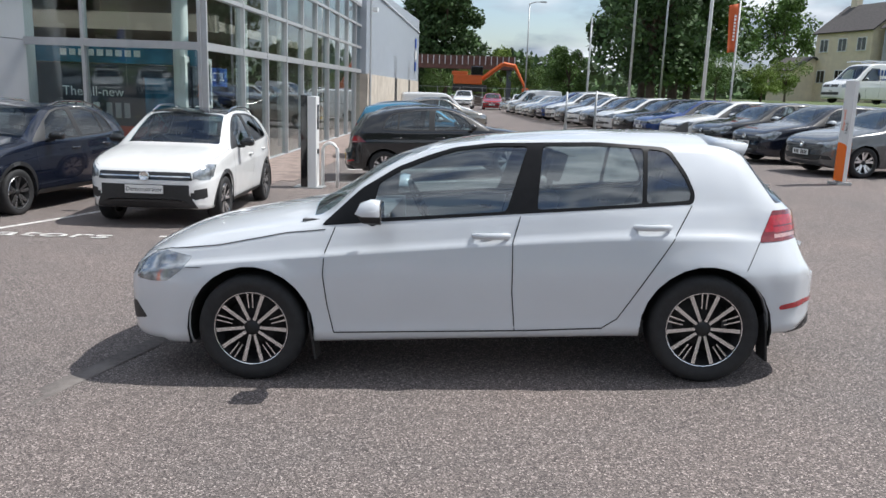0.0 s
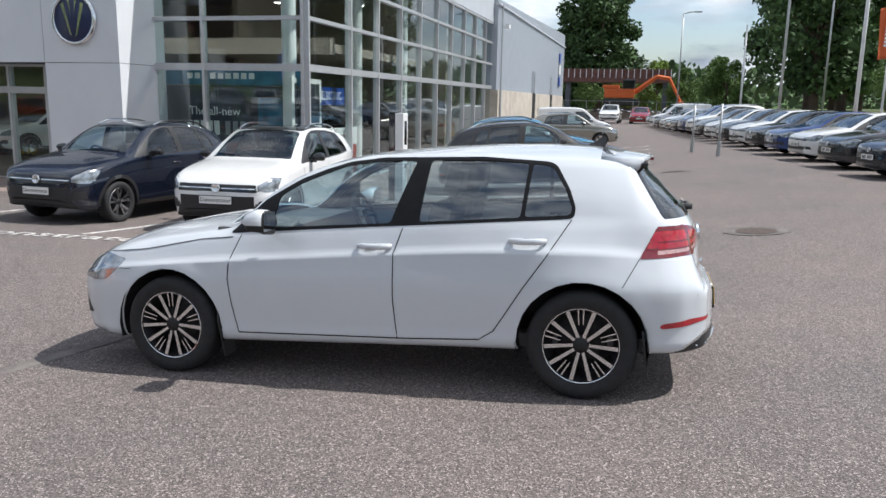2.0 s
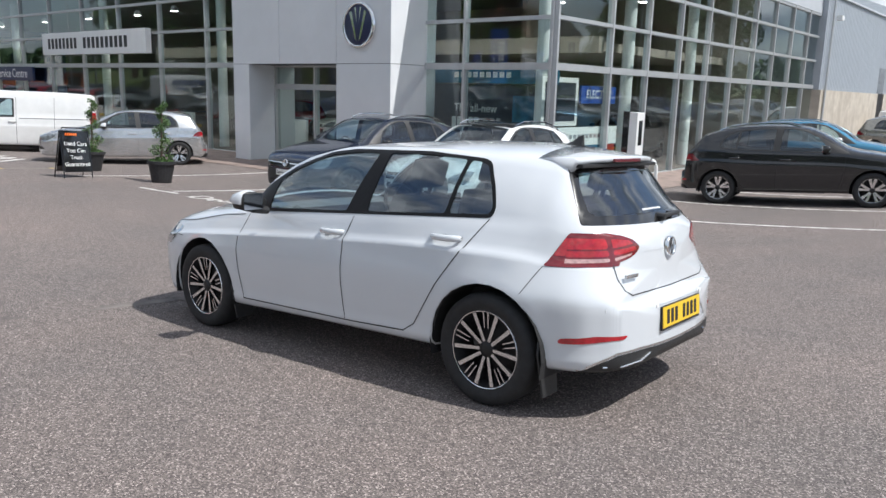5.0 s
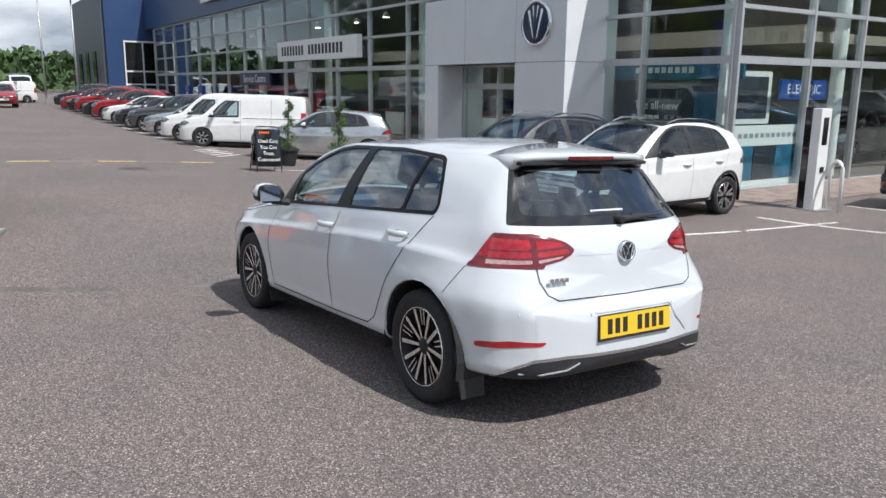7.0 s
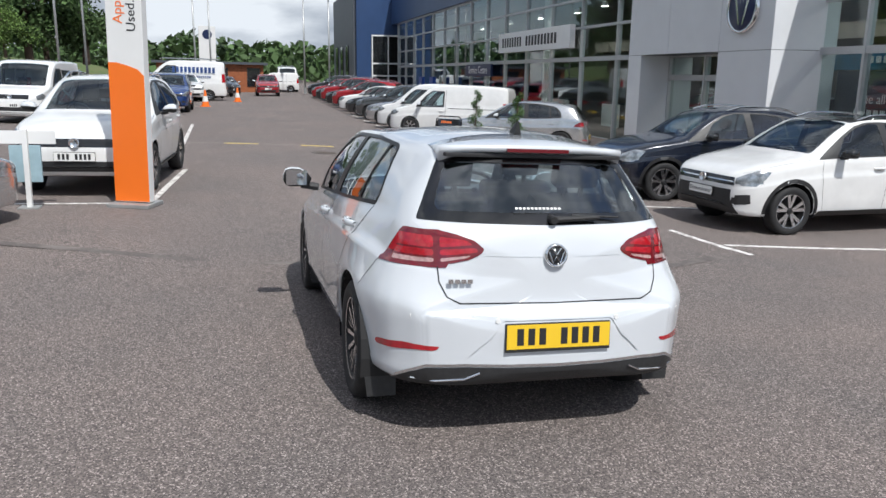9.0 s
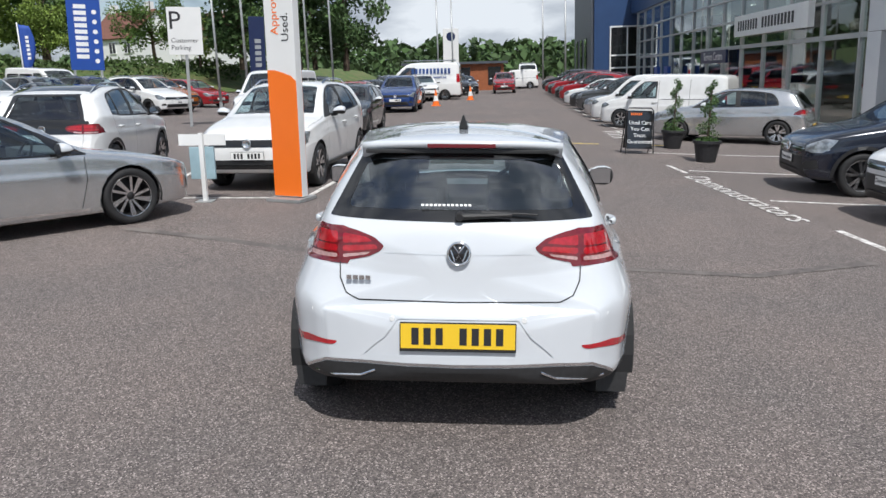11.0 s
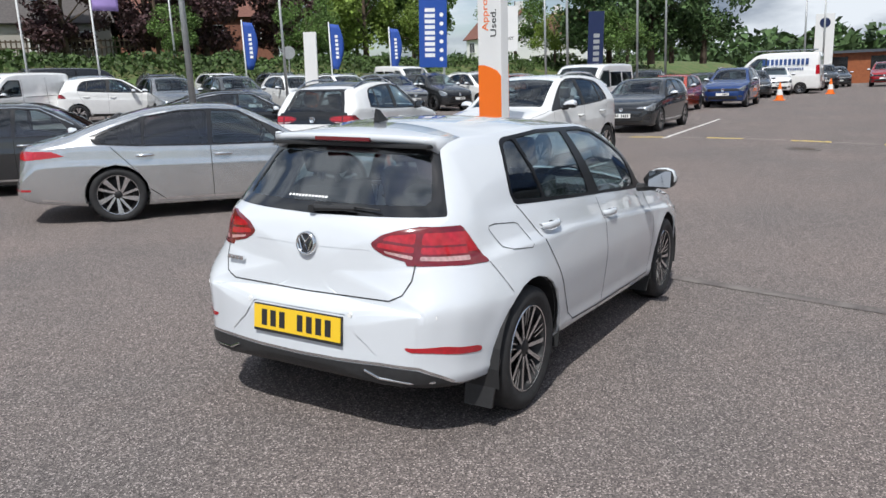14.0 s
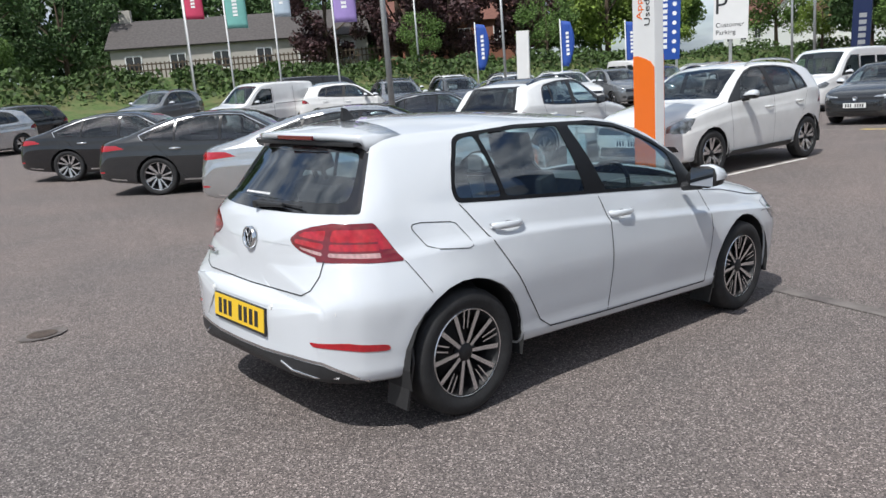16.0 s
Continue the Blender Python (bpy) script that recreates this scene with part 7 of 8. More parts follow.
pts = [(0, -0.2, 0), (0, -0.2, 0.75)] + [(0, -0.2 * math.cos(t), 0.75 + 0.17 * math.sin(t)) for t in [q * math.pi / 8 for q in range(1, 8)]] + [(0, 0.2, 0.75), (0, 0.2, 0)]
part("tube", sweep(pts, 0.035, 10), SIGN_WHITE, hp, flat=False)

# A-board and spiral trees
ab = thing("pavement_board", stand(-12.75, 8.5, 10, 0.3, 0.3), "black pavement board reading Used Cars You Can Trust Guaranteed", "sign")
for sd in (1, -1):
    mm = Matrix.Translation((sd * 0.17, 0, 0)) @ Matrix.Rotation(-sd * 0.17, 4, "Y")
    part("panel", boxes((-0.012, 0.012, -0.30, 0.30, 0.12, 1.0), bevel=0.004), GLOSS_BLACK, ab, at=mm)
    fr = sweep([(0, -0.33, 0), (0, -0.33, 1.0), (0, -0.26, 1.06), (0, 0.26, 1.06), (0, 0.33, 1.0), (0, 0.33, 0)], 0.014, 8)
    part("frame_tube", fr, GLOSS_BLACK, ab, at=mm)
    if sd > 0:
        for k, t in enumerate(("Used Cars", "You Can", "Trust.", "Guaranteed")):
            lettering("letters", t, 0.125, WHITE, ab, mm @ Matrix.Translation((0.0135, 0, 0.72 - 0.145 * k)) @ UP, 0.001)
        bars("lettering", 6, 0.28, 0.05, ORANGE, ab, mm @ Matrix.Translation((0.0135, -0.08, 0.92)) @ UP, 0.001)
LEAF_TOP = mat("box_leaf", (0.055, 0.11, 0.025), 0.7, island=0.45)
POT = mat("black_pot", (0.02, 0.02, 0.022), 0.6, var=0.2, scale=20)


def leaf(bm, c, size, rnd):
    n = Vector((rnd.gauss(0, 1), rnd.gauss(0, 1), rnd.gauss(0, 1) + 0.4)).normalized()
    u = n.orthogonal().normalized()
    v = n.cross(u)
    a = rnd.random() * 6.28
    u, v = u * math.cos(a) + v * math.sin(a), v * math.cos(a) - u * math.sin(a)
    s = size * (0.6 + 0.8 * rnd.random())
    bm.faces.new([bm.verts.new(c + u * s), bm.verts.new(c + v * s * 0.6), bm.verts.new(c - u * s), bm.verts.new(c - v * s * 0.6)])


def spiral_tree(x, y, yaw, seed):
    rnd = random.Random(seed)
    e = thing("spiral_topiary", stand(x, y, yaw, 0.2, 0.2), "clipped spiral evergreen in a round black pot", "potted tree", "spiral trees")
    part("pot", revolve(bmesh.new(), [(0.0, 0.0), (0.20, 0.0), (0.27, 0.40), (0.30, 0.40), (0.30, 0.46), (0.25, 0.46), (0.24, 0.38), (0, 0.38)], 24, "z"), POT, e)
    part("stem", tube(bmesh.new(), (0, 0, 0.36), (0, 0, 1.6), 0.025, 0.012, 7), mat("bark", (0.09, 0.065, 0.045), 0.9, var=0.3, scale=20, bump=0.4), e)
    bm = bmesh.new()
    for i in range(1500):
        u = i / 1500
        t = u * 2 * math.pi * 3.1 + 0.6
        r = 0.20 * (1 - 0.72 * u) + 0.03
        c = Vector((math.cos(t) * r * 0.62, math.sin(t) * r * 0.62, 0.46 + u * 1.22))
        d = Vector((rnd.gauss(0, 1), rnd.gauss(0, 1), rnd.gauss(0, 0.8))).normalized() * (r * 0.62 + 0.02) * rnd.random() ** 0.4
        leaf(bm, c + d, 0.022, rnd)
    for i in range(700):
        t = rnd.random() * 6.28
        r = 0.24 * rnd.random() ** 0.5
        leaf(bm, Vector((math.cos(t) * r, math.sin(t) * r, 0.44 + 0.14 * rnd.random() * (1 - r / 0.3))), 0.022, rnd)
    part("foliage", bm, LEAF_TOP, e)


spiral_tree(-11.3, 9.7, 0, 3)
spiral_tree(-14.3, 9.65, 130, 4)


def cone(x, y):
    e = thing("traffic_cone", stand(x, y, 0, 0.2, 0.2), "orange traffic cone with a white sleeve", "traffic cone", "traffic cones")
    part("foot", boxes((-0.25, 0.25, -0.25, 0.25, 0, 0.04), bevel=0.01), ORANGE, e)
    part("cone", revolve(bmesh.new(), [(0.19, 0.04), (0.03, 0.85), (0.0, 0.85)], 16, "z"), ORANGE, e)
    part("sleeve", revolve(bmesh.new(), [(0.152, 0.26), (0.096, 0.54)], 16, "z"), SIGN_WHITE, e)


cone(-44.5, 3.6)
cone(-36.5, 2.0)


def pole(x, y, h, r, label, head=None, material=None, yaw=0):
    e = thing("lamp_post" if head else "pole", stand(x, y, yaw, 0.2, 0.2), label, "lamp post" if head else "pole", "poles")
    for o in [e]:
        m = e.matrix_basis.translation.copy()
        e.matrix_basis = Matrix.Translation(m) @ Matrix.Rotation(radians(yaw), 4, "Z")
    part("shaft", tube(bmesh.new(), (0, 0, 0), (0, 0, h), r, r * 0.7, 12), material or GALV, e, flat=False)
    part("foot", tube(bmesh.new(), (0, 0, 0), (0, 0, 0.5), r * 1.5, r * 1.4, 12), material or GALV, e)
    if head == "arm":
        part("arm", sweep([(0, 0, h - 0.05), (0.5, 0, h + 0.12), (1.1, 0, h + 0.16)], 0.04, 8), GALV, e)
        part("lantern", boxes((1.0, 1.6, -0.12, 0.12, h + 0.08, h + 0.2), bevel=0.03), GALV, e)
    elif head:
        part("lantern", boxes((-0.3, 0.3, -0.14, 0.14, h, h + 0.18), bevel=0.03), DARK_CLAD, e)
    return e


pole(-7.35, -6.3, 7.5, 0.075, "tall grey steel pole between the used cars")
pole(-18.6, -13.6, 6.5, 0.06, "slim grey pole by the bank")
for x, y, h in ((-27, -5.2, 8), (-33, -4.0, 9), (-35.5, -3.3, 9), (-30, -7.5, 7)):
    pole(x, y, h, 0.06, "slim grey pole among the used cars")
for x, y, h, k in ((-60, 0.5, 8.0, "box"), (-62, 1.6, 8.0, "arm"), (-66, 9.5, 8.2, "arm"), (-58, 10.8, 7.6, "box"), (-30, -33, 8, "box"), (-14, -33, 8, "box"), (4.2, 77, 10, "arm"), (8.6, 46, 13, "box"), (13.5, 60, 13, "arm")):
    pole(x, y, h, 0.08, "tall grey lamp post", k, yaw=(200 if x < 0 else 0))
pole(10.1, 36.0, 10.5, 0.09, "white flag pole beside the row", None, SIGN_WHITE)
pole(8.2, 61.5, 7.5, 0.09, "white flag pole beside the row", None, SIGN_WHITE)
for x, y in ((4.1, 27.4), (3.4, 30.4)):
    pole(x, y, 1.75, 0.05, "short grey marker post at the lane edge")


def flag(x, y, h, paint, w, hh, label, yaw, feather=False):
    e = thing("flag", stand(x, y, yaw, 0.2, 0.2), label, "flag", "flags")
    e.matrix_basis = Matrix.Translation(e.matrix_basis.translation) @ Matrix.Rotation(radians(yaw), 4, "Z")
    part("pole", tube(bmesh.new(), (0, 0, 0), (0, 0, h), 0.045, 0.03, 10), SIGN_WHITE, e, flat=False)
    bm = bmesh.new()
    n, k = 8, 10
    g = []
    for i in range(n + 1):
        row = []
        for j in range(k + 1):
            u, v = i / n, j / k
            ww = w * (1 if not feather else max(0.15, math.sin(math.pi * min(1, 0.15 + 0.6 * (1 - v)))))
            row.append(bm.verts.new((0.05 + u * ww * (0.97 - 0.04 * v), 0.06 * math.sin(5 * u + 3 * v) * u, h - 0.1 - v * hh - 0.10 * u * (1 - 0.5 * v))))
        g.append(row)
    for i in range(n):
        for j in range(k):
            bm.faces.new((g[i][j], g[i + 1][j], g[i + 1][j + 1], g[i][j + 1]))
    cl = part("cloth", bm, paint, e, flat=False)
    sd = cl.modifiers.new("thick", "SOLIDIFY")
    sd.thickness = 0.006
    for q in (1, -1):
        bars("lettering", 8 if not feather else 6, hh * 0.55, w * 0.22, WHITE, e, Matrix.Translation((0.05 + w * 0.45, 0.055 if q < 0 else 0.0, h - 0.1 - hh * 0.5)) @ (Matrix.Rotation(math.pi / 2, 4, "X") if q > 0 else Matrix.Rotation(math.pi, 4, "Z") @ Matrix.Rotation(math.pi / 2, 4, "X")) @ Matrix.Rotation(math.pi / 2, 4, "Z") @ Matrix.Translation((0, 0, 0.035)), 0.004)
    return e


FLAGS = {k: mat("flag_" + k, c, 0.7, var=0.06, scale=4) for k, c in (("pink", (0.52, 0.045, 0.11)), ("teal", (0.16, 0.40, 0.36)), ("pale", (0.42, 0.50, 0.58)), ("purple", (0.32, 0.23, 0.52)), ("blue", (0.02, 0.07, 0.33)), ("red", (0.62, 0.12, 0.03)))}
flag(-10.6, -25.0, 6.7, FLAGS["pink"], 0.85, 2.0, "pink flag with pale lettering bars on a white pole", 135)
flag(-11.6, -23.2, 6.3, FLAGS["teal"], 0.95, 2.1, "pale teal flag with white lettering bars on a white pole", 135)
flag(-13.2, -21.9, 6.8, FLAGS["pale"], 0.75, 2.2, "pale blue and white flag on a white pole", 135)
flag(-14.7, -19.6, 6.6, FLAGS["purple"], 1.0, 2.4, "purple flag with white lettering bars on a white pole", 135)
for x, y in ((-25.5, -22.5), (-29.5, -20.0), (-36, -20.5)):
    flag(x, y, 4.3, FLAGS["blue"], 0.75, 2.4, "blue feather flag with white lettering bars by the bank", 115, True)
flag(9.8, 31.0, 5.2, FLAGS["red"], 0.42, 1.8, "red and white flag hanging from a white pole", 200)
ts = thing("round_sign_post", stand(-31, -24.5, 40, 0.2, 0.2), "round grey road sign seen from behind", "road sign")
part("post", tube(bmesh.new(), (0, 0, 0), (0, 0, 2.9), 0.04, n=8), GALV, ts)
part("disc", prism(bmesh.new(), [(0.38 * math.cos(q * math.pi / 10), 0.38 * math.sin(q * math.pi / 10)) for q in range(20)], 0, 0.02), GALV, ts, at=Matrix.Translation((0.05, 0, 2.7)) @ UP)


# ---------------------------------------------------------------- greenery and distance
GRASS = mat("grass", (0.075, 0.12, 0.03), 0.9, var=0.3, scale=6, two=(0.13, 0.13, 0.05), tscale=0.8, bump=0.5, bscale=40)
HEDGE = mat("hedge_leaf", (0.055, 0.095, 0.022), 0.75, island=0.5)
LEAVES = {"green": mat("leaf_green", (0.095, 0.165, 0.032), 0.7, island=0.45), "dark": mat("leaf_dark", (0.056, 0.104, 0.030), 0.75, island=0.5), "purple": mat("leaf_purple", (0.055, 0.024, 0.026), 0.7, island=0.5), "bright": mat("leaf_bright", (0.16, 0.23, 0.035), 0.7, island=0.4)}
BARK = mat("bark", (0.09, 0.065, 0.045), 0.9, var=0.3, scale=20, bump=0.4)
TREES = {}


def tree(kind, shape, x, y, h, label, seed=0, z=None):
    """A tapered trunk with limbs and a crown of many small leaves in uneven clumps; drawn at height 1 and scaled."""
    key = (kind, shape, seed % 3)
    base = ground_z(x, y) if z is None else z
    m = Matrix.Translation((x, y, base)) @ Matrix.Rotation(seed * 1.7, 4, "Z") @ Matrix.Diagonal((h, h, h, 1))
    if key in TREES:
        m = m @ Matrix.Diagonal((1 / TREES[key].scale[0],) * 3 + (1,))
        return tagged(copy_thing(TREES[key], m), label)
    rnd = random.Random(hash(shape) % 7 * 0 + 11 * (seed % 3) + len(kind) + len(shape))
    e = thing("tree", m, label, "tree", "trees")
    tr = bmesh.new()
    tube(tr, (0, 0, -0.02), (0.01, 0, 0.28), 0.026, 0.018, 9)
    tube(tr, (0.01, 0, 0.27), (0.0, 0.01, 0.75), 0.018, 0.006, 8)
    clumps = []
    n = {"round": 34, "tall": 40, "low": 26}[shape]
    for i in range(n):
        if shape == "tall":
            u = rnd.random()
            zc = 0.10 + 0.88 * u
            rr = 0.155 * math.sin(math.pi * min(1, 0.12 + 0.88 * u) ** 0.9) * rnd.random() ** 0.5 + 0.01
            sz = 0.075
        elif shape == "low":
            zc, rr, sz = 0.25 + 0.6 * rnd.random(), 0.42 * rnd.random() ** 0.5, 0.13
        else:
            u = rnd.random()
            zc = 0.15 + 0.77 * u
            rr = 0.34 * math.sin(math.pi * (0.18 + 0.77 * u)) * rnd.random() ** 0.45
            sz = 0.10
        a = rnd.random() * 6.28
        c = Vector((rr * math.cos(a), rr * math.sin(a), zc))
        clumps.append((c, sz * (0.65 + 0.7 * rnd.random())))
        if i < 12:
            tube(tr, (0, 0, 0.2 + 0.4 * (zc - 0.2)), c, 0.009, 0.003, 5, False)
    part("trunk", tr, BARK, e)
    bm = bmesh.new()
    for c, s in clumps:
        for k in range(260 if shape != "tall" else 200):
            d = Vector((rnd.gauss(0, 1), rnd.gauss(0, 1), rnd.gauss(0, 0.8))).normalized() * s * rnd.random() ** 0.35
            leaf(bm, c + d, 0.0155, rnd)
    part("crown", bm, LEAVES[kind], e)
    TREES[key] = e
    return e


TL = {"green": "leafy green broadleaf tree in full summer leaf", "dark": "dark green dense tree", "purple": "purple-leaved tree behind the bank", "bright": "bright green tree in sunlight"}


def bank_top(x):
    return 2.6


# hedge bank along the car park
path = [(60, -40), (25, -37), (0, -36), (-14, -35), (-26, -31.5), (-38, -27), (-52, -24.5), (-70, -19), (-110, -12)]
bm = bmesh.new()
rows = []
for i, (x, y) in enumerate(path):
    a, b = path[max(0, i - 1)], path[min(len(path) - 1, i + 1)]
    d = Vector((b[0] - a[0], b[1] - a[1])).normalized()
    n = Vector((d.y, -d.x)) * (1 if d.x < 0 else -1) * -1
    g = ground_z(x, y)
    rows.append([bm.verts.new((x + n.x * s, y + n.y * s, g + h)) for s, h in ((-4.5, -0.15), (-3.0, 0.05), (0, 0.9), (2.5, 2.0), (5, 2.4), (16, 3.1), (60, 5.0), (160, 9.0))])
for a, b in zip(rows, rows[1:]):
    for k in range(7):
        bm.faces.new((a[k], a[k + 1], b[k + 1], b[k]))
solid("grass_bank", bm, GRASS, Matrix(), "rough grass bank rising behind the car park", "bank", kind="structure", flat=False)
rnd = random.Random(5)
bm = bmesh.new()
for k in range(26000):
    i = rnd.randrange(len(path) - 1)
    u = rnd.random()
    x, y = path[i][0] + (path[i + 1][0] - path[i][0]) * u, path[i][1] + (path[i + 1][1] - path[i][1]) * u
    if x > 35 or x < -85:
        continue
    d = Vector((path[i + 1][0] - path[i][0], path[i + 1][1] - path[i][1])).normalized()
    n = Vector((-d.y, d.x)) if -d.y * 0 + d.x < 0 else Vector((d.y, -d.x))
    s = 5.5 * rnd.random()
    n = n if n.y < 0 else -n
    lump = 0.6 + 0.5 * noise.noise(Vector((x * 0.35, y * 0.35, 0)))
    h = 0.3 + 2.3 * min(1, s / 2.6) * (0.55 + 0.45 * lump) + 1.1 * rnd.random() * lump
    leaf(bm, Vector((x + n.x * s, y + n.y * s, ground_z(x, y) + h)), 0.16, rnd)
solid("hedge", bm, HEDGE, Matrix(), "tangled overgrown hedge along the bank", "hedge", kind="stuff")
for i, (k, s, x, y, h) in enumerate((
        ("purple", "round", -35.5, -41, 9), ("purple", "round", -41, -42, 10), ("purple", "round", -47, -40, 9.5), ("purple", "round", -30, -44, 8.5), ("bright", "round", -52, -34, 11), ("green", "low", -43, -33, 5), ("bright", "low", -56, -31, 6), ("green", "round", -60, -33, 11),
        ("dark", "round", 8, -62, 16), ("dark", "round", 0, -66, 17), ("dark", "round", -7, -70, 18), ("dark", "round", -15, -74, 18), ("dark", "round", -22, -72, 16), ("dark", "round", -31, -72, 17), ("dark", "round", -40, -70, 15), ("dark", "round", 16, -58, 15), ("dark", "round", 24, -56, 15), ("dark", "round", -50, -66, 15), ("dark", "round", -4, -80, 20),
        ("dark", "round", 30, -66, 19), ("dark", "round", 20, -70, 20), ("dark", "round", 11, -74, 21), ("dark", "round", -12, -84, 22), ("dark", "round", -22, -84, 21), ("dark", "round", -35, -82, 20), ("dark", "round", -46, -80, 19), ("green", "round", -58, -72, 17), ("dark", "round", -66, -62, 17), ("dark", "round", 5, -56, 13), ("dark", "round", 14, -50, 11), ("dark", "round", 22, -46, 11), ("purple", "round", -38.5, -46, 11), ("purple", "round", -44, -47, 11), ("dark", "round", -58, -44, 14), ("green", "round", -65, -46, 14),
        ("dark", "low", 16, -49, 9), ("dark", "low", 8, -52, 10), ("dark", "low", 0, -54, 10), ("dark", "low", -8, -56, 10), ("dark", "low", -15, -60, 10), ("dark", "low", 24, -50, 9), ("dark", "low", -38, -62, 10), ("dark", "low", -58, -52, 9), ("dark", "low", -66, -38, 9), ("green", "low", -70, -28, 8),
        ("dark", "low", 2, -46, 4.5), ("green", "low", -6, -44, 4), ("green", "low", -33, -36, 4), ("dark", "low", 9, -45, 5), ("dark", "low", -56, -38, 7),
        ("dark", "round", -63, -17, 13), ("dark", "round", -67, -13, 14), ("green", "round", -70, -18, 12), ("dark", "round", -72, -9.5, 13), ("green", "low", -60, -13, 5), ("green", "round", -78, -14, 11), ("bright", "low", -66, -22, 5),
        ("dark", "round", 14, 66, 15), ("dark", "round", 17, 71, 17), ("green", "round", 19, 74, 14), ("green", "round", 16, 80, 15), ("green", "round", 9, 82, 6.5), ("green", "low", 17, 58, 3.5), ("bright", "low", 21, 60, 3.2), ("bright", "low", 25, 66, 3.8), ("green", "round", 37.5, 102, 15), ("green", "round", 5.5, 96, 6), ("bright", "round", 2.5, 112, 8), ("green", "round", 10, 104, 8), ("dark", "round", 19, 84, 15),
        ("dark", "tall", -9.0, 122, 20), ("dark", "tall", -6, 121, 21.5), ("dark", "tall", -3.0, 123, 19), ("dark", "tall", -11.5, 124, 17), ("green", "round", -14, 112, 9), ("green", "low", -6, 112, 6), ("bright", "low", -1, 115, 6))):
    zz = None
    if y < -30 or x < -58:
        zz = ground_z(x, y) + 2.2
    elif x > 13 and y < 90:
        zz = 1.6
    tree(k, s, x, y, h, TL[k], i, zz)
# distant woods and hills
bm = bmesh.new()
for k in range(30000):
    a = radians(150 + 120 * rnd.random()) if k % 4 else radians(60 + 70 * rnd.random())
    r = 150 + 90 * rnd.random() ** 1.5
    x, y = r * math.cos(a), r * math.sin(a)
    if abs(a - math.pi) > 1.2 and k % 4:
        continue
    top = 7.5 + 5 * noise.noise(Vector((a * 9, r * 0.02, 0))) + 3 * noise.noise(Vector((a * 31, 0, 3)))
    leaf(bm, Vector((x, y, top * rnd.random() ** 0.6)), 0.95, rnd)
for lo, hi in ((148, 271), (58, 132)):
    prev = None
    for i in range(0, (hi - lo) * 3 + 1):
        a = radians(lo + i / 3)
        ht = 6.2 + 4 * noise.noise(Vector((a * 9, 4.5, 0))) + 1.6 * noise.noise(Vector((a * 60, 0, 3)))
        p = [bm.verts.new(((232 + q) * math.cos(a), (232 + q) * math.sin(a), z)) for q, z in ((-6, -2.0), (-5, 0.55 * ht), (-2, 0.9 * ht), (2, ht), (8, 0.8 * ht))]
        if prev:
            for k in range(4):
                bm.faces.new((prev[k], prev[k + 1], p[k + 1], p[k]))
        prev = p
solid("far_woods", bm, LEAVES["dark"], Matrix(), "line of distant woodland", "woods", kind="stuff")
bm = bmesh.new()
pr = None
for i in range(145):
    a = 2 * math.pi * i / 144
    h = 26 + 14 * noise.noise(Vector((math.cos(a) * 2.5, math.sin(a) * 2.5, 0))) + 5 * noise.noise(Vector((math.cos(a) * 9, math.sin(a) * 9, 2)))
    p = [bm.verts.new((900 * math.cos(a), 900 * math.sin(a), -2)), bm.verts.new((1000 * math.cos(a), 1000 * math.sin(a), h * 0.6)), bm.verts.new((1150 * math.cos(a), 1150 * math.sin(a), h))]
    if pr:
        for k in range(2):
            bm.faces.new((pr[k], pr[k + 1], p[k + 1], p[k]))
    pr = p
solid("backdrop_hills", bm, mat("far_hill", (0.09, 0.13, 0.10), 0.95, var=0.3, scale=0.02), Matrix(), "low blue-green hills in the distance", "hills", kind="structure", flat=False)

# raised verge and road beside the row
bm = bmesh.new()
prev = None
for y, x0 in ((22, 17.5), (30, 16.5), (45, 14.0), (60, 12.0), (80, 11.0), (110, 12)):
    p = [bm.verts.new((x0 + s, y, ground_z(x0 + s, y) * 0 + h)) for s, h in ((-1.5, -0.3), (0, 0.35), (3, 1.15), (5, 1.45), (70, 2.4))]
    if prev:
        for k in range(4):
            bm.faces.new((prev[k], prev[k + 1], p[k + 1], p[k]))
    prev = p
solid("grass_verge", bm, GRASS, Matrix(), "mown grass verge rising beside the used-car row", "verge", kind="structure", flat=False)
for o in scene.objects:
    if o.parent is None and o.get("label", "").startswith("white panel van parked on the raised"):
        o.matrix_basis = Matrix.Translation((0, 0, 1.55)) @ o.matrix_basis

# houses
RENDER = mat("cream_render", (0.74, 0.65, 0.49), 0.9, var=0.08, scale=1.5, bump=0.2, bscale=60)
GREYR = mat("grey_render", (0.42, 0.43, 0.45), 0.9, var=0.08, scale=1.5, bump=0.2, bscale=60)
PALE = mat("pale_render", (0.45, 0.42, 0.38), 0.9, var=0.08, scale=1.5)
SLATE = mat("slate_roof", (0.085, 0.075, 0.072), 0.8, var=0.25, scale=5, bump=0.4, bscale=14)
REDROOF = mat("red_tile_roof", (0.17, 0.075, 0.055), 0.8, var=0.25, scale=5, bump=0.4, bscale=14)
BRICK = mat("red_brick", (0.24, 0.105, 0.07), 0.9, var=0.25, scale=8, bump=0.3, bscale=30)


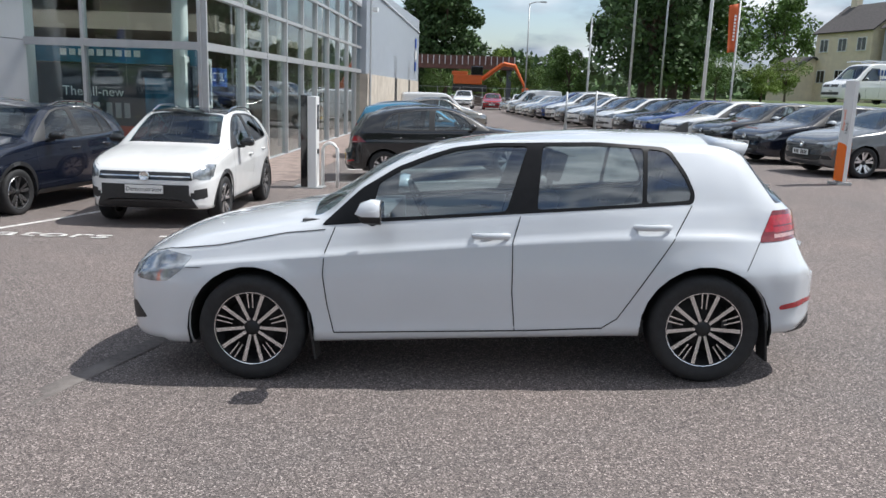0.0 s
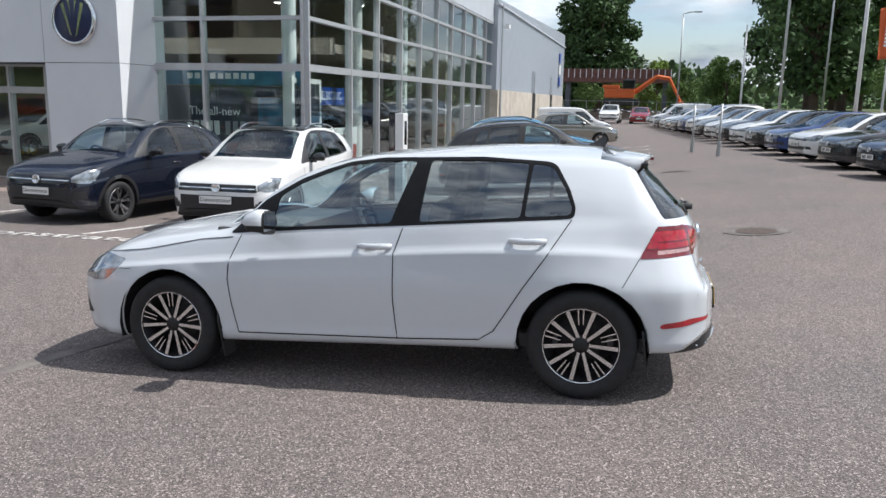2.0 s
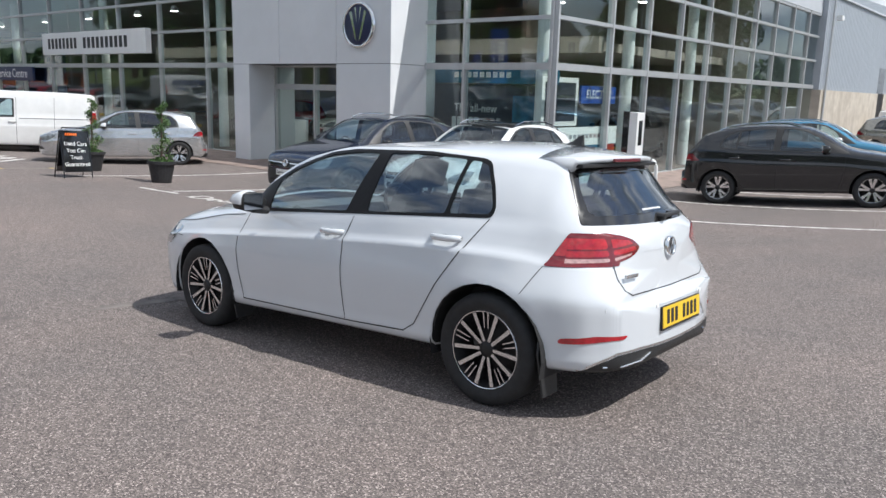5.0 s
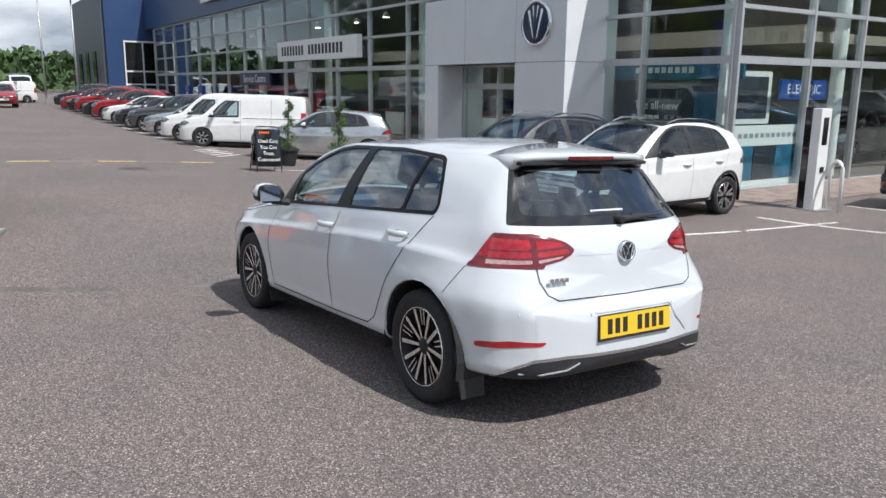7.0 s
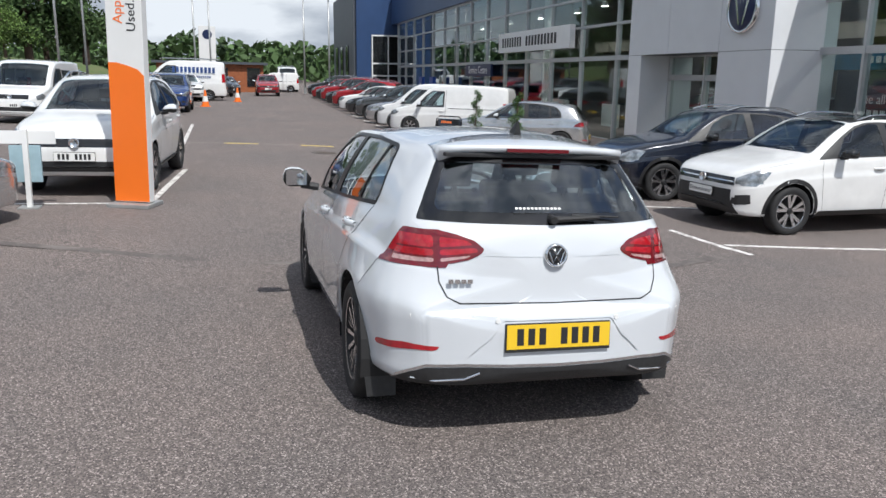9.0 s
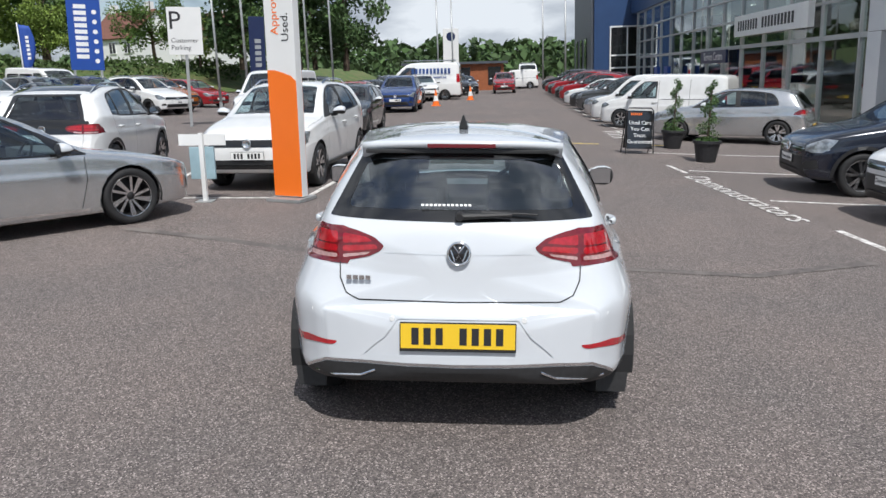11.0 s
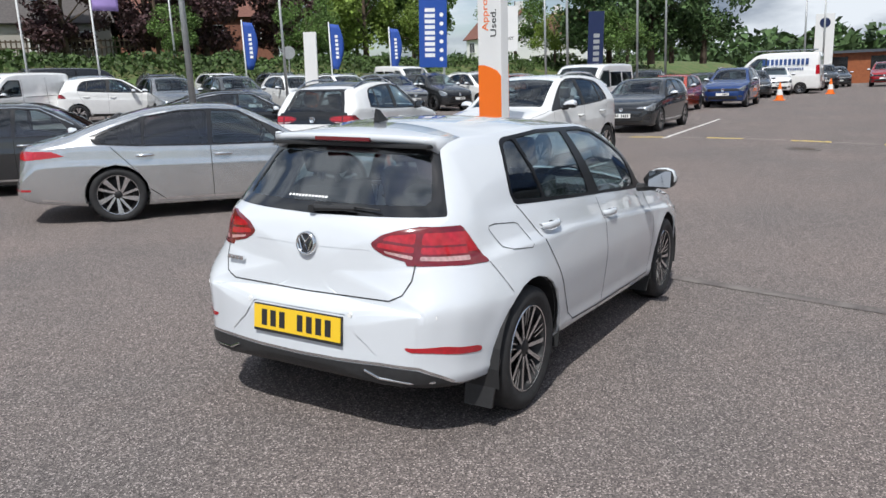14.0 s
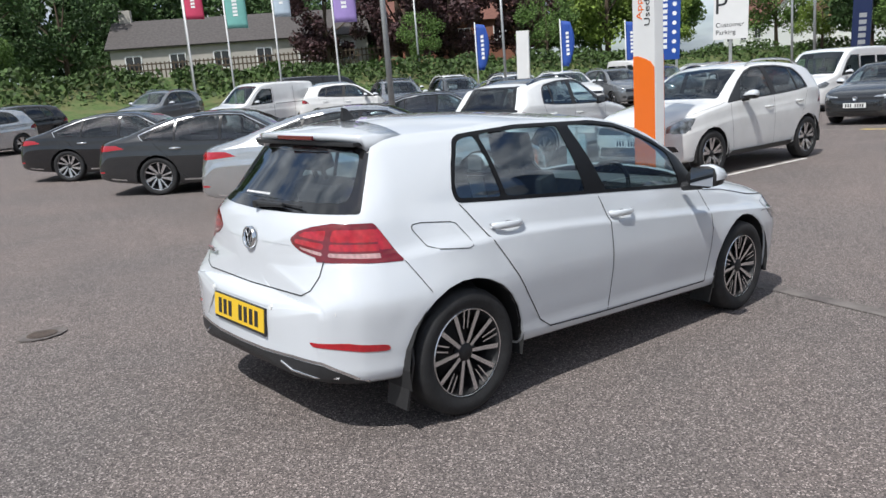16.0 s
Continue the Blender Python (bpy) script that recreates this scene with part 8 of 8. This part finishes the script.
def house(x, y, z, yaw, w, d, h, ridge, wall, roof, label, floors=2, cols=4, chimney=True):
    """Gabled house: front on its -y side; each window with frame, sill and pane."""
    e = thing("house", Matrix.Translation((x, y, z)) @ Matrix.Rotation(radians(yaw), 4, "Z"), label, "house", "houses")
    bm = boxes((-w / 2, w / 2, -d / 2, d / 2, -1.5, h))
    prism(bm, [(-d / 2, 0), (d / 2, 0), (0, ridge)], -w / 2, w / 2, Matrix.Translation((0, 0, h)) @ Matrix.Rotation(math.pi / 2, 4, "Z") @ Matrix.Rotation(math.pi / 2, 4, "X"))
    part("wall", bm, wall, e)
    bm = bmesh.new()
    for sd in (1, -1):
        a = math.hypot(d / 2, ridge)
        box(bm, -w / 2 - 0.3, w / 2 + 0.3, 0, a + 0.35, 0.02, 0.16)
        bm.verts.ensure_lookup_table()
        t = Matrix.Translation((0, 0, h + ridge)) @ Matrix.Rotation(0 if sd > 0 else math.pi, 4, "Z") @ Matrix.Rotation(-math.atan2(ridge, d / 2), 4, "X")
        for v in bm.verts[-8:]:
            v.co = t @ v.co
    rf = part("roof", bm, roof, e)
    if chimney:
        for cx in (-w / 2 + 0.8, w / 2 - 0.8):
            part("chimney", boxes((cx - 0.45, cx + 0.45, -0.35, 0.35, h + ridge - 0.5, h + ridge + 1.0)), wall, rf)
    fh = h / floors
    for sd in (-1, 1):
        for fl in range(floors):
            for c in range(cols):
                cx = -w / 2 + w * (c + 0.5) / cols
                ww, wh = (1.1, 1.25)
                zc = fl * fh + fh * 0.56
                yy = sd * (d / 2 + 0.02)
                wn_ = part("window", boxes((cx - ww / 2, cx + ww / 2, yy - 0.03, yy + 0.03, zc - wh / 2, zc + wh / 2)), GLOSS_BLACK, e)
                fr = boxes((cx - ww / 2 - 0.06, cx + ww / 2 + 0.06, yy - 0.05, yy + 0.05, zc + wh / 2, zc + wh / 2 + 0.08), (cx - ww / 2 - 0.08, cx - ww / 2, yy - 0.05, yy + 0.05, zc - wh / 2, zc + wh / 2), (cx + ww / 2, cx + ww / 2 + 0.08, yy - 0.05, yy + 0.05, zc - wh / 2, zc + wh / 2), (cx - 0.03, cx + 0.03, yy - 0.045, yy + 0.045, zc - wh / 2, zc + wh / 2))
                part("window_frame", fr, WHITE, wn_)
                part("window_sill", boxes((cx - ww / 2 - 0.1, cx + ww / 2 + 0.1, yy - 0.1, yy + 0.1, zc - wh / 2 - 0.08, zc - wh / 2)), WHITE, wn_)
    return e


house(42, 88, 2.6, -72, 8, 8, 6.6, 3.0, RENDER, SLATE, "cream rendered two-storey house with a slate roof", 2, 3)
house(45.5, 79, 2.7, -72, 9.5, 8, 6.6, 3.0, GREYR, SLATE, "grey rendered two-storey house joined in a row", 2, 3)
house(36, 92, 2.3, -72, 4, 5, 2.8, 1.4, RENDER, SLATE, "small cream outhouse with a slate roof", 1, 2, False)
house(-27.5, -53, 4.3, 150, 20, 8, 3.0, 2.3, PALE, SLATE, "pale bungalow with a slate roof above the bank", 1, 6)
house(-51, -54, 5.6, 140, 14, 9, 3.2, 2.8, BRICK, REDROOF, "red brick bungalow with a tiled roof above the bank", 1, 4)
house(-92, -40, 4.6, 65, 8, 7, 2.8, 3.2, WHITE, REDROOF, "white gabled house with a red tiled roof", 1, 3)
house(-97, -32, 4.6, 65, 8, 7, 2.8, 3.0, WHITE, REDROOF, "white gabled house with a red tiled roof", 1, 3)
fe = thing("garden_fence", Matrix.Translation((-25.0, -47.5, ground_z(-25, -47) + 3.2)) @ Matrix.Rotation(radians(-30), 4, "Z"), "dark timber picket fence along the bungalow terrace", "fence")
for i in range(70):
    part("picket", boxes((-11 + 0.32 * i, -10.9 + 0.32 * i, -0.02, 0.02, -0.6, 0.75)), BARK, fe)
part("rail", boxes((-11, 11.4, 0.021, 0.06, 0.1, 0.2)), BARK, fe)
part("rail", boxes((-11, 11.4, 0.021, 0.06, 0.55, 0.65)), BARK, fe)

# timber hut down the lane
TIMBER = mat("orange_timber", (0.30, 0.095, 0.035), 0.6, var=0.15, scale=4)
hu = thing("timber_hut", stand(-73, 2.6, 0, 1, 1), "orange timber sales hut with a flat dark roof", "hut")
part("wall", boxes((-3, 3, -6, 3.4, 0, 2.5)), TIMBER, hu)
part("roof", boxes((-3.4, 3.4, -6.4, 3.8, 2.5, 2.72)), DARK_CLAD, hu)
for y in (-5.5, -3.4, -1.0, 1.9):
    part("window", boxes((3.0, 3.04, y, y + 1.2, 0.5, 2.2)), GLOSS_BLACK, hu)

# steel bridge, spoil heap, digger
STEEL = mat("rusty_steel", (0.16, 0.08, 0.065), 0.8, var=0.3, scale=2, metal=0.2)
br = thing("footbridge_deck", Matrix.Translation((-2.7, 108, 5.05)), "dark steel bridge deck with pale railing panels", "bridge")
part("deck", boxes((-7.5, 7.0, -1.5, 1.5, -0.55, 0.0)), STEEL, br)
for i in range(19):
    x = -7.2 + 0.78 * i
    part("post", boxes((x - 0.05, x + 0.05, -1.52, -1.42, 0, 1.15)), SIGN_WHITE, br)
for z in (0.55, 1.12):
    part("rail", boxes((-7.3, 6.95, -1.5, -1.44, z, z + 0.08)), STEEL, br)
part("mesh_infill", boxes((-7.3, 6.95, -1.38, -1.36, 0.02, 1.1)), STEEL, br)
for x in (-6.5, 6.2):
    part("leg", boxes((x - 0.3, x + 0.3, -1, 1, -5.5, -0.55)), DARK_CLAD, br)
DIG = mat("digger_orange", (0.62, 0.12, 0.02), 0.45, var=0.08, scale=4)
dg = thing("excavator", Matrix.Translation((-1.5, 92, 1.5)), "orange tracked excavator standing on a spoil heap", "excavator")
for sd in (-1.1, 1.1):
    part("track", boxes((-2.0, 2.0, sd - 0.3, sd + 0.3, 0, 0.8), bevel=0.25), TRIM, dg)
part("body", boxes((-1.9, 1.4, -1.3, 1.3, 0.85, 1.9), bevel=0.12), DIG, dg)
part("cab", boxes((0.1, 1.5, -1.35, -0.2, 1.9, 2.9), bevel=0.1), GLOSS_BLACK, dg)
part("engine_cover", boxes((-2.1, -0.3, -1.25, 1.25, 1.9, 2.3), bevel=0.1), DIG, dg)
bm = bmesh.new()
for a, b, r0, r1 in (((1.4, 0.2, 1.5), (3.8, 0.1, 3.3), 0.30, 0.26), ((3.8, 0.1, 3.3), (5.2, 0.1, 3.1), 0.26, 0.22)):
    tube(bm, a, b, r0, r1, 6)
part("boom", bm, DIG, dg)
part("stick", tube(bmesh.new(), (5.1, 0.1, 3.2), (6.5, 0.1, 0.6), 0.2, 0.14, 6), DIG, dg)
part("bucket", boxes((6.1, 6.9, -0.4, 0.6, -0.2, 0.6), bevel=0.15), DIG, dg)
bm = bmesh.new()
for i in range(500):
    x, y = rnd.uniform(-7, 8), rnd.uniform(87, 97)
    h = 1.5 * (1 - min(1, abs(x + 1) / 8)) * (1 - abs(y - 92) / 5.5)
    s = 0.2 + 0.35 * rnd.random()
    box(bm, x - s, x + s, y - s, y + s, -0.2, max(0.1, h * (0.75 + 0.3 * rnd.random())))
solid("spoil_heap", bm, mat("spoil", (0.15, 0.12, 0.10), 0.95, var=0.3, scale=3), Matrix(), "heap of broken earth and rubble", "spoil heap", kind="stuff")
fn = thing("mesh_fence", Matrix(), "grey site fence at the end of the lane", "fence")
for i in range(12):
    x = -12 + 2.4 * i
    part("post", tube(bmesh.new(), (x, 84, -0.2), (x, 84, 2.0), 0.03, n=6), GALV, fn)
for z in (0.15, 1.0, 1.95):
    part("rail", boxes((-12, 14.4, 83.98, 84.02, z, z + 0.03)), GALV, fn)
